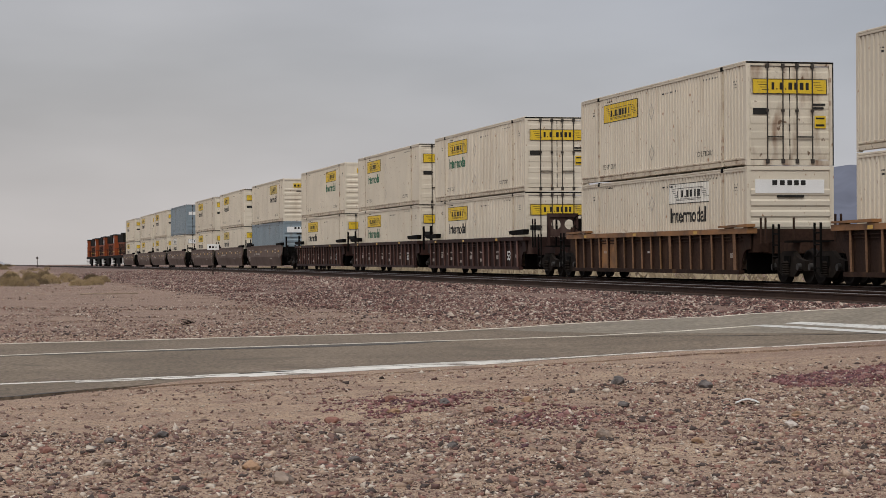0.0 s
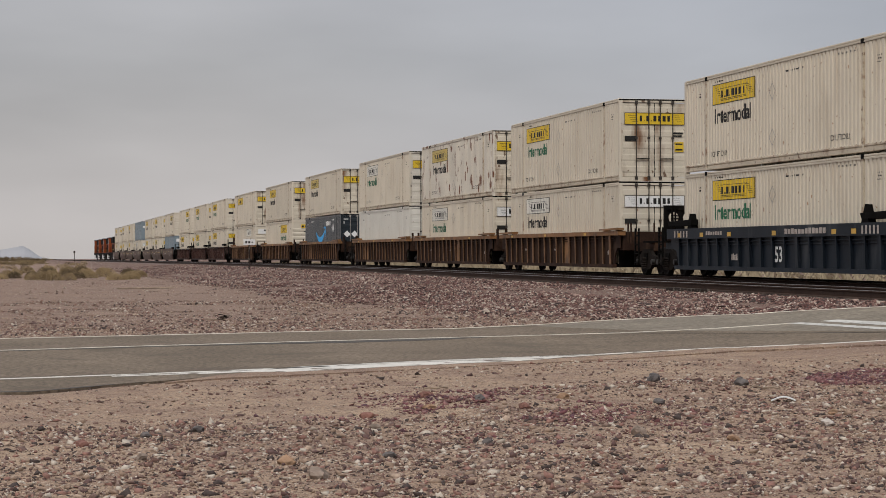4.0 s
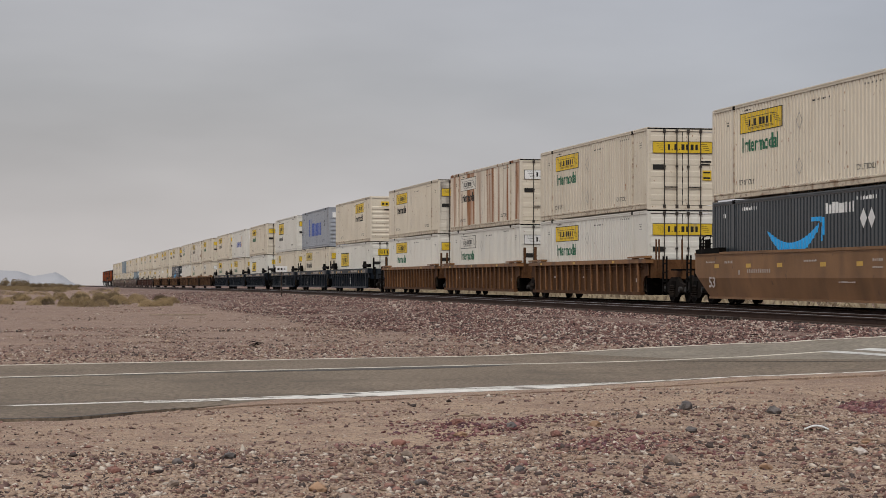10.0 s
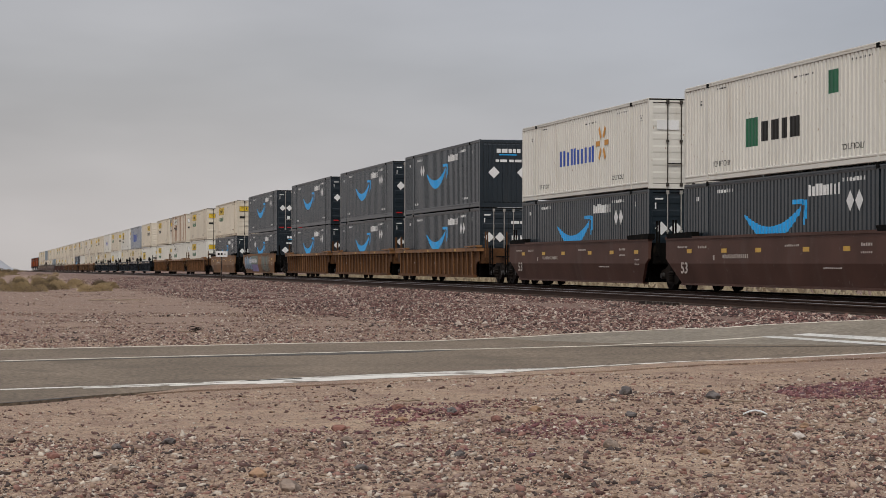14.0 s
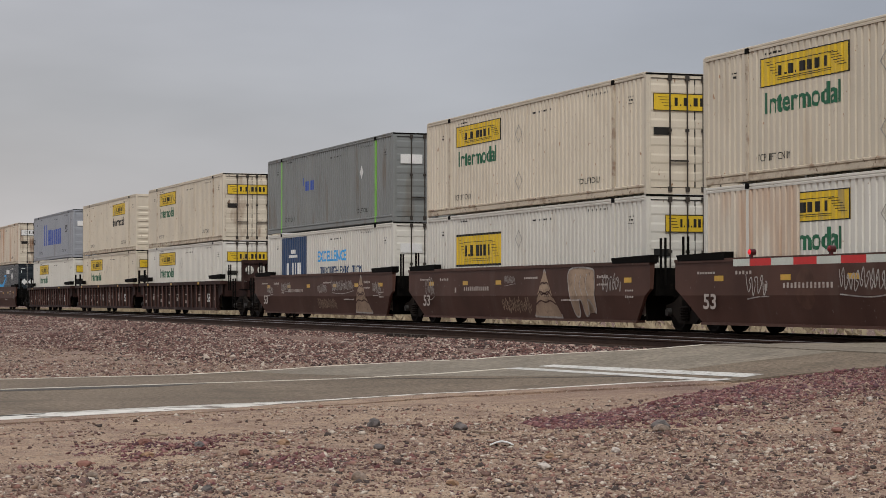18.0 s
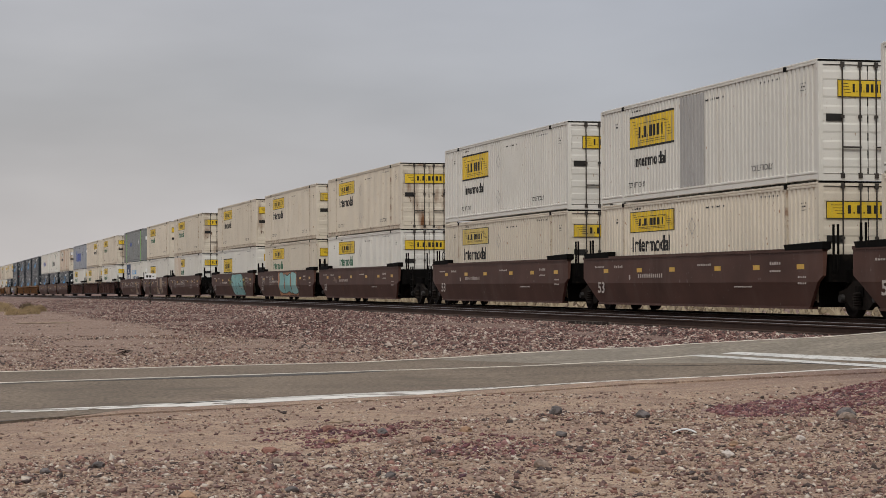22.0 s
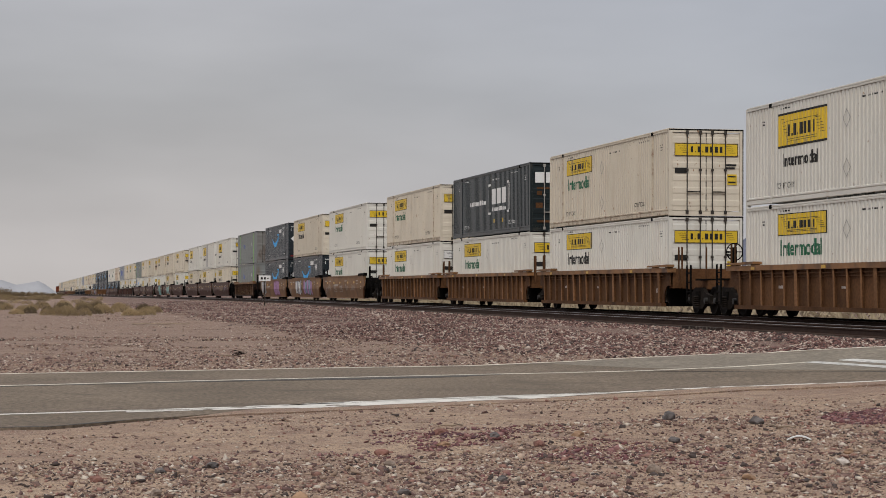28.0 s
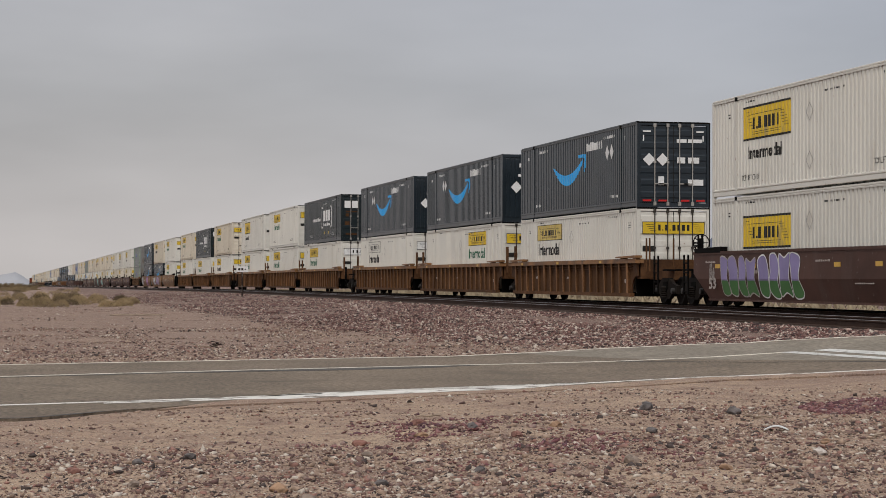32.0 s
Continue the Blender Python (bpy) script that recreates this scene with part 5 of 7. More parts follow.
def wall_end(me, m, dlab):
    """A closed end with pressed ribs."""
    def wall():
        o = [(0.08, 0.12), (0.03, 0.12)]
        z = 0.25
        while z < CH - 0.75 and dlab != "az":
            o += [(0.03, z), (0.0, z + 0.05), (0.0, z + 0.17), (0.03, z + 0.22)]
            z += 0.3
        s = Shape().prism(o + [(0.03, CH - 0.1), (0.08, CH - 0.1)], 0.1, 2.49)
        if dlab == "az":
            for k in range(11):
                s.prism([(0.03, 0.2), (0.004, 0.24), (0.004, CH - 0.2), (0.03, CH - 0.16)], 0.17 + 0.21 * k, 0.29 + 0.21 * k)
        return s.mesh("end_wall", m)
    part("end_wall", kept(("wall", m.name, dlab), wall), m, me)
    if dlab == "az":
        for xc in (0.62, 1.9):
            part("hazard_diamond", kept("wzd", lambda: Shape().face([(-0.25, -0.004, 1.5), (0, -0.004, 1.24), (0.25, -0.004, 1.5), (0, -0.004, 1.76)]).mesh("hazard_diamond", M_MARK)), M_MARK, me, "white diamond placard", at=pose(xc, 0, 0))
        part("name_mark", kept("wzn", lambda: Shape().box(0.75, 0.92, -0.006, 0.03, 2.35, 2.52).box(0.97, 1.22, -0.006, 0.03, 2.35, 2.52).box(1.27, 1.42, -0.006, 0.03, 2.35, 2.52).box(1.47, 1.6, -0.006, 0.03, 2.35, 2.52).box(1.65, 1.8, -0.006, 0.03, 2.35, 2.52).box(0.7, 0.85, -0.006, 0.03, 1.95, 2.06).box(0.9, 1.2, -0.006, 0.03, 1.95, 2.06).box(1.3, 1.5, -0.006, 0.03, 1.95, 2.06).box(1.56, 1.85, -0.006, 0.03, 1.95, 2.06).box(2.4, 2.46, -0.006, 0.03, 1.2, 1.36).box(2.4, 2.46, -0.006, 0.03, 1.42, 1.56).box(2.4, 2.46, -0.006, 0.03, 1.62, 1.8).box(2.4, 2.46, -0.006, 0.03, 2.0, 2.18).box(2.4, 2.46, -0.006, 0.03, 2.24, 2.5).mesh("name_mark", M_MARK)), M_MARK, me, "white blocks in place of a brand name")
        part("smile_mark", kept("wzs", lambda: Shape().box(0.85, 1.65, -0.006, 0.03, 2.24, 2.29).mesh("smile_mark", M_SKYB)), M_SKYB, me, "thin blue stroke")
    elif dlab != "n":
        base = M_YEL if dlab == "y" else M_MARK
        p = part("end_label", kept(("wl", dlab), lambda: Shape().box(0.25, 2.3, -0.01, 0.03, 2.14, 2.52).mesh("end_label", base) if dlab == "w" else Shape().box(0.7, 1.85, -0.01, 0.03, 2.3, 2.58).mesh("end_label", base)), base, me, "label on the closed end")
        part("label_mark", kept(("wlm", dlab), lambda: Shape().box(0.75, 0.9, -0.014, -0.01, 2.36, 2.5).box(0.98, 1.12, -0.014, -0.01, 2.36, 2.5).box(1.2, 1.34, -0.014, -0.01, 2.36, 2.5).box(1.4, 1.54, -0.014, -0.01, 2.36, 2.5).box(1.6, 1.74, -0.014, -0.01, 2.36, 2.5).box(0.9, 1.7, -0.012, 0.03, 2.02, 2.09).mesh("label_mark", M_BLK)), M_BLK, p, "black bars in place of a brand name")


BODY = {"w": (M_WHITE, M_WHITE, "white"), "c": (M_CREAM, M_CREAM, "cream-white"), "s": (M_CREAM, M_STAIN, "rust-stained cream"), "o": (M_CREAM, M_SOOT, "soot-stained cream"), "r": (M_RUSTY, M_CREAM, "rust-streaked cream"),
        "t": (M_SPOTS, M_STAIN, "rust-spotted cream"), "f": (M_FADE, M_STAIN, "rust-washed cream"), "a": (M_CHAR, M_CHAR, "charcoal"), "g": (M_GRAY, M_GRAY, "silver-grey"), "e": (M_GREEN, M_GREEN, "grey-green"), "h": (M_GREEN, M_GRUST, "rust-stained grey-green"), "b": (M_BLUEG, M_BLUEG, "blue-grey"), "d": (M_DKGRN, M_DKGRN, "dark green")}
MARKS = {"jy": "yellow logo panel", "jf": "faded yellow logo panel", "jo": "outlined logo panel", "jn": "yellow logo panel", "jk": "yellow and black logo panel", "jb": "yellow and black logo panel", "az": "blue swoosh mark", "wm": "blue blocks, amber spark", "mt": "large blue name blocks", "cx": "white bracketed mark", "kl": "navy panel, blue slogan", "sm": "black and green marks", "co": "lime lifting posts", "pl": "plain sides"}


def container(code, low):
    """code: body, marks, where (f or r), letter colour, end (d doors, x closed), end label."""
    body, style, where, col, end, dlab, *patch = code.split()
    m, mend, cname = BODY[body]
    ob = thing("shipping_container", "%s corrugated container with %s, %s" % (cname, MARKS[style], "stacked high" if not low else "in well"), "container", group="stacked containers")
    key = m.name
    cap = 0.045 if low else 0.0
    sill = M_SILL if body in "csotfr" else m
    side = kept(("side", key), lambda: folded([(0.1, CL - 0.1, 0.2, CH - 0.1)]).mesh("side_panel", m))
    part("side_panel", side, m, ob)
    part("side_panel", side, m, ob, at=Matrix.Translation((CW, CL, 0)) @ Matrix.Rotation(math.pi, 4, "Z"))
    part("roof", kept(("roof", key, low), lambda: Shape().box(0.06, CW - 0.06, 0.05, CL - 0.05, CH - 0.01 - cap, CH + 0.015 - cap).mesh("roof", m)), m, ob)
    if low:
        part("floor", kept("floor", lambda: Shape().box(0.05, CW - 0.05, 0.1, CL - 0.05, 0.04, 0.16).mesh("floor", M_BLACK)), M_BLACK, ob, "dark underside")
    part("front_wall", kept(("front", key), lambda: Shape().box(0.05, CW - 0.05, CL - 0.08, CL - 0.03, 0.1, CH - 0.05).mesh("front_wall", m)), m, ob)
    for x0, x1 in ((0.0, 0.07),):
        part("top_rail", kept(("tr", key, low), lambda: Shape().sweep([(0.0, CH - 0.09 - cap), (-0.004, CH - 0.05 - cap), (0.012, CH - 0.04 - cap), (0.012, CH - 0.028 - cap), (-0.002, CH - 0.018 - cap), (-0.002, CH + 0.02 - cap), (0.02, CH + 0.03 - cap), (0.08, CH + 0.03 - cap), (0.08, CH - 0.09 - cap)], 0.1, CL - 0.1).mesh("top_rail", m)), m, ob)
        part("bottom_rail", kept(("br", sill.name, x0), lambda: Shape().sweep([(0.09, 0.03), (0.02, 0.03), (0.006, 0.045), (0.006, 0.15), (0.03, 0.158), (0.03, 0.178), (0.0, 0.186), (0.0, 0.225), (0.05, 0.26), (0.09, 0.26)], 0.1, CL - 0.1).mesh("bottom_rail", sill)), sill, ob)
    for x0 in (0.0, CW - 0.12):
        for y0 in ((0.0, CL - 0.12) if x0 == 0.0 else (0.0,)):
            part("corner_post", kept(("cp", key, x0, y0), lambda: Shape().box(x0, x0 + 0.12, y0, y0 + 0.12, 0.0, CH).mesh("corner_post", m)), m, ob)
    pm = M_LIME if style == "co" else sill
    for y in LIFT:
        p = part("lift_post", kept(("lift", pm.name, y), lambda: Shape().box(-0.006, 0.1, y - 0.06, y + 0.06, 0.03, CH - 0.06).mesh("lift_post", pm)), pm, ob, "lime green lifting post" if style == "co" else "")
        part("corner_casting", kept(("cast", y), lambda: Shape().box(-0.014, 0.15, y - 0.09, y + 0.09, CH - 0.12, CH).mesh("corner_casting", M_BLACK)), M_BLACK, p, "dark steel casting")
    part("end_header", kept(("rf", mend.name), lambda: Shape().box(0.12, CW - 0.12, 0.0, 0.1, CH - 0.11, CH).mesh("end_header", mend)), mend, ob)
    part("end_sill", kept(("rs", mend.name), lambda: Shape().box(0.12, CW - 0.12, 0.0, 0.1, 0.0, 0.15).mesh("end_sill", mend)), mend, ob)
    if style[0] == "j":
        def holder():
            s = Shape()
            c = [(-0.27, 0), (0, -0.25), (0.27, 0), (0, 0.25)]
            for k in range(4):
                (a, b), (d, e) = c[k], c[(k + 1) % 4]
                s.face([(0.004, a, b), (0.004, d, e), (0.004, d * 0.86, e * 0.86), (0.004, a * 0.86, b * 0.86)])
            return s.mesh("placard_frame", M_STEEL)
        for z in (0.75, 2.05):
            part("placard_frame", kept("pf", holder), M_STEEL, ob, "thin diamond placard frame", at=pose(0, 8.35, z))
    if end == "d":
        door_end(ob, mend, dlab, body in "ad")
        part("frame_edge", kept("fe", lambda: Shape().box(-0.004, CW + 0.004, -0.006, 0.03, CH - 0.04, CH + 0.004).box(CW - 0.03, CW + 0.004, -0.006, 0.03, 0.0, CH - 0.04).mesh("frame_edge", M_BLACK)), M_BLACK, ob, "black edge of the door frame")
    else:
        wall_end(ob, mend, dlab)
    side_marks(ob, style, where, col, low)
    if patch:
        y0, y1, pmat, plab = {"v": (7.4, 9.3, M_BARE, "bare grey repaired sheet"), "k": (11.75, 15.95, M_FADE, "rust-stained cream replacement sheet"), "q": (7.9, 11.9, M_CREAM, "cream replacement sheet over the logo")}[patch[0]]
        part("repair_patch", kept(("bp", patch[0]), lambda: folded([(y0, y1, 0.25, CH - 0.14)], 0.012).mesh("repair_patch", pmat)), pmat, ob, plab)
    return ob


# ---- well cars: the same local frame as the containers, z from the rail ----
WX = -0.3  # outer face of the side


def holed_panel(s, x0, x1, z0, z1, y, nx, nz):
    dx, dz = (x1 - x0) / nx, (z1 - z0) / nz
    for i in range(nx):
        for k in range(nz):
            cx, cz = x0 + (i + 0.5) * dx, z0 + (k + 0.5) * dz
            r = 0.36 * min(dx, dz)
            ring, out = [], []
            for a in range(24):
                c, sn = math.cos(a * math.pi / 12), math.sin(a * math.pi / 12)
                q = max(abs(c), abs(sn))
                ring.append((cx + r * c, cz + r * sn))
                out.append((cx + dx / 2 * c / q, cz + dz / 2 * sn / q))
            for a in range(24):
                b = (a + 1) % 24
                for yy in (y, y + 0.05):
                    s.face([(ring[a][0], yy, ring[a][1]), (out[a][0], yy, out[a][1]), (out[b][0], yy, out[b][1]), (ring[b][0], yy, ring[b][1])])
                s.face([(ring[a][0], y, ring[a][1]), (ring[b][0], y, ring[b][1]), (ring[b][0], y + 0.05, ring[b][1]), (ring[a][0], y + 0.05, ring[a][1])])


def truck(parent, yc):
    """A three-piece truck: two cast side frames, two wheelsets, a bolster."""
    t = part("truck", kept("bolster", lambda: Shape().box(0.2, 2.39, -0.2, 0.2, 0.5, 0.75).mesh("truck", M_BLACK)), M_BLACK, parent, at=pose(0, yc, 0))
    for x in (0.23, CW - 0.23 - 0.12):
        part("side_frame", kept(("sf", x), lambda: Shape().prism([(-1.15, 0.36), (-1.15, 0.62), (-0.7, 0.7), (-0.35, 0.88), (0.35, 0.88), (0.7, 0.7), (1.15, 0.62), (1.15, 0.36), (0.75, 0.4), (0.4, 0.2), (-0.4, 0.2), (-0.75, 0.4)], x, x + 0.12).mesh("side_frame", M_FRAME)), M_FRAME, t, "cast steel side frame")
        if x > 1:
            continue
        part("spring", kept(("spr", x), lambda: Shape().lathe([(0.24, 0.0)] + [(0.24 + 0.06 * k + (0.03 if j else 0), 0.11 if j else 0.135) for k in range(6) for j in (0, 1)] + [(0.6, 0)], (x + (-0.04 if x < 1 else 0.16), 0, 0.02), "z", 12).mesh("spring", M_FRAME)), M_FRAME, t, "coil spring nest")
    for y in (-0.89, 0.89):
        part("axle", kept(("ax", y), lambda: Shape().rod((0.2, y, 0.46), (2.4, y, 0.46), 0.08, 10).mesh("axle", M_WHEEL)), M_WHEEL, t)
        for sgn in (-1, 1):
            cx = CW / 2 + sgn * (HALF + 0.01)
            part("wheel", kept(("wh", y, sgn), lambda: Shape().lathe([(-0.06 * sgn, 0.0), (-0.06 * sgn, 0.15), (-0.02 * sgn, 0.18), (-0.01 * sgn, 0.36), (-0.07 * sgn, 0.39), (-0.075 * sgn, 0.495), (-0.04 * sgn, 0.495), (-0.03 * sgn, 0.462), (0.075 * sgn, 0.455), (0.075 * sgn, 0.39), (0.03 * sgn, 0.36), (0.03 * sgn, 0.18), (0.08 * sgn, 0.14), (0.08 * sgn, 0.0)], (cx, y, 0.46), "x", 28).mesh("wheel", M_WHEEL, True)), M_WHEEL, t, "dark steel wheel")
        for x in (0.16,):
            part("bearing_cap", kept(("bc", y, x), lambda: Shape().lathe([(-0.03, 0), (-0.03, 0.09), (0.09, 0.1), (0.09, 0)], (x, y, 0.46), "x", 12).mesh("bearing_cap", M_CAP)), M_CAP, t, "oily bearing cap")
    return t


CARS = {"A": (M_RUSTB, M_ORCH, "rusty brown ribbed well car with orange top chord"), "O": (M_RUSTO, M_ORCH, "rusty orange ribbed well car"), "K": (M_DKBR, M_DKBR, "dark brown ribbed well car"), "B": (M_DKBL, M_DKBL, "dark blue ribbed well car"),
        "C": (M_BROWN, M_BROWN, "smooth-sided brown well car"), "D": (M_BRDST, M_BRDST, "dusty smooth-sided brown well car, paled for distance haze"), "T": (M_TAN, M_TAN, "smooth-sided tan well car"), "G": (M_RUSTB, M_ORCH, "rusty ribbed well car covered in graffiti")}


def lean(z):
    return 0.0 if z > 0.85 else (0.85 - z) * 0.26


def curve(pts, closed=False, n=6):
    """A smooth line through the points."""
    k = len(pts)
    out = []
    for i in range(k if closed else k - 1):
        a, b, c, d = [Vector(pts[j % k] if closed else pts[min(k - 1, max(0, j))]) for j in (i - 1, i, i + 1, i + 2)]
        for m in range(n):
            t = m / n
            q = 0.5 * (2 * b + (c - a) * t + (2 * a - 5 * b + 4 * c - d) * t * t + (3 * b - a - 3 * c + d) * t ** 3)
            out.append((q.x, q.y))
    return out if closed else out + [tuple(pts[-1])]


def stroke(s, pts, w, off=0.014, base=None):
    """A painted line of half-width w along (y, z) points on the car's side."""
    for p, q in zip(pts, pts[1:]):
        d = Vector((q[0] - p[0], q[1] - p[1]))
        if d.length < 0.004:
            continue
        n = Vector((-d.y, d.x)).normalized() * w
        s.face([((WX - off + lean(z)) if base is None else base, y, z) for y, z in ((p[0] - n.x, p[1] - n.y), (q[0] - n.x, q[1] - n.y), (q[0] + n.x, q[1] + n.y), (p[0] + n.x, p[1] + n.y))])
    return s


def painted(polys, off=0.006, z_from=None, z_to=None):
    """Filled outlines of (y, z) points laid on the car's side, bent where the side bends."""
    bm = bmesh.new()
    for poly in polys:
        bm.faces.new([bm.verts.new((y, z, 0)) for y, z in poly])
    bmesh.ops.triangulate(bm, faces=bm.faces[:])
    for h, low, high in ((0.85, False, False), (z_from, True, False), (z_to, False, True)):
        if h is not None:
            bmesh.ops.bisect_plane(bm, geom=bm.verts[:] + bm.edges[:] + bm.faces[:], plane_co=(0, h, 0), plane_no=(0, 1, 0), clear_inner=low, clear_outer=high)
    s = Shape()
    bm.verts.index_update()
    s.v = [(WX - off + lean(v.co.y), v.co.x, v.co.y) for v in bm.verts]
    s.f = [tuple(v.index for v in f.verts) for f in bm.faces]
    bm.free()
    return s


def tag(car, seed, y, z, wide, tall, m, w=0.013, base=None):
    """An unreadable handwritten tag: one looping line and an underline."""
    r = random.Random(seed)
    n = max(4, int(wide / (tall * 0.42)))
    pts = []
    for k in range(n):
        u = y - wide * k / n
        pts += [(u + r.uniform(0, 0.06), z + tall * r.uniform(0.7, 1.05)), (u - wide / n * r.uniform(0.0, 0.35), z + tall * r.uniform(-0.05, 0.2)), (u - wide / n * r.uniform(0.5, 0.8), z + tall * r.uniform(0.3, 0.6)), (u - wide / n * r.uniform(0.2, 0.5), z + tall * r.uniform(0.45, 0.8))]
    s = stroke(Shape(), curve(pts), w, 0.014, base)
    if r.random() < 0.6:
        stroke(s, curve([(y, z - 0.08), (y - wide * 0.5, z - 0.13 * r.random()), (y - wide, z - 0.02)]), w * 0.8, 0.014, base)
    part("graffiti_tag", s, m, car, "thin looping sprayed tag")["kind"] = "stuff"


BLOBS = (((0.1, 1.0), (0.55, 1.04), (0.95, 0.9), (0.82, 0.5), (1.0, 0.1), (0.6, -0.03), (0.15, 0.05), (0.2, 0.5)),
         ((0.0, 0.9), (0.4, 1.05), (0.8, 0.95), (1.0, 0.55), (0.85, 0.05), (0.45, -0.04), (0.05, 0.1), (0.15, 0.5)),
         ((0.2, 1.0), (0.7, 1.03), (0.95, 0.7), (0.8, 0.3), (0.9, 0.02), (0.4, 0.0), (0.05, 0.2), (0.2, 0.6)),
         ((0.05, 1.0), (0.5, 0.92), (0.95, 1.02), (0.88, 0.5), (1.0, 0.0), (0.5, 0.08), (0.0, 0.0), (0.12, 0.5)))


def swollen(seed, y0, y1, z0, z1, n):
    """Outlines of n swollen shapes in a row, from the front end of the stretch to its rear."""
    r = random.Random(seed)
    out = []
    w = (y1 - y0) / n
    for i in range(n):
        k = 1.12 * w
        up, lo = r.uniform(-0.06, 0.05), r.uniform(-0.04, 0.06)
        out.append(curve([(y1 - i * w - k * (u + r.uniform(-0.04, 0.04)), z0 + lo + (z1 - z0 + up - lo) * v) for u, v in BLOBS[(i + seed) % 4]], True, 5))
    return out


def ragged_field(seed, y0, y1, z0, z1, spike):
    """An outline with a wavy or spiky rim."""
    r = random.Random(seed)
    pts = []
    for k in range(15):
        pts.append((y0 + (y1 - y0) * k / 14, min(1.57, z1 + (spike * r.uniform(0, 1) if k % 2 else 0))))
    for k in range(4):
        pts.append((y1 + (spike * 2 * r.random() if k % 2 == 0 else 0), z1 - (z1 - z0) * (k + 0.5) / 4))
    for k in range(15):
        pts.append((y1 - (y1 - y0) * k / 14, max(0.25, z0 - (spike * r.uniform(0, 1) if k % 2 else 0))))
    for k in range(4):
        pts.append((y0 - (spike * 2 * r.random() if k % 2 == 0 else 0), z0 + (z1 - z0) * (k + 0.5) / 4))
    return pts


def piece(car, seed, y0, y1, field, fills, line, n, z0=0.34, z1=1.5, spike=0.08, lower=None):
    """A large sprayed piece: a field of colour, swollen shapes on it, and their outlines."""
    holder = part("graffiti", painted([ragged_field(seed, y0, y1, z0, z1, spike)]), field, car, "sprayed %s field" % field.name.split("_")[0]) if field else car
    outs = swollen(seed, y0 + 0.06, y1 - 0.06, z0 + 0.06, z1 - 0.06, n)
    for i, o in enumerate(outs):
        m = fills[i % len(fills)]
        part("graffiti_shape", painted([o], 0.009 + 0.001 * (i % 2), 0.8 if lower else None), m, holder, "sprayed swollen shape")
        if lower:
            part("graffiti_shape", painted([o], 0.009 + 0.001 * (i % 2), None, 0.8), lower, holder, "sprayed lower half of the shape")
    s = Shape()
    for o in outs:
        stroke(s, o + o[:1], 0.02, 0.014)
    part("graffiti_outline", s, line, holder, "sprayed outline")["kind"] = "stuff"


def splatter(car, seed, yc, zc, ry, rz, m):
    r = random.Random(seed)
    polys = []
    for k in range(46):
        a, q = r.uniform(0, 6.283), r.uniform(0.1, 1.0)
        y, z = yc + ry * q * math.cos(a), zc + rz * q * math.sin(a)
        l, w = r.uniform(0.06, 0.26), r.uniform(0.015, 0.05)
        polys.append([(y, z + w), (y - l * math.cos(a), z - l * 0.4 * math.sin(a)), (y, z - w), (y + l * 0.8 * math.cos(a), z + l * 0.4 * math.sin(a))])
    part("graffiti", painted(polys, 0.008), m, car, "sprayed %s splashes" % m.name.split("_")[0])["kind"] = "stuff"


def pyramid(car, yc):
    """A tan triangle with curved bands across it."""
    f = part("graffiti", painted([[(yc + 0.95, 0.3), (yc, 1.55), (yc - 0.95, 0.28)]], 0.007), M_PALET, car, "faded tan sprayed triangle")
    s = stroke(Shape(), [(yc + 0.95, 0.3), (yc, 1.55), (yc - 0.95, 0.28), (yc + 0.95, 0.3)], 0.024)
    part("graffiti_outline", s, M_CHALK, f, "chalky outline")["kind"] = "stuff"
    d = Shape()
    for h, up in ((0.62, 0.1), (0.8, 0.16), (1.0, -0.12), (1.14, 0.06)):
        w = 0.95 * (1.5 - h) / 1.2
        stroke(d, curve([(yc + w, h), (yc + w * 0.5, h + up), (yc, h + up * 0.6), (yc - w * 0.5, h + up), (yc - w, h)]), 0.02)
    for k in range(5):
        stroke(d, [(yc + 0.3 - 0.14 * k, 1.02), (yc + 0.32 - 0.15 * k, 0.82)], 0.014)
    part("graffiti_outline", d, M_BROWN, f, "dark brown curved lines")["kind"] = "stuff"


def drips(car, y0, y1):
    """A pale rounded form with finger-like drips."""
    w = y1 - y0
    o = curve([(y1, 1.5), (y0 + 0.2, 1.52), (y0, 1.3), (y0 + 0.05, 0.6), (y0 + 0.14, 0.42), (y0 + 0.24, 0.6), (y0 + 0.3 * w, 0.75), (y0 + 0.36 * w, 0.4), (y0 + 0.5 * w, 0.36), (y0 + 0.56 * w, 0.72), (y0 + 0.66 * w, 0.7), (y0 + 0.72 * w, 0.36), (y0 + 0.9 * w, 0.36), (y1 - 0.02, 0.8)], True, 5)
    f = part("graffiti", painted([o], 0.007), M_PALET, car, "faded tan sprayed form with drips")
    s = stroke(Shape(), o + o[:1], 0.022)
    for u in (0.3, 0.52, 0.74):
        stroke(s, curve([(y0 + u * w, 1.4), (y0 + (u + 0.06) * w, 1.1), (y0 + (u - 0.05) * w, 0.85)]), 0.016)
    part("graffiti_outline", s, M_CHALK, f, "chalky outline")["kind"] = "stuff"


def disc(car, yc):
    o = [(yc + 0.42 * math.cos(a * 0.262), 0.98 + 0.42 * math.sin(a * 0.262)) for a in range(24)]
    part("faded_disc", painted([o], 0.005), M_FADED, car, "faded round mark")


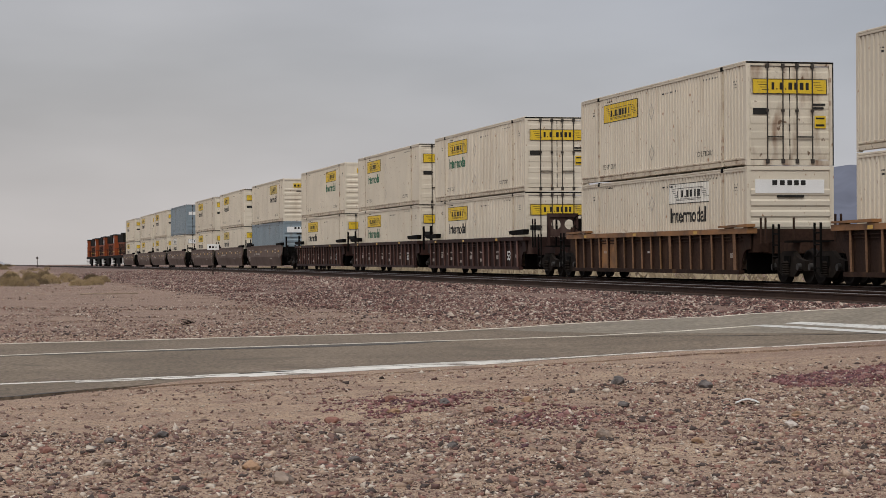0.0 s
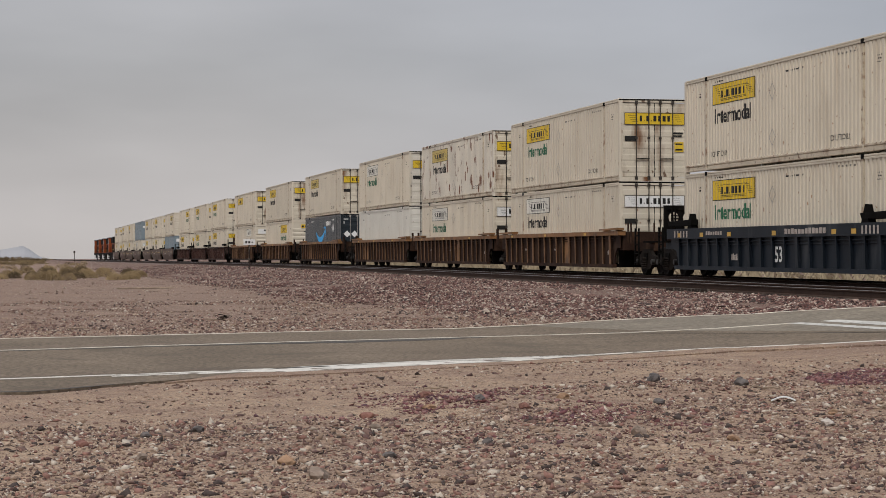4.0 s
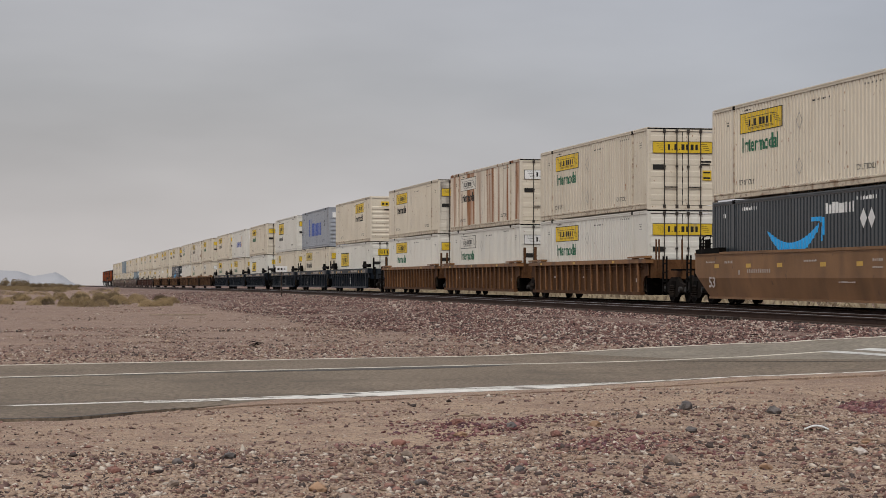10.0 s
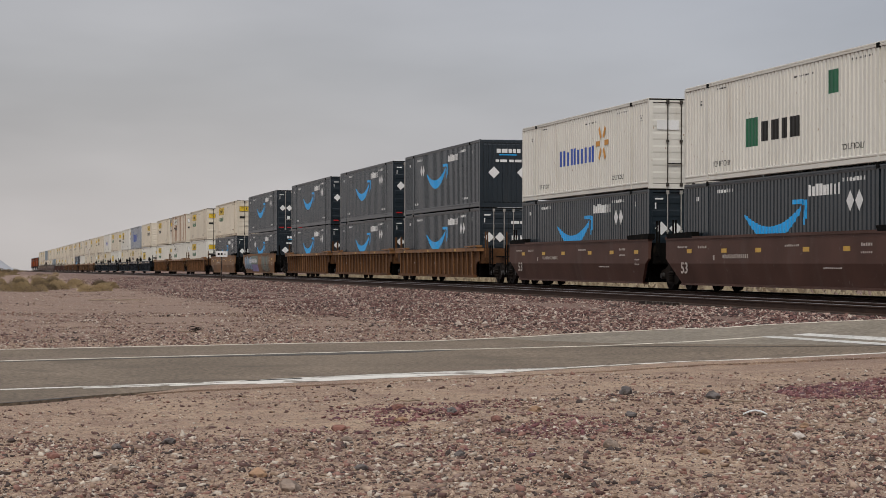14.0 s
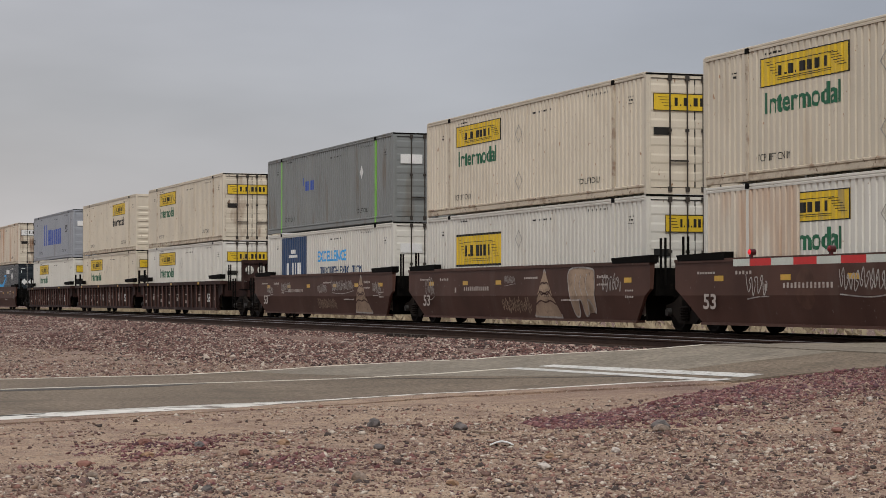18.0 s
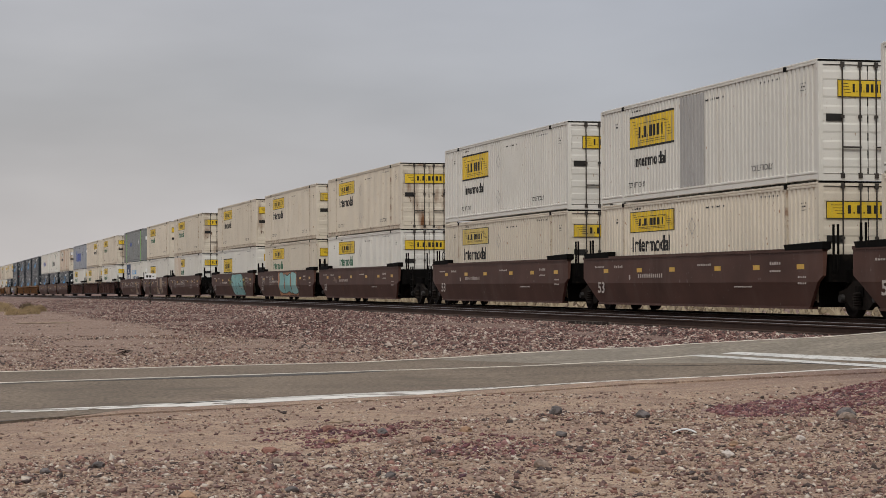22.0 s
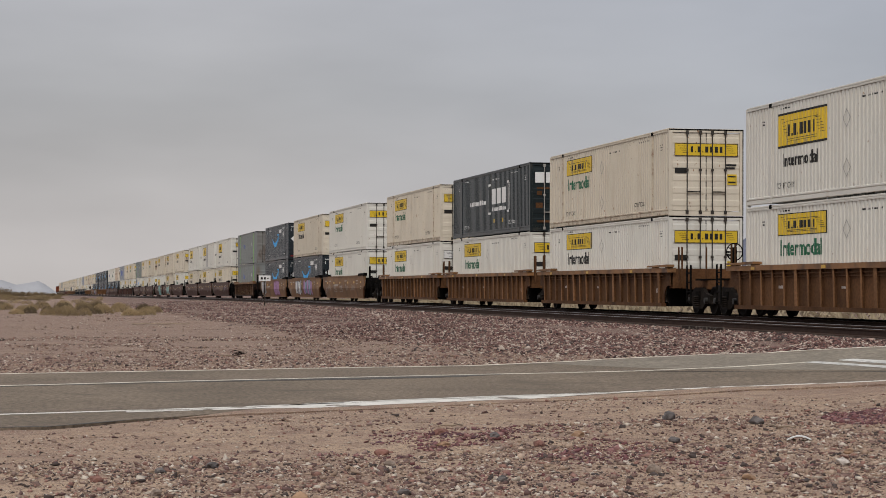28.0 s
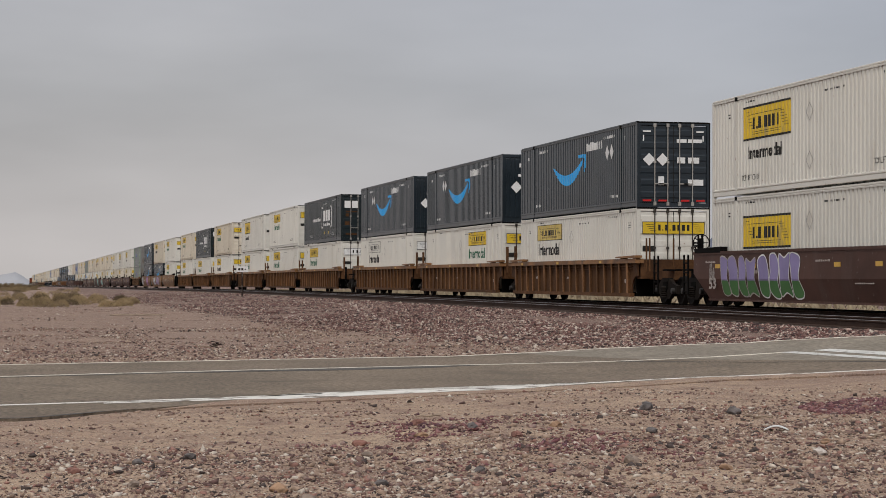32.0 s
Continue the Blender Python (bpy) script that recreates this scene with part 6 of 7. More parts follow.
def graffiti(car, kind, code):
    """The sprayed pieces and tags of one car."""
    if code == "1":
        part("graffiti", painted([ragged_field(3, 8.2, 11.9, 0.85, 1.5, 0.03)], 0.006), M_OLGR, car, "sprayed grey-green panel")
        part("graffiti", painted([ragged_field(4, 8.2, 11.9, 0.32, 0.85, 0.0)], 0.006), M_VIOL, car, "sprayed violet panel")
        piece(car, 1, 11.7, 16.1, None, [M_SPBL], M_BLK, 4, 0.42, 1.5)
        piece(car, 2, 2.0, 6.4, None, [M_KHAK, M_OLGR], M_BLK, 5, 0.3, 1.52)
        tag(car, 5, 13.2, 0.95, 4.6, 0.34, M_MARK, 0.022)
    elif code == "2":
        f = part("graffiti", painted([curve([(8.0, 1.2), (7.7, 1.54), (7.0, 1.56), (5.4, 1.57), (3.9, 1.57), (3.4, 1.3), (3.2, 0.8), (3.05, 0.3), (5.0, 0.28), (7.2, 0.29), (7.7, 0.6)], True, 5)], 0.007), M_TEAL, car, "sprayed teal field")
        s = Shape()
        for pts in (((3.9, 1.57), (3.4, 1.2), (3.2, 0.7), (3.05, 0.3)), ((7.9, 1.3), (7.6, 0.8), (7.3, 0.3)), ((7.6, 1.1), (7.2, 0.95), (7.1, 0.7), (7.4, 0.62)), ((6.0, 1.25), (6.2, 0.9), (5.9, 0.6)), ((5.6, 1.2), (5.75, 0.95), (5.6, 0.7)), ((4.4, 1.35), (4.2, 1.1), (4.0, 1.15), (4.05, 1.35)), ((5.1, 0.8), (4.9, 1.0), (4.6, 0.75), (4.4, 0.95), (4.2, 0.7), (3.9, 0.6)), ((6.4, 1.56), (6.3, 1.4), (6.45, 1.3)), ((6.3, 0.3), (6.15, 0.45), (6.0, 0.3))):
            stroke(s, curve(pts), 0.024)
        part("graffiti_outline", s, M_BLK, f, "black curved lines")["kind"] = "stuff"
        s = Shape()
        for pts in (((7.5, 0.9), (7.3, 0.6), (7.2, 0.35)), ((7.4, 1.45), (7.2, 1.35)), ((4.1, 1.3), (4.0, 1.2))):
            stroke(s, curve(pts), 0.04)
        part("graffiti_outline", s, M_MARK, f, "white highlights")["kind"] = "stuff"
        splatter(car, 2, 8.5, 1.1, 0.8, 0.4, M_OLIV)
        splatter(car, 3, 2.7, 1.05, 0.7, 0.5, M_OLIV)
        tag(car, 6, 1.7, 0.95, 0.9, 0.4, M_CHALK)
    elif code == "3":
        piece(car, 6, 4.2, 9.9, M_PEACH, [M_TEAL, M_TEAL, M_TEAD], M_BLK, 3, 0.3, 1.55, 0.05)
        tag(car, 7, 15.4, 0.95, 1.1, 0.4, M_CHALK)
        tag(car, 8, 12.9, 0.95, 1.6, 0.45, M_CHALK)
        disc(car, 3.4)
    elif code == "4":
        tag(car, 9, 8.8, 0.7, 3.6, 0.6, M_PALET, 0.03)
        disc(car, 11.4)
        tag(car, 10, 3.8, 0.9, 1.5, 0.4, M_VIOL)
    elif code == "5":
        piece(car, 5, 3.5, 7.2, M_PLUM, [M_LILAC], M_PLUM, 6, 0.36, 1.48, 0.1)
        piece(car, 8, 12.9, 16.3, M_ORCH, [M_MARK, M_GRAY], M_BLK, 4, 0.4, 1.55, 0.03)
    elif code == "6":
        piece(car, 10, 3.2, 8.0, M_TAN, [M_LILAC, M_SPBL], M_BLK, 5, 0.36, 1.5)
        piece(car, 11, 9.0, 12.6, None, [M_MARK, M_GRAY], M_BLK, 4, 0.4, 1.5)
    elif code == "7":
        piece(car, 12, 11.6, 14.7, None, [M_VIOL], M_CHALK, 4, 0.3, 1.52, lower=M_SPGR)
        piece(car, 13, 8.2, 11.5, None, [M_VIOL], M_MARK, 4, 0.28, 1.55, lower=M_SPGR)
        tag(car, 11, 15.5, 0.7, 0.5, 0.6, M_CHALK)
    elif code == "A":
        pyramid(car, 2.6)
        for k, (y, w) in enumerate(((15.0, 0.9), (12.9, 1.4), (7.8, 1.2), (6.0, 2.6), (1.2, 0.9))):
            tag(car, 20 + k, y, 0.95 + 0.1 * (k % 2), w, 0.34, M_CHALK)
        tag(car, 28, 8.0, 0.42, 2.4, 0.34, M_PALET)
    elif code == "B":
        pyramid(car, 5.7)
        drips(car, 2.4, 4.0)
        tag(car, 30, 15.3, 0.85, 0.8, 0.55, M_CHALK)
        tag(car, 31, 1.9, 0.95, 1.2, 0.42, M_CHALK)
        tag(car, 32, 8.9, 0.4, 2.2, 0.4, M_PALET)
        tag(car, 33, 8.6, 1.2, 0.8, 0.22, M_CHALK, 0.008)
    elif code == "C":
        tag(car, 34, 13.5, 0.85, 1.0, 0.5, M_CHALK, 0.016)
        tag(car, 35, 9.6, 0.95, 2.4, 0.42, M_CHALK, 0.016)
        tag(car, 36, 4.4, 0.8, 1.4, 0.5, M_CHALK)
        disc(car, 11.0)
    elif code == "D":
        disc(car, 11.2)
        tag(car, 38, 13.2, 1.0, 0.7, 0.25, M_PALET, 0.008)
    elif code == "8":
        for k in range(5):
            tag(car, 40 + k + int(len(MOVING)), 14.4 - 2.6 * k, 0.7, 1.3, 0.4, M_CHALK, 0.013, WX + 0.094 if kind == "K" else None)


def well_car(kind, rear, front, extra=""):
    """rear, front: the joint at that end, a (shared truck) or b (coupler)."""
    m, mc, label = CARS[kind]
    car = thing("well_car", label + (", sprayed with graffiti" if extra.startswith("g") else ""), "rail car", group="well cars of the train")
    smooth = kind in "CTD"
    rail_m = m if kind in "OA" else M_BLACK
    top = 1.6 if smooth else 1.5
    if smooth:
        for far in (0, 1):
            def side():
                s = Shape()
                ys = (-0.85, -0.55, 0.25, CL - 0.25, CL + 0.55, CL + 0.85)
                zb = (1.0, 0.85, 0.24, 0.24, 0.85, 1.0)
                cut = lambda z: WX + (0.0 if z > 0.85 else (0.85 - z) * 0.26)
                for y, b in zip(ys, zb):
                    mdl = max(b, 0.85)
                    for x, z in ((WX, top), (cut(mdl), mdl), (cut(b), b), (cut(b) + 0.08, b), (cut(mdl) + 0.08, mdl), (WX + 0.12, top)):
                        s.v.append((x, y, z))
                for i in range(5):
                    for k in range(6):
                        j = (k + 1) % 6
                        s.f.append((6 * i + k, 6 * i + j, 6 * i + 6 + j, 6 * i + 6 + k))
                s.f += [tuple(range(6)), tuple(range(35, 29, -1))]
                return s.mesh("side_wall", m)
            part("side_wall", kept(("cside", kind), side), m, car, at=None if not far else Matrix.Translation((CW, CL, 0)) @ Matrix.Rotation(math.pi, 4, "Z"))
        part("top_chord", kept(("ctc", kind), lambda: Shape().box(WX - 0.025, WX + 0.14, -0.85, CL + 0.85, top - 0.02, top + 0.06).mesh("top_chord", m)), m, car)
        part("bottom_flange", kept(("cbf", kind), lambda: Shape().box(WX + 0.12, WX + 0.36, 0.2, CL - 0.2, 0.2, 0.26).mesh("bottom_flange", m)), m, car)
        for y in (14.6, 11.6, 8.9, 5.5, 2.9, 0.2):
            part("reflector", kept(("rfl", y), lambda: Shape().box(WX - 0.006, WX, y, y + 0.42, 1.16, 1.28).mesh("reflector", M_REFL)), M_REFL, car, "yellow reflector plate")
        part("lettering", kept("c53", lambda: word("53", 0.46, 0.62, 15.55, 0.56, 0.012 - WX, True).mesh("lettering", M_DUSTM)), M_DUSTM, car, "number 53 in white")
        part("stencil", kept("cst", lambda: Shape_from([(WX - 0.006, a, b, c, d) for a, b, c, d in bars(9.9, 12.0, 1.0, 1.12, 13, 3, 0.55, 0.15) + bars(15.0, 15.9, 1.32, 1.38, 7, 5) + bars(13.3, 14.1, 1.3, 1.38, 5, 8, 0.5) + bars(1.6, 2.3, 1.28, 1.36, 5, 9, 0.4) + bars(1.6, 2.3, 1.1, 1.16, 6, 19, 0.4) + bars(0.1, 0.6, 0.95, 1.0, 5, 11, 0.4) + bars(0.1, 0.6, 0.8, 0.85, 5, 12, 0.4) + bars(3.4, 4.6, 0.72, 0.76, 9, 13, 0.3) + bars(6.2, 7.2, 1.3, 1.36, 8, 14, 0.35) + bars(12.6, 12.75, 0.95, 1.15, 1, 15)]).mesh("stencil", M_DUSTM)), M_DUSTM, car, "white stencil bars")["kind"] = "stuff"
    else:
        dp = 0.1
        for far in (0, 1):
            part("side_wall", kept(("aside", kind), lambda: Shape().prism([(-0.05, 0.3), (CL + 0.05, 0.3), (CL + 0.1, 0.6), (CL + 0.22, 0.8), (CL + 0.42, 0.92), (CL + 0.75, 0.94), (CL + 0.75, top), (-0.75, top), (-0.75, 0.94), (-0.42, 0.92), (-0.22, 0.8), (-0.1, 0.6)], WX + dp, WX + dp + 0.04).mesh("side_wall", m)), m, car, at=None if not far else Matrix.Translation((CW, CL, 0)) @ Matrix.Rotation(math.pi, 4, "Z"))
        tz = 0.13 if kind != "B" else 0.3
        part("top_chord", kept(("atc", kind), lambda: Shape().box(WX - 0.02, WX + 0.27, -0.85, CL + 0.85, top - tz, top + 0.02).mesh("top_chord", mc)), mc, car, "orange-brown top chord" if kind in "AGO" else "")
        part("bottom_sill", kept(("abs", kind), lambda: Shape().box(WX - 0.0, WX + 0.16, -0.15, CL + 0.15, 0.24, 0.36).mesh("bottom_sill", m)), m, car)
        for k in range(18):
            y = 0.25 + k * (CL - 0.5) / 17
            w = 0.022 if k % 6 else 0.07

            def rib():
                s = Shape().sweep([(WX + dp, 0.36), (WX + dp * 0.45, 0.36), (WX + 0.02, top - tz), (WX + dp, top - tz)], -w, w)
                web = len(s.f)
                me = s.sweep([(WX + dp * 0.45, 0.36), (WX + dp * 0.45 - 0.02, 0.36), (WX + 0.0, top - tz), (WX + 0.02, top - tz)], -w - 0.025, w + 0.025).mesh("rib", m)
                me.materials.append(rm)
                # The flange takes the lighter, lit copy; the web keeps the wall colour.
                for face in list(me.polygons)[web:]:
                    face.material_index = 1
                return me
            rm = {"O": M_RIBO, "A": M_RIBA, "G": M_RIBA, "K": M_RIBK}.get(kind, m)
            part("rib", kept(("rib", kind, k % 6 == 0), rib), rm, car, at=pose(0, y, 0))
        if kind == "A":
            for k in (12, 13) if front == "b" else (6,):
                y = 0.25 + k * (CL - 0.5) / 17
                part("panel_patch", kept("apatch", lambda: Shape().box(WX + dp - 0.006, WX + dp, 0.06, 0.86, 0.36, top - tz).mesh("panel_patch", M_ORCH)), M_ORCH, car, "orange repainted panel between two ribs", at=pose(0, y, 0))
        if kind == "B":
            part("lettering", kept("b53", lambda: word("53", 0.6, 0.56, 7.57, 0.52, 0.012 - WX - dp, True).mesh("lettering", M_MARK)), M_MARK, car, "number 53 in white")
            part("stencil", kept("bst", lambda: Shape_from([(WX - 0.026, a, b, c, d) for a, b, c, d in bars(11.7, 13.2, 1.3, 1.42, 7, 3) + bars(3.6, 6.6, 1.28, 1.44, 12, 4, 0.25) + bars(14.9, 16.4, 1.24, 1.46, 5, 6, 0.6, 0.1) + bars(0.2, 1.4, 1.24, 1.46, 5, 7, 0.6, 0.1)] + [(WX + dp - 0.005, a, b, c, d) for a, b, c, d in bars(10.45, 11.2, 0.55, 0.75, 6, 9)]).mesh("stencil", M_DUSTM)), M_DUSTM, car, "white stencil bars")["kind"] = "stuff"
            for y in (13.4, 10.9, 7.2, 2.9, 1.6, 15.6):
                part("reflector", kept("brf", lambda: Shape_from([(WX - 0.026, 0, 0.3, 1.25, 1.38)]).mesh("reflector", M_REFL)), M_REFL, car, "yellow reflector plate", at=pose(0, y, 0))
        else:
            for y in (14.5, 9.0, 3.2):
                part("reflector", kept("arf", lambda: Shape_from([(WX - 0.026, 0, 0.3, top - 0.11, top - 0.02)]).mesh("reflector", M_REFL)), M_REFL, car, "yellow reflector plate", at=pose(0, y, 0))
            part("stencil", kept("ast", lambda: Shape_from([(WX + dp - 0.005, a, b, c, d) for a, b, c, d in bars(12.4, 12.85, 0.85, 0.95, 5, 3, 0.4) + bars(0.55, 0.8, 0.7, 0.85, 3, 4, 0.5) + bars(7.8, 8.2, 0.85, 0.92, 5, 6, 0.4)]).mesh("stencil", M_DUSTM)), M_DUSTM, car, "pale stencil bars")["kind"] = "stuff"
            if kind == "K":
                part("stencil", kept("kst", lambda: Shape_from([(WX + dp - 0.005, a, b, c, d) for k in (3, 6, 8, 10, 12, 14, 16) for a, b, c, d in bars(0.25 + 0.92 * k + 0.5, 0.25 + 0.92 * k + 0.85, 0.5 + 0.05 * (k % 5), 0.62 + 0.07 * (k % 5), 3, k, 0.35, 0.2) + bars(0.25 + 0.92 * k + 0.45, 0.25 + 0.92 * k + 0.85, 0.92, 0.97, 4, k, 0.3)]).mesh("stencil", M_DUSTM)), M_DUSTM, car, "pale stencil bars between the ribs")["kind"] = "stuff"
                part("lettering", kept("k53", lambda: word("53", 0.5, 0.52, 2.04, 0.62, 0.012 - WX - dp, True).mesh("lettering", M_MARK)), M_MARK, car, "number 53 in white")
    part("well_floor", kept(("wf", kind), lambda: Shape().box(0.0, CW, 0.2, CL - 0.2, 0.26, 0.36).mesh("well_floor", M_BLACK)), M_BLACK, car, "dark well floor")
    # End plates are near black so the wheel arches look deep in shade.
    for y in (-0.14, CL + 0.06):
        part("well_end_plate", kept("wep", lambda: Shape().box(-0.04, CW + 0.04, 0.0, 0.08, 0.25, 1.5).mesh("well_end_plate", M_BLACK)), M_BLACK, car, "plate closing the well, blackened for the shade there", at=pose(0, y, 0))
    if not smooth:
        part("air_pipe", kept(("pipe", m.name), lambda: Shape().rod((WX + 0.065, -0.2, top - tz - 0.1), (WX + 0.065, CL + 0.2, top - tz - 0.1), 0.022, 6).rod((WX + 0.075, -0.2, top - tz - 0.19), (WX + 0.075, CL + 0.2, top - tz - 0.19), 0.016, 6).mesh("air_pipe", m)), m, car, "thin air pipe under the top chord")
    guide = M_BLACK if kind not in "OGA" else mc
    for y0, y1 in ((-0.9, 1.35), (14.5, 16.9)):
        part("container_guide", kept(("cg", guide.name, y0), lambda: (Shape().prism([(y0, top + 0.05), (y1, top + 0.05), (y1, top + 0.1), (y0, top + 0.13)], WX - 0.06, WX + 0.2).box(WX + 0.04, WX + 0.2, y0 + 0.15, y0 + 0.5, top, top + 0.05).box(WX + 0.04, WX + 0.2, y1 - 0.6, y1 - 0.25, top, top + 0.05) if guide is not M_BLACK else Shape().prism([(y0, top + 0.02), (y1 - 0.1, top + 0.02), (y1, top + 0.16), (y0, top + 0.2)], WX - 0.03, WX + 0.2).box(WX + 0.02, WX + 0.2, y0 + 0.1, y1 - 0.2, top, top + 0.02)).mesh("container_guide", guide)), guide, car, "dark container guide pad")
        if kind == "B":
            part("guide_horn", kept(("gh", y0), lambda: Shape().prism([(y1 - 0.5 if y0 < 0 else y0, top), (y1 if y0 < 0 else y0 + 0.5, top), (y1 - 0.25 if y0 < 0 else y0 + 0.25, top + 0.48)], WX, WX + 0.2).mesh("guide_horn", M_BLACK)), M_BLACK, car, "black pointed guide horn")
    for end, joint in (("rear", rear), ("front", front)):
        sg = -1 if end == "rear" else 1
        y0 = 0.0 if end == "rear" else CL
        ln = 1.45 if joint == "a" else 3.0
        lo, hi = sorted((y0 + sg * 0.35, y0 + sg * ln))
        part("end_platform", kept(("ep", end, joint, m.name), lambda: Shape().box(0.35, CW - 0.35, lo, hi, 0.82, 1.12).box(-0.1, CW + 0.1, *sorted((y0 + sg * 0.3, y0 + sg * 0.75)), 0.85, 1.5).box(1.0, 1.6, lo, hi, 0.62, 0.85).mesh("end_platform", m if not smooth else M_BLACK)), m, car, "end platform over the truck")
        if end == "rear" or joint == "b":
            yc = y0 + sg * ((PA - CL) / 2 if joint == "a" else 2.42)
            truck(car, yc)
        if joint == "b":
            part("coupler", kept(("cpl", end), lambda: Shape().box(1.18, 1.41, *sorted((y0 + sg * 2.7, y0 + sg * 3.66)), 0.72, 0.98).mesh("coupler", M_BLACK)), M_BLACK, car, "knuckle coupler")
            part("ladder", kept(("lad", end), lambda: ladder(y0 + sg * 2.3).mesh("ladder", M_BLACK)), M_BLACK, car, "black side ladder")
            for x, yy in ((0.02, 1.0), (0.02, 1.35), (0.9, 1.2)):
                part("hand_rail", kept(("hr", rail_m.name), lambda: Shape().rod((0, 0, 1.1), (0, 0, 1.8 if rail_m is M_RUSTB else 2.2), 0.03).mesh("hand_rail", rail_m)), rail_m, car, "upright grab rail", at=pose(x, y0 + sg * yy, 0))
            part("air_hose", kept(("hose", end), lambda: Shape().rod((1.0, y0 + sg * 2.9, 0.8), (0.9, y0 + sg * 3.3, 0.45), 0.03).rod((0.9, y0 + sg * 3.3, 0.45), (0.95, y0 + sg * 3.66, 0.5), 0.03).mesh("air_hose", M_BLACK)), M_BLACK, car, "rubber air hose")
            part("crossover_board", kept(("xb", end), lambda: Shape().box(0.1, CW - 0.1, *sorted((y0 + sg * 2.5, y0 + sg * 3.0)), 1.1, 1.16).mesh("crossover_board", M_BLACK)), M_BLACK, car, "grated crossover step")
        else:
            for yy in (0.8, 1.05):
                part("hand_rail", kept(("hr", rail_m.name), lambda: Shape().rod((0, 0, 1.1), (0, 0, 1.8 if rail_m is M_RUSTB else 2.2), 0.03).mesh("hand_rail", rail_m)), rail_m, car, "upright grab rail", at=pose(0, y0 + sg * yy, 0))
            part("articulation_arm", kept(("art", end), lambda: Shape().box(0.95, 1.65, *sorted((y0 + sg * 1.2, y0 + sg * 1.72)), 0.75, 1.05).mesh("articulation_arm", M_BLACK)), M_BLACK, car, "articulated joint arm")
    if "h" in extra and (rear == "b" or kind == "K"):
        plate_m = m if kind in "KO" else M_BLACK

        def panel():
            s = Shape()
            holed_panel(s, 1.25, 2.3, 1.7, 2.25, -1.5, 2, 1)
            s.box(1.17, 1.25, -1.55, -1.4, 1.1, 2.25).box(2.3, 2.38, -1.55, -1.4, 1.1, 2.25).box(1.17, 2.38, -1.55, -1.4, 2.25, 2.4).box(1.25, 2.3, -1.5, -1.45, 1.5, 1.7)
            return s.mesh("end_bulkhead", plate_m)
        part("end_bulkhead", kept(("ebh", plate_m.name), panel), plate_m, car, "end bulkhead with round holes", at=pose(-0.7 if kind == "K" else 0.0, 0, 0))
    if rear == "b" and kind != "A":
        wheel = part("brake_wheel", kept("bw", lambda: ring_wheel(1.75, -1.55, 2.05, 0.28).mesh("brake_wheel", M_BLACK)), M_BLACK, car, "black hand brake wheel")
        part("brake_stand", kept("bst2", lambda: Shape().box(1.66, 1.84, -1.52, -1.4, 1.1, 2.2).mesh("brake_stand", M_BLACK)), M_BLACK, car, "upright brake stand")
    if extra.startswith("g"):
        if kind == "G":
            r = random.Random(9)
            for k in range(17):
                y, w = 0.25 + k * (CL - 0.5) / 17 + 0.08, (CL - 0.5) / 17 - 0.16
                mm = (M_GRAY, M_KHAK, M_BLK, M_GRAY, M_REFL, M_OLGR)[r.randrange(6)]
                pts = [(y + w * u, z) for u, z in ((0.0, r.uniform(0.4, 0.6)), (0.5, r.uniform(0.38, 0.5)), (1.0, r.uniform(0.4, 0.7)), (r.uniform(0.8, 1.0), 0.9), (1.0, r.uniform(1.1, 1.3)), (0.45, r.uniform(1.0, 1.3)), (0.0, r.uniform(0.9, 1.3)))]
                part("graffiti", Shape().face([(WX + 0.094, a, b) for a, b in pts]), mm, car, "sprayed shape between two ribs")
        else:
            graffiti(car, kind, extra[1])
    return car


def Shape_from(rects):
    s = Shape()
    for x, y0, y1, z0, z1 in rects:
        s.box(x - 0.002, x + 0.004, y0, y1, z0, z1)
    return s


def ladder(y):
    s = Shape()
    for d in (-0.2, 0.2):
        s.box(-0.08, -0.03, y + d - 0.025, y + d + 0.025, 0.35, 1.6)
    for k in range(4):
        s.box(-0.08, -0.04, y - 0.2, y + 0.2, 0.42 + 0.3 * k, 0.46 + 0.3 * k)
    return s


def ring_wheel(x, y, z, r):
    s = Shape()
    n = 20
    for a in range(n):
        t0, t1 = 2 * math.pi * a / n, 2 * math.pi * (a + 1) / n
        s.rod((x + r * math.cos(t0), y, z + r * math.sin(t0)), (x + r * math.cos(t1), y, z + r * math.sin(t1)), 0.02, 5)
    for a in range(5):
        t = 2 * math.pi * a / 5
        s.rod((x, y + 0.03, z), (x + r * math.cos(t), y, z + r * math.sin(t)), 0.016, 5)
    return s


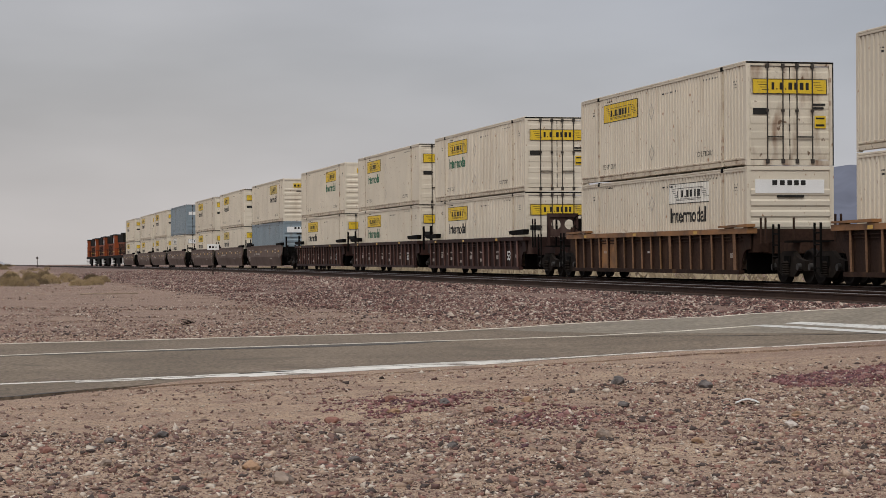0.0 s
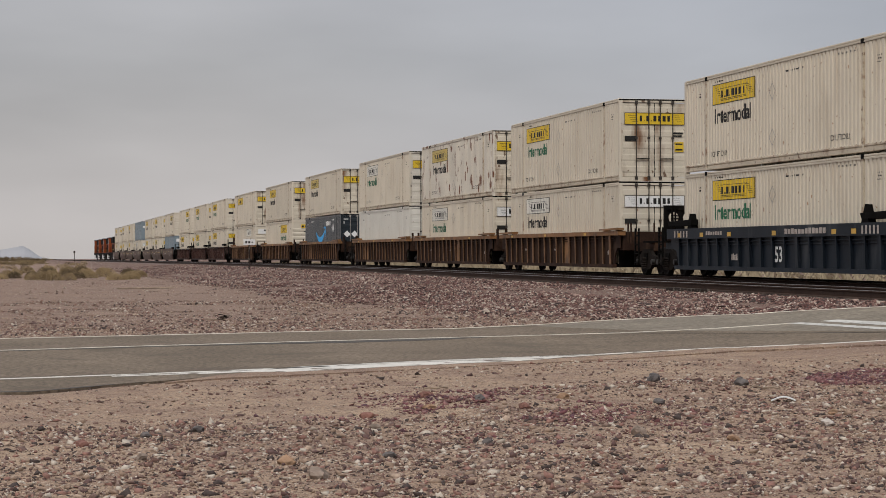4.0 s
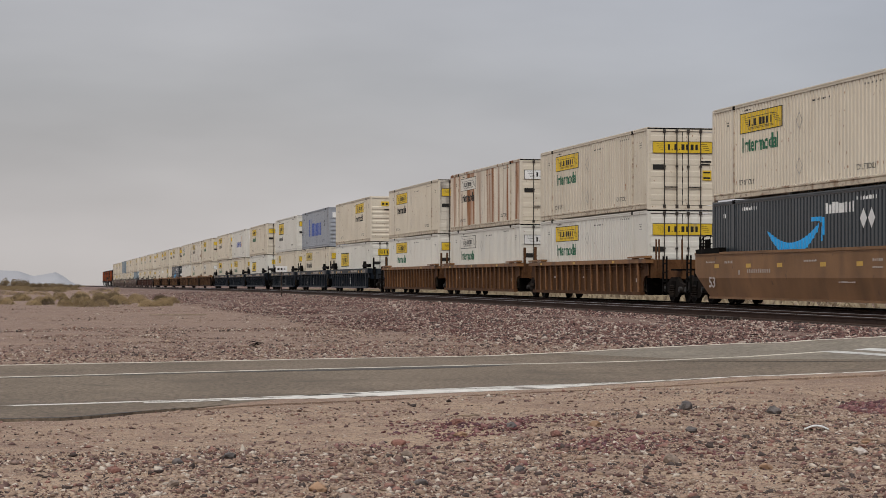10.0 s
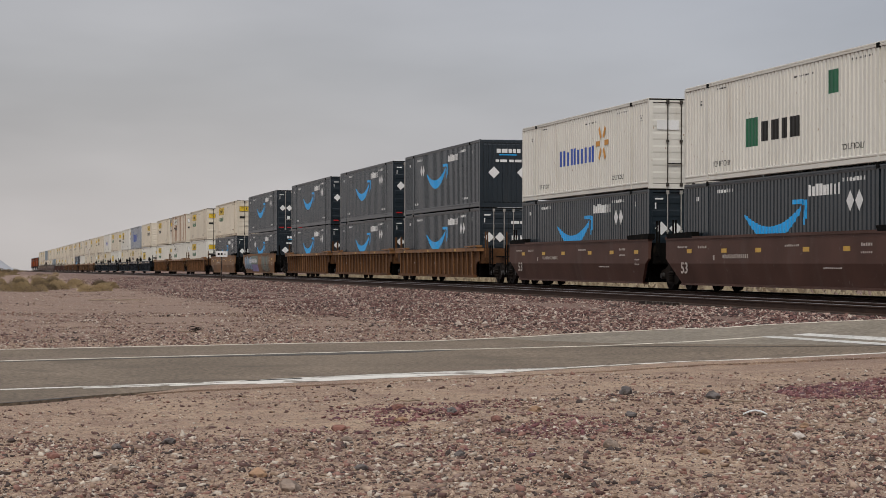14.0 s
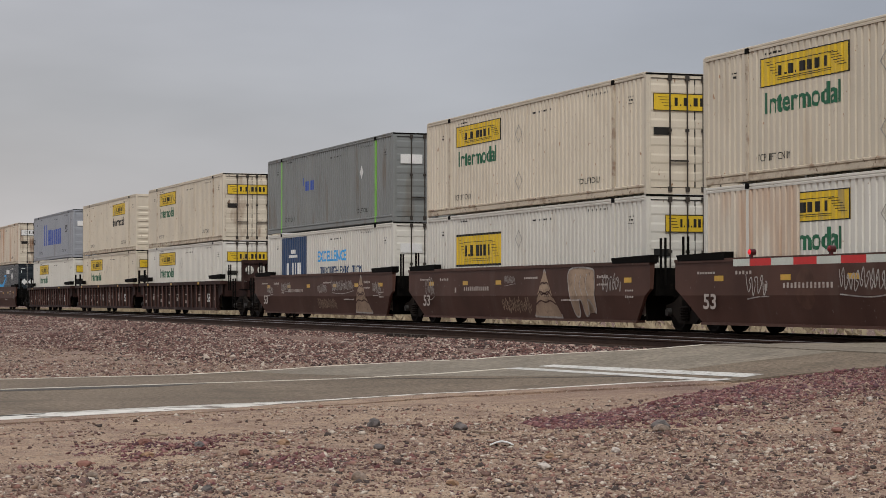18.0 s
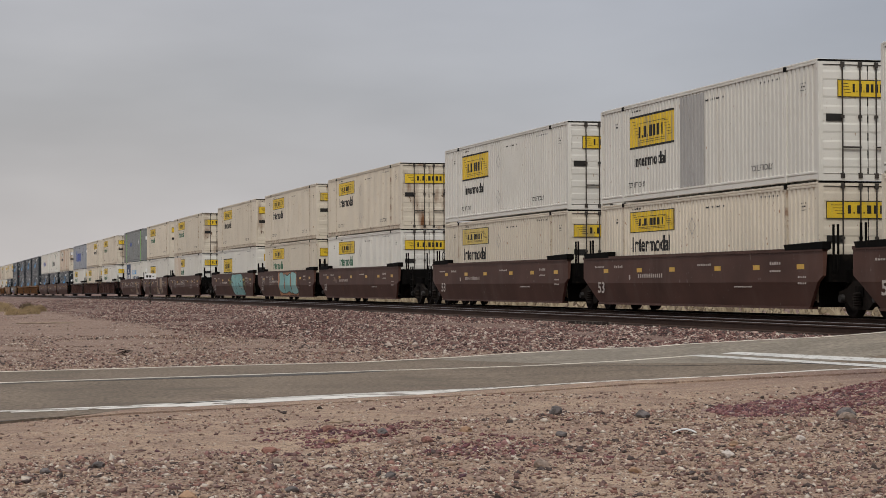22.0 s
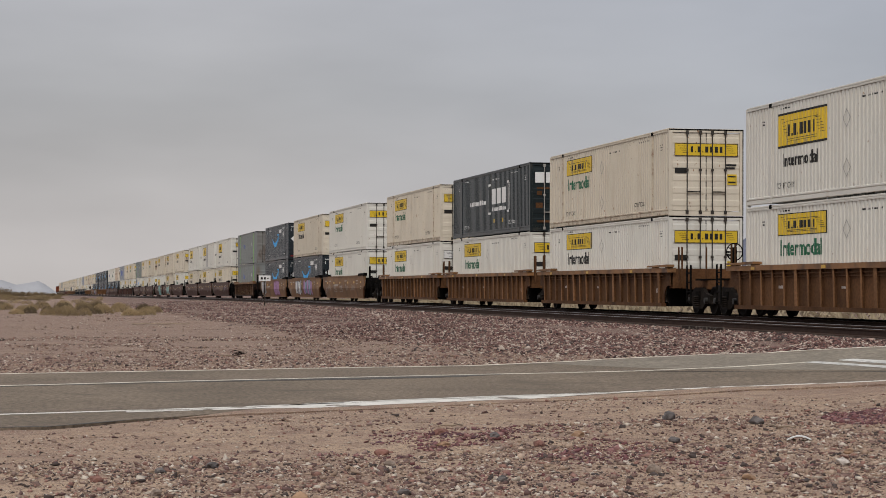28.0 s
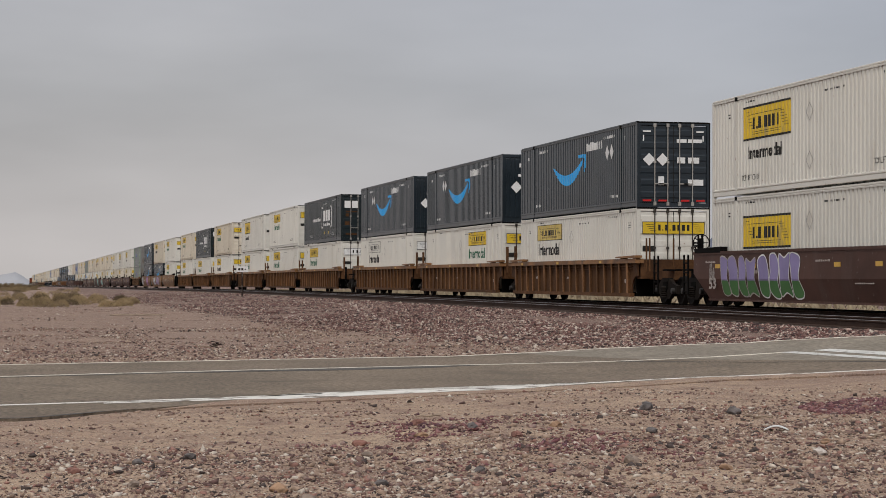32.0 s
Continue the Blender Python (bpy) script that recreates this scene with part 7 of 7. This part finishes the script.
def locomotive(nose):
    loco = thing("locomotive", "orange and black diesel locomotive at the head of the train", "locomotive", group="locomotives")
    L = 22.3
    part("frame", kept("lf", lambda: Shape().box(-0.2, 2.8, 0.3, L - 0.3, 1.2, 1.6).mesh("frame", M_LOCOK)), M_LOCOK, loco)
    part("fuel_tank", kept("lt", lambda: Shape().prism([(7.6, 1.2), (14.6, 1.2), (14.6, 0.4), (7.6, 0.4)], -0.1, 2.7).mesh("fuel_tank", M_LOCOK)), M_LOCOK, loco)
    part("hood", kept("lh", lambda: Shape().box(0.35, 2.25, 1.2, 17.2, 1.6, 3.5).mesh("hood", M_LOCO)), M_LOCO, loco, "orange engine hood")
    part("hood_top", kept("lht", lambda: Shape().prism([(1.2, 3.5), (17.2, 3.5), (17.2, 4.5), (1.4, 4.5)], 0.25, 2.35).mesh("hood_top", M_LOCOK)), M_LOCOK, loco, "black upper hood")
    part("radiator", kept("lr", lambda: Shape().prism([(0.8, 3.4), (5.4, 3.4), (5.0, 4.65), (1.0, 4.65)], -0.15, 2.75).mesh("radiator", M_LOCOK)), M_LOCOK, loco, "flared black radiator")
    cab = part("cab", kept("lc", lambda: Shape().box(-0.2, 2.8, 17.2, 19.6, 1.6, 4.5).mesh("cab", M_LOCO)), M_LOCO, loco, "orange cab")
    part("cab_roof", kept("lcr", lambda: Shape().box(-0.22, 2.82, 17.1, 19.8, 4.5, 4.65).mesh("cab_roof", M_LOCOK)), M_LOCOK, cab)
    part("cab_window", kept("lcw", lambda: Shape().box(-0.21, -0.19, 17.6, 18.3, 3.4, 4.1).box(-0.21, -0.19, 18.5, 19.2, 3.4, 4.1).mesh("cab_window", M_GLASS)), M_GLASS, cab, "dark side windows")
    part("nose", kept("ln", lambda: Shape().prism([(19.6, 1.6), (21.6, 1.6), (21.4, 3.0), (19.6, 3.3)], 0.4, 2.2).mesh("nose", M_LOCO)), M_LOCO, loco, "orange short nose")
    part("stripe", kept("lst", lambda: Shape().box(0.33, 0.35, 1.3, 17.1, 2.14, 2.22).box(-0.215, -0.2, 17.2, 19.6, 2.14, 2.22).mesh("stripe", M_YEL)), M_YEL, loco, "thin yellow side stripe")
    for y in (4.2, 18.0):
        t = part("truck", kept(("ltk", y), lambda: Shape().box(0.2, 0.45, y - 2.4, y + 2.4, 0.5, 0.95).box(2.15, 2.4, y - 2.4, y + 2.4, 0.5, 0.95).mesh("truck", M_LOCOK)), M_LOCOK, loco)
        for d in (-1.8, 0, 1.8):
            part("wheel", kept(("lw", y, d), lambda: Shape().lathe([(0.4, 0), (0.4, 0.5), (0.55, 0.52), (0.55, 0), (2.0, 0), (2.0, 0.52), (2.15, 0.52), (2.15, 0)], (0.02, y + d, 0.51), "x", 18).mesh("wheel", M_WHEEL)), M_WHEEL, t)
    for y in (2.6, 4.0, 6.6, 8.2, 9.8, 11.4, 13.0, 14.6):
        part("hood_door", kept("lhd", lambda: Shape().box(0.325, 0.35, 0.0, 0.9, 1.75, 3.2).mesh("hood_door", M_LOCOK)), M_LOCOK, loco, "dark louvred hood door", at=pose(0, y, 0))
    for y in (0.4, 20.6):
        part("step_well", kept("lsw", lambda: Shape().box(-0.18, 0.1, 0.0, 1.1, 0.35, 0.5).box(-0.18, 0.1, 0.05, 1.05, 0.75, 0.9).box(-0.2, -0.15, 0.0, 0.12, 0.35, 1.3).box(-0.2, -0.15, 0.98, 1.1, 0.35, 1.3).mesh("step_well", M_MARK)), M_MARK, loco, "pale step well", at=pose(0, y, 0))
    part("exhaust_stack", kept("lex", lambda: Shape().box(0.9, 1.7, 8.0, 9.4, 4.5, 4.75).box(0.7, 1.9, 12.0, 15.0, 4.5, 4.68).mesh("exhaust_stack", M_LOCOK)), M_LOCOK, loco, "black exhaust and dynamic brake housings")
    part("hand_rail", kept("lhr", lambda: Shape().rod((-0.15, 1, 2.55), (-0.15, 17, 2.55), 0.03).rod((-0.15, 6, 1.6), (-0.15, 6, 2.55), 0.03).rod((-0.15, 11, 1.6), (-0.15, 11, 2.55), 0.03).mesh("hand_rail", M_LOCOK)), M_LOCOK, loco)
    return loco


# ---- the train: car kind, top box, bottom box, extra; the joints behind each car ----
PA, PB, HEAD_Y = 19.6, 23.53, 267.44
JOINTS = "baabaabaabbbbaabaabaabaabbbaabaabaabaabaabaabbaabaabaabaabb"
TRAIN = (
    ("D", "c jy f k d y", "c jy f k d y", ""), ("D", "c jy f k d y", "c jy f k d y", ""), ("D", "c jy f k d y", "c jy f k d y", ""), ("D", "b pl f k d p", "c jo f k d w", ""), ("D", "c jy f k d y", "c jy f k d y", ""),
    ("D", "c jy f k d y", "c jf f k d y", ""), ("D", "c jf r k x y", "b pl f k x w", ""), ("K", "c jy r g x y", "c jy f k d y", "h"), ("K", "c jy f g d y", "c jy f g d y", ""), ("K", "c jy f g d y", "c jy f k d y", "h"),
    ("A", "s jn f k d y", "c jo r k x w", ""), ("A", "s jy f k d y", "c jy r g x y", ""), ("A", "s jf f k d y", "a az f k d az", ""), ("A", "o jo f g d y", "w pl f k d n", ""), ("A", "t jf f k d y", "c jo f g d w", ""),
    ("A", "s jy f g d y", "c jo f k d w", "h"), ("B", "s jy f k d y", "c jy f g d y", ""), ("B", "w wm f k d p", "c jy f g d y", ""), ("B", "c jy f g d y", "w jb f k d yd", "h"), ("B", "w jk f k d y", "c jy f g d y q", ""),
    ("B", "g mt f k x w", "c jf f k d y", ""), ("B", "c jy r k x y", "w jb f k d yd", "h"), ("O", "o jy f k d y", "w jy f g d y", ""), ("O", "r jo f k d w", "w jo f g d w", ""), ("O", "c jy f g d y", "w jy f g d y", ""),
    ("T", "c jy f g d y", "a az f k d az", ""), ("T", "a az f k d az", "a az r k x az", "g1"), ("O", "a az f k d az", "a az f k d az", ""), ("O", "a az f k d az", "a az f k d az", ""), ("O", "a az r k x az", "a az f k d az", ""),
    ("C", "w wm f k d p", "a az f k d az", ""), ("C", "w sm f k d p", "a az f k d az", ""), ("C", "f jo f k d w", "a az f k d az", ""), ("K", "g mt f k d p", "w jy f g d y", "g8h"), ("K", "c jy r k x y", "c jy f g d y", "g8h"),
    ("K", "s jy f g d y", "w jy f g d y", "h"), ("C", "e co f k d p", "w kl f k d p", "gA"), ("C", "c jy f g d y", "w jb f k d yd", "gB"), ("C", "s jy f g d y", "w jy f g d y k", "gC"), ("C", "s jy f k d y", "w jb f k d yd", "g2"),
    ("C", "c jy f k d y", "c jy f g d y", "g3"), ("C", "s jy f k d y", "w jy f g d y", "gD"), ("C", "w jk f k d yd", "c jf f k d y", ""), ("C", "w jk f k d yd v", "c jy f k d y", ""), ("C", "w jk f k d yd", "c jf f k d y", "g4"),
    ("G", "h co f k d n", "e co f k x n", "g9"), ("T", "a az f k d az", "a az f k d az", "g5"), ("T", "c jy f k d y", "a az f k d az", "g6"), ("T", "w jy f g d y", "w jy f g d y", "g8"), ("O", "c jy f g d y", "w jy f g d w", ""),
    ("O", "d cx f k d p", "w jy f g d y", ""), ("O", "c jy f g d y", "w jy f k d y", ""), ("O", "w jk f k d yd", "w jy f g d y", ""), ("O", "w jy f g d y", "w jy f g d y", ""), ("O", "d cx f k d p", "w jy f g d w", ""),
    ("O", "a az r k x az", "w jo f k d w", ""), ("O", "a az r k x az", "w jy r g d y", ""), ("O", "a az f k d az", "w jf f k d y", ""), ("C", "w jk f k d yd", "w jb f k d yd", "g7"),
)
HEAD_SLACK = (5.6, 4.6, 4.9, 3.8, 2.7, 2.5, 1.3, 0.7)
# slack in the couplers, car by car
SLIP = {10: -0.3, 11: -0.35, 12: -0.2, 13: -0.1, 14: -0.1, 15: -0.12, 21: -0.1, 24: -0.45, 25: -0.38, 26: -0.36, 27: -0.3, 28: -0.4, 29: -0.16, 35: 0.2, 36: -0.08, 38: 0.4, 39: -0.08, 41: 0.32, 42: -0.1, 44: 0.13, 45: 0.14, 46: -0.1, 50: 0.15, 51: 0.2, 53: 0.1, 54: 0.25, 55: 0.2, 56: 0.12, 57: 0.28}
MOVING = []
y = HEAD_Y
for i, (kind, top_code, low_code, extra) in enumerate(TRAIN):
    rear, front = JOINTS[i], (JOINTS[i - 1] if i else "b")
    place = y + (HEAD_SLACK[i] if i < 8 else 0.0) + SLIP.get(i, 0.0)
    MOVING.append((well_car(kind, rear, front, extra), place, 0.0))
    MOVING.append((container(low_code, True), place, 0.365))
    MOVING.append((container(top_code, False), place, 0.365 + CH + 0.015))
    y -= PA if rear == "a" else PB
for k in range(4):
    MOVING.append((locomotive(k), HEAD_Y + CL + 8.0 + 22.6 * k, 0.0))


# ---- crossing gate, trackside sign ----
gate = thing("crossing_gate", "lowered red and white striped crossing gate arm with red lamps", "crossing gate", (15.2, 14.0, -0.3))
GY = 15.6
part("mast", Shape().lathe([(0, 0), (0, 0.12), (0.5, 0.12), (0.5, 0.06), (3.2, 0.06), (3.2, 0)], (0, 0, 0), "z", 14), M_STEEL, gate, "galvanised mast")
part("mechanism", Shape().box(-0.2, 0.2, -0.3, 0.3, 1.2, 1.9), M_STEEL, gate, "grey gate mechanism box")
y1, k = GY, 0
while y1 > 0.5:
    y0 = max(0.4, y1 - (0.55 if k == 0 else 0.69))
    m = M_RED if k % 2 else M_BAND
    part("arm_stripe", Shape().box(-0.02, 0.02, y0, y1, 1.58, 1.69), m, gate, "%s band of the arm" % ("red" if k % 2 else "white"))
    y1, k = y0, k + 1
for i, y0 in enumerate((15.03, 12.6, 10.0)):
    lamp = part("lamp_hood", Shape().lathe([(-0.03, 0), (-0.03, 0.052), (0.06, 0.05), (0.06, 0)], (0, y0, 1.79), "x", 14).box(-0.02, 0.02, y0 - 0.03, y0 + 0.03, 1.69, 1.75), M_HOOD, gate, "dark red lamp housing")
    lens_m = M_LAMP if i == 0 else M_LAMPD
    part("lamp_lens", Shape().lathe([(-0.06, 0), (-0.05, 0.03), (-0.03, 0.045), (-0.03, 0)], (0, y0, 1.79), "x", 14), lens_m, lamp, "red glass lens, %s" % ("lit" if i == 0 else "dark"))

sign = thing("trackside_sign", "small pale sign plate on a thin dark post", "sign", (14.9, 130.5, -0.34 + drop(130.5)))
part("post", Shape().rod((0, 0, 0), (0, 0, 1.95), 0.045, 8), M_TIE, sign, "dark thin post")
part("plate", Shape().box(-0.36, 0.36, -0.05, -0.03, 1.6, 1.95), M_MARK, sign, "pale sign plate")
part("plate_mark", Shape().box(-0.25, -0.12, -0.056, -0.05, 1.7, 1.84).box(-0.06, 0.06, -0.056, -0.05, 1.7, 1.84).box(0.14, 0.24, -0.056, -0.05, 1.74, 1.8), M_BLK, sign, "dark marks")


# ---- brush ----
M_BUSHY = mat("dry_yellow_brush", (0.35, 0.262, 0.145), 0.9, 0, 0.25, 2.5, (0.3, 0.22, 0.115), 0.2, 4, 1, sharp=0.3, spread=0.18)
M_BUSHG = mat("grey_green_brush", (0.17, 0.125, 0.07), 0.9, 0, 0.3, 2.5, spread=0.2)
M_GRASS = mat("bleached_grass", (0.31, 0.255, 0.17), 0.9, 0, 0.25, 0.6)
M_TWIG = mat("dry_twig", (0.17, 0.12, 0.08), 0.9, 0, 0.2, 5)


def bush(x, y, w, h, m, label, seed, n=2400):
    """A low rounded mound of fine twigs and dry leaves."""
    rgb = np.random.RandomState(seed)
    b = thing("desert_bush", label, "bush", (x, y, ground_z(x) + drop(y) + (lumps(x, y) if y < 200 else 0)), "desert brush")
    st = Shape()
    for k in range(9):
        a, e = rgb.uniform(0, 6.28), rgb.uniform(0.35, 0.8)
        st.rod((0, 0, 0), (w * 0.5 * e * math.cos(a), w * 0.5 * e * math.sin(a), h * rgb.uniform(0.4, 0.75)), 0.01, 5)
    part("woody_base", st, M_TWIG, b, "thin dry branching base")
    lv = Shape()
    for k in range(n):
        a, e = rgb.uniform(0, 6.283), math.asin(rgb.uniform(0.02, 1.0))
        r = 0.5 * rgb.uniform(0.7, 1.0) * (1 + 0.12 * math.sin(3 * a + seed) + 0.08 * math.sin(5 * a + 2 * seed))
        p = Vector((w * r * math.cos(a) * math.cos(e), w * r * math.sin(a) * math.cos(e), 2 * h * r * math.sin(e)))
        u = Vector(rgb.normal(0, 1, 3)).normalized() * 0.026 * w
        q = Vector(rgb.normal(0, 1, 3)).normalized() * 0.016 * w
        lv.face([p - q, p + q, p + u])
        lv.face([p - u * 0.6, p + u * 0.6, p + q * 2])
    part("foliage", lv, m, b, "dense small dry leaves")
    return b


rg = np.random.RandomState(21)
KINDS = ((M_BUSHY, "dry yellow desert bush on the soil"), (M_BUSHG, "dull grey-green desert bush on the soil"))
for x, y, w, h, g in ((2.37, 106.7, 1.7, 0.62, 0), (1.4, 108.5, 1.3, 0.5, 0), (3.3, 110, 1.3, 0.5, 0), (0.6, 117, 1.2, 0.5, 1), (1.5, 119, 1.1, 0.5, 1), (-0.1, 113, 1.3, 0.4, 0), (2.6, 121, 1.6, 0.55, 0), (5.6, 108, 1.7, 0.42, 0), (6.5, 110, 1.5, 0.4, 0), (4.6, 116, 1.5, 0.5, 0), (5.9, 124, 1.6, 0.6, 0), (3.7, 127, 1.5, 0.55, 1), (5.0, 134, 1.7, 0.6, 0), (0.7, 134, 1.5, 0.5, 0), (-1.6, 116, 1.4, 0.5, 0), (-2.4, 124, 1.5, 0.6, 1),
                        (2.0, 113, 1.4, 0.5, 0), (3.9, 113, 1.1, 0.4, 1), (6.9, 117, 1.6, 0.45, 0), (7.6, 122, 1.5, 0.5, 0), (2.9, 138, 1.7, 0.6, 1), (4.2, 144, 1.8, 0.65, 0), (6.4, 140, 1.7, 0.6, 0), (1.6, 146, 1.8, 0.6, 0), (-0.8, 140, 1.6, 0.6, 0), (7.7, 134, 1.6, 0.5, 1), (0.2, 127, 1.4, 0.5, 0), (5.4, 152, 1.9, 0.7, 1), (3.2, 158, 1.9, 0.7, 0), (-1.2, 153, 1.8, 0.6, 1)):
    bush(x, y, w * 0.66, h * 0.78, *KINDS[g], int(x * 10 + y))
for k in range(30):
    y = rg.uniform(130, 360)
    x = rg.uniform(-0.035, 0.05) * y
    bush(x, y, rg.uniform(0.8, 1.5), rg.uniform(0.28, 0.5), *KINDS[int(rg.uniform() < 0.4)], 300 + k, 700)
far_brush = Shape()
for k in range(260):
    y = rg.uniform(300, 1500)
    x = rg.uniform(-0.05, 0.03) * y - 5
    w, h = rg.uniform(0.8, 2.4), rg.uniform(0.3, 0.9)
    for j in range(9):
        p = Vector((x + rg.uniform(-0.5, 0.5) * w, y + rg.uniform(-0.5, 0.5) * w, -0.62 + drop(y) + rg.uniform(0.0, 0.6) * h))
        a, b2 = rg.uniform(0.2, 0.5) * w, rg.uniform(0.3, 0.6) * h
        far_brush.face([p + Vector((-a, 0, 0)), p + Vector((0, -a * 0.4, 0)), p + Vector((a, 0, 0)), p + Vector((rg.uniform(-0.4, 0.4) * a, 0, b2))])
tagged(new("far_brush", far_brush.mesh("far_brush", M_BUSHG)), "low dark brush on the far desert", "brush", kind="stuff")
grass = Shape()
for k in range(9000):
    y = rg.uniform(25, 330)
    x = rg.uniform(27.5, 60)
    h = rg.uniform(0.15, 0.5)
    a = rg.uniform(-0.35, 0.35)
    g0 = -0.5 + drop(y)
    grass.face([(x - 0.12, y, g0), (x + 0.1, y + a, g0), (x + a, y + 0.1, g0 + h)])
tagged(new("dry_grass", grass.mesh("dry_grass", M_GRASS)), "dry yellow grass beyond the tracks", "grass", kind="stuff")

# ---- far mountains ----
# The blue-grey holds the distance haze; no haze is rendered.
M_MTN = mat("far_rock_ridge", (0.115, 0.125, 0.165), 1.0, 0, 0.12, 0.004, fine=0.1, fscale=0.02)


def ridge(name, a0, a1, dist, peaks, label, material):
    """A mountain ridge along an arc of bearings; peaks: height angle in degrees at bearings."""
    s = Shape()
    n, rows = 140, 9
    for i in range(n + 1):
        a = a0 + (a1 - a0) * i / n
        top = float(np.interp(a, [p[0] for p in peaks], [p[1] for p in peaks]))
        top += 0.12 * noise.noise(Vector((a * 1.7, 2, 0))) * min(1, max(0, top)) + 0.05 * noise.noise(Vector((a * 6, 5, 0))) * min(1, max(0, top))
        for k in range(rows + 1):
            u = k / rows
            d = dist + 700 * u + 60 * noise.noise(Vector((a * 2.3, u * 4, 1)))
            z = -30 + (math.tan(radians(top)) * (dist + 700) + 30) * u ** 1.15 * (1 + (0.12 * noise.noise(Vector((a * 3, u * 6, 3))) if k < rows else 0))
            s.v.append((d * math.sin(radians(a)), d * math.cos(radians(a)), z))
    w = rows + 1
    for i in range(n):
        for k in range(rows):
            s.f.append((i * w + k, (i + 1) * w + k, (i + 1) * w + k + 1, i * w + k + 1))
    ob = new(name, s.mesh(name, material, True))
    return tagged(ob, label, "mountain", kind="structure")


ridge("backdrop_mountain_east", 17.5, 75, 3600, ((17.5, 0.0), (19.5, 1.4), (21.0, 2.25), (22.3, 2.65), (23.4, 2.3), (24.5, 2.4), (27, 2.75), (29.6, 2.9), (31, 2.85), (36, 3.0), (46, 2.2), (60, 1.8), (75, 0.4)), "mountain ridge in haze-tinted blue-grey", M_MTN)
# Paler still: more distance haze mixed into the ridge colour.
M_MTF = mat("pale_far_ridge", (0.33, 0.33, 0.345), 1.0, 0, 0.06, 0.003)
ridge("backdrop_mountain_north", -12, 1.25, 4100, ((-12, 0.1), (-7, 0.3), (-4, 0.15), (-1.5, 0.2), (-0.5, 0.19), (-0.1, 0.05), (0.15, 0.09), (0.5, 0.16), (0.7, 0.05), (0.9, -0.1), (1.25, -0.28)), "far mountain ridge in haze-paled grey", M_MTF)

# far trees and poles near the vanishing track
for i, (a, d, h) in enumerate(((-0.62, 700, 3.4), (-0.48, 720, 2.2), (-0.3, 690, 1.8), (-0.15, 740, 2.0), (0.02, 720, 1.6), (0.2, 760, 2.0), (0.36, 700, 1.5), (0.55, 740, 1.9), (0.74, 720, 1.4), (1.0, 700, 1.5))):
    x, y = d * math.sin(radians(a)), d * math.cos(radians(a))
    t = thing("desert_tree", "small dark tree far across the desert", "tree", (x, y, -0.62 + drop(y)), "far trees")
    part("trunk", Shape().lathe([(0, 0.3), (h * 0.3, 0.22), (h * 0.6, 0.1), (h * 0.6, 0)], (0, 0, 0), "z", 7), M_TWIG, t)
    lv = Shape()
    for k in range(1000):
        q = Vector(rg.normal(0, 1, 3)).normalized()
        lob = Vector((2.6 * math.cos(k % 5 * 1.25), math.sin(k % 5 * 1.25), 0.1 * (k % 3))) * h * 0.3
        p = Vector((0, 0, h * 0.4)) + lob * 1.3 + Vector((q.x * 0.6, q.y * 0.4, q.z * 0.42)) * h * rg.uniform(0.4, 1)
        u, v2 = Vector(rg.normal(0, 1, 3)) * 0.08 * h, Vector(rg.normal(0, 1, 3)) * 0.08 * h
        lv.face([p, p + u, p + v2])
    part("crown", lv, M_BUSHG, t, "sparse dark crown")
for a, d, h in ((1.55, 460, 2.4),):
    pl = thing("signal_mast" if a < 2 else "utility_pole", "thin dark mast beside the far track" if a < 2 else "thin utility pole on the far desert", "pole", (d * math.sin(radians(a)) if a > 2 else 14.9, d, -0.4 + drop(d)), "far poles")
    part("mast", Shape().rod((0, 0, 0), (0, 0, h), 0.07, 7), M_TIE, pl)
    part("head", Shape().box(-0.2, 0.2, -0.1, 0.1, h - 0.5, h), M_TIE, pl)


# ---- everything that moves ----
def motions():
    for ob, y0, z in MOVING:
        rows = []
        for t in range(0, 33, 2):
            y = y0 + float(np.interp(t, (0, 4, 8, 12, 16, 20, 24, 28, 32), (0.0, 125.58, 251.51, 377.74, 503.3, 629.58, 755.56, 881.92, 1008.35)))
            tilt = math.degrees(math.atan2(drop(y + 16) - drop(y), 16))
            rows.append((t, pose(TRAIN_X, y, z + drop(y), tilt)))
        walk(ob, rows)


motions()
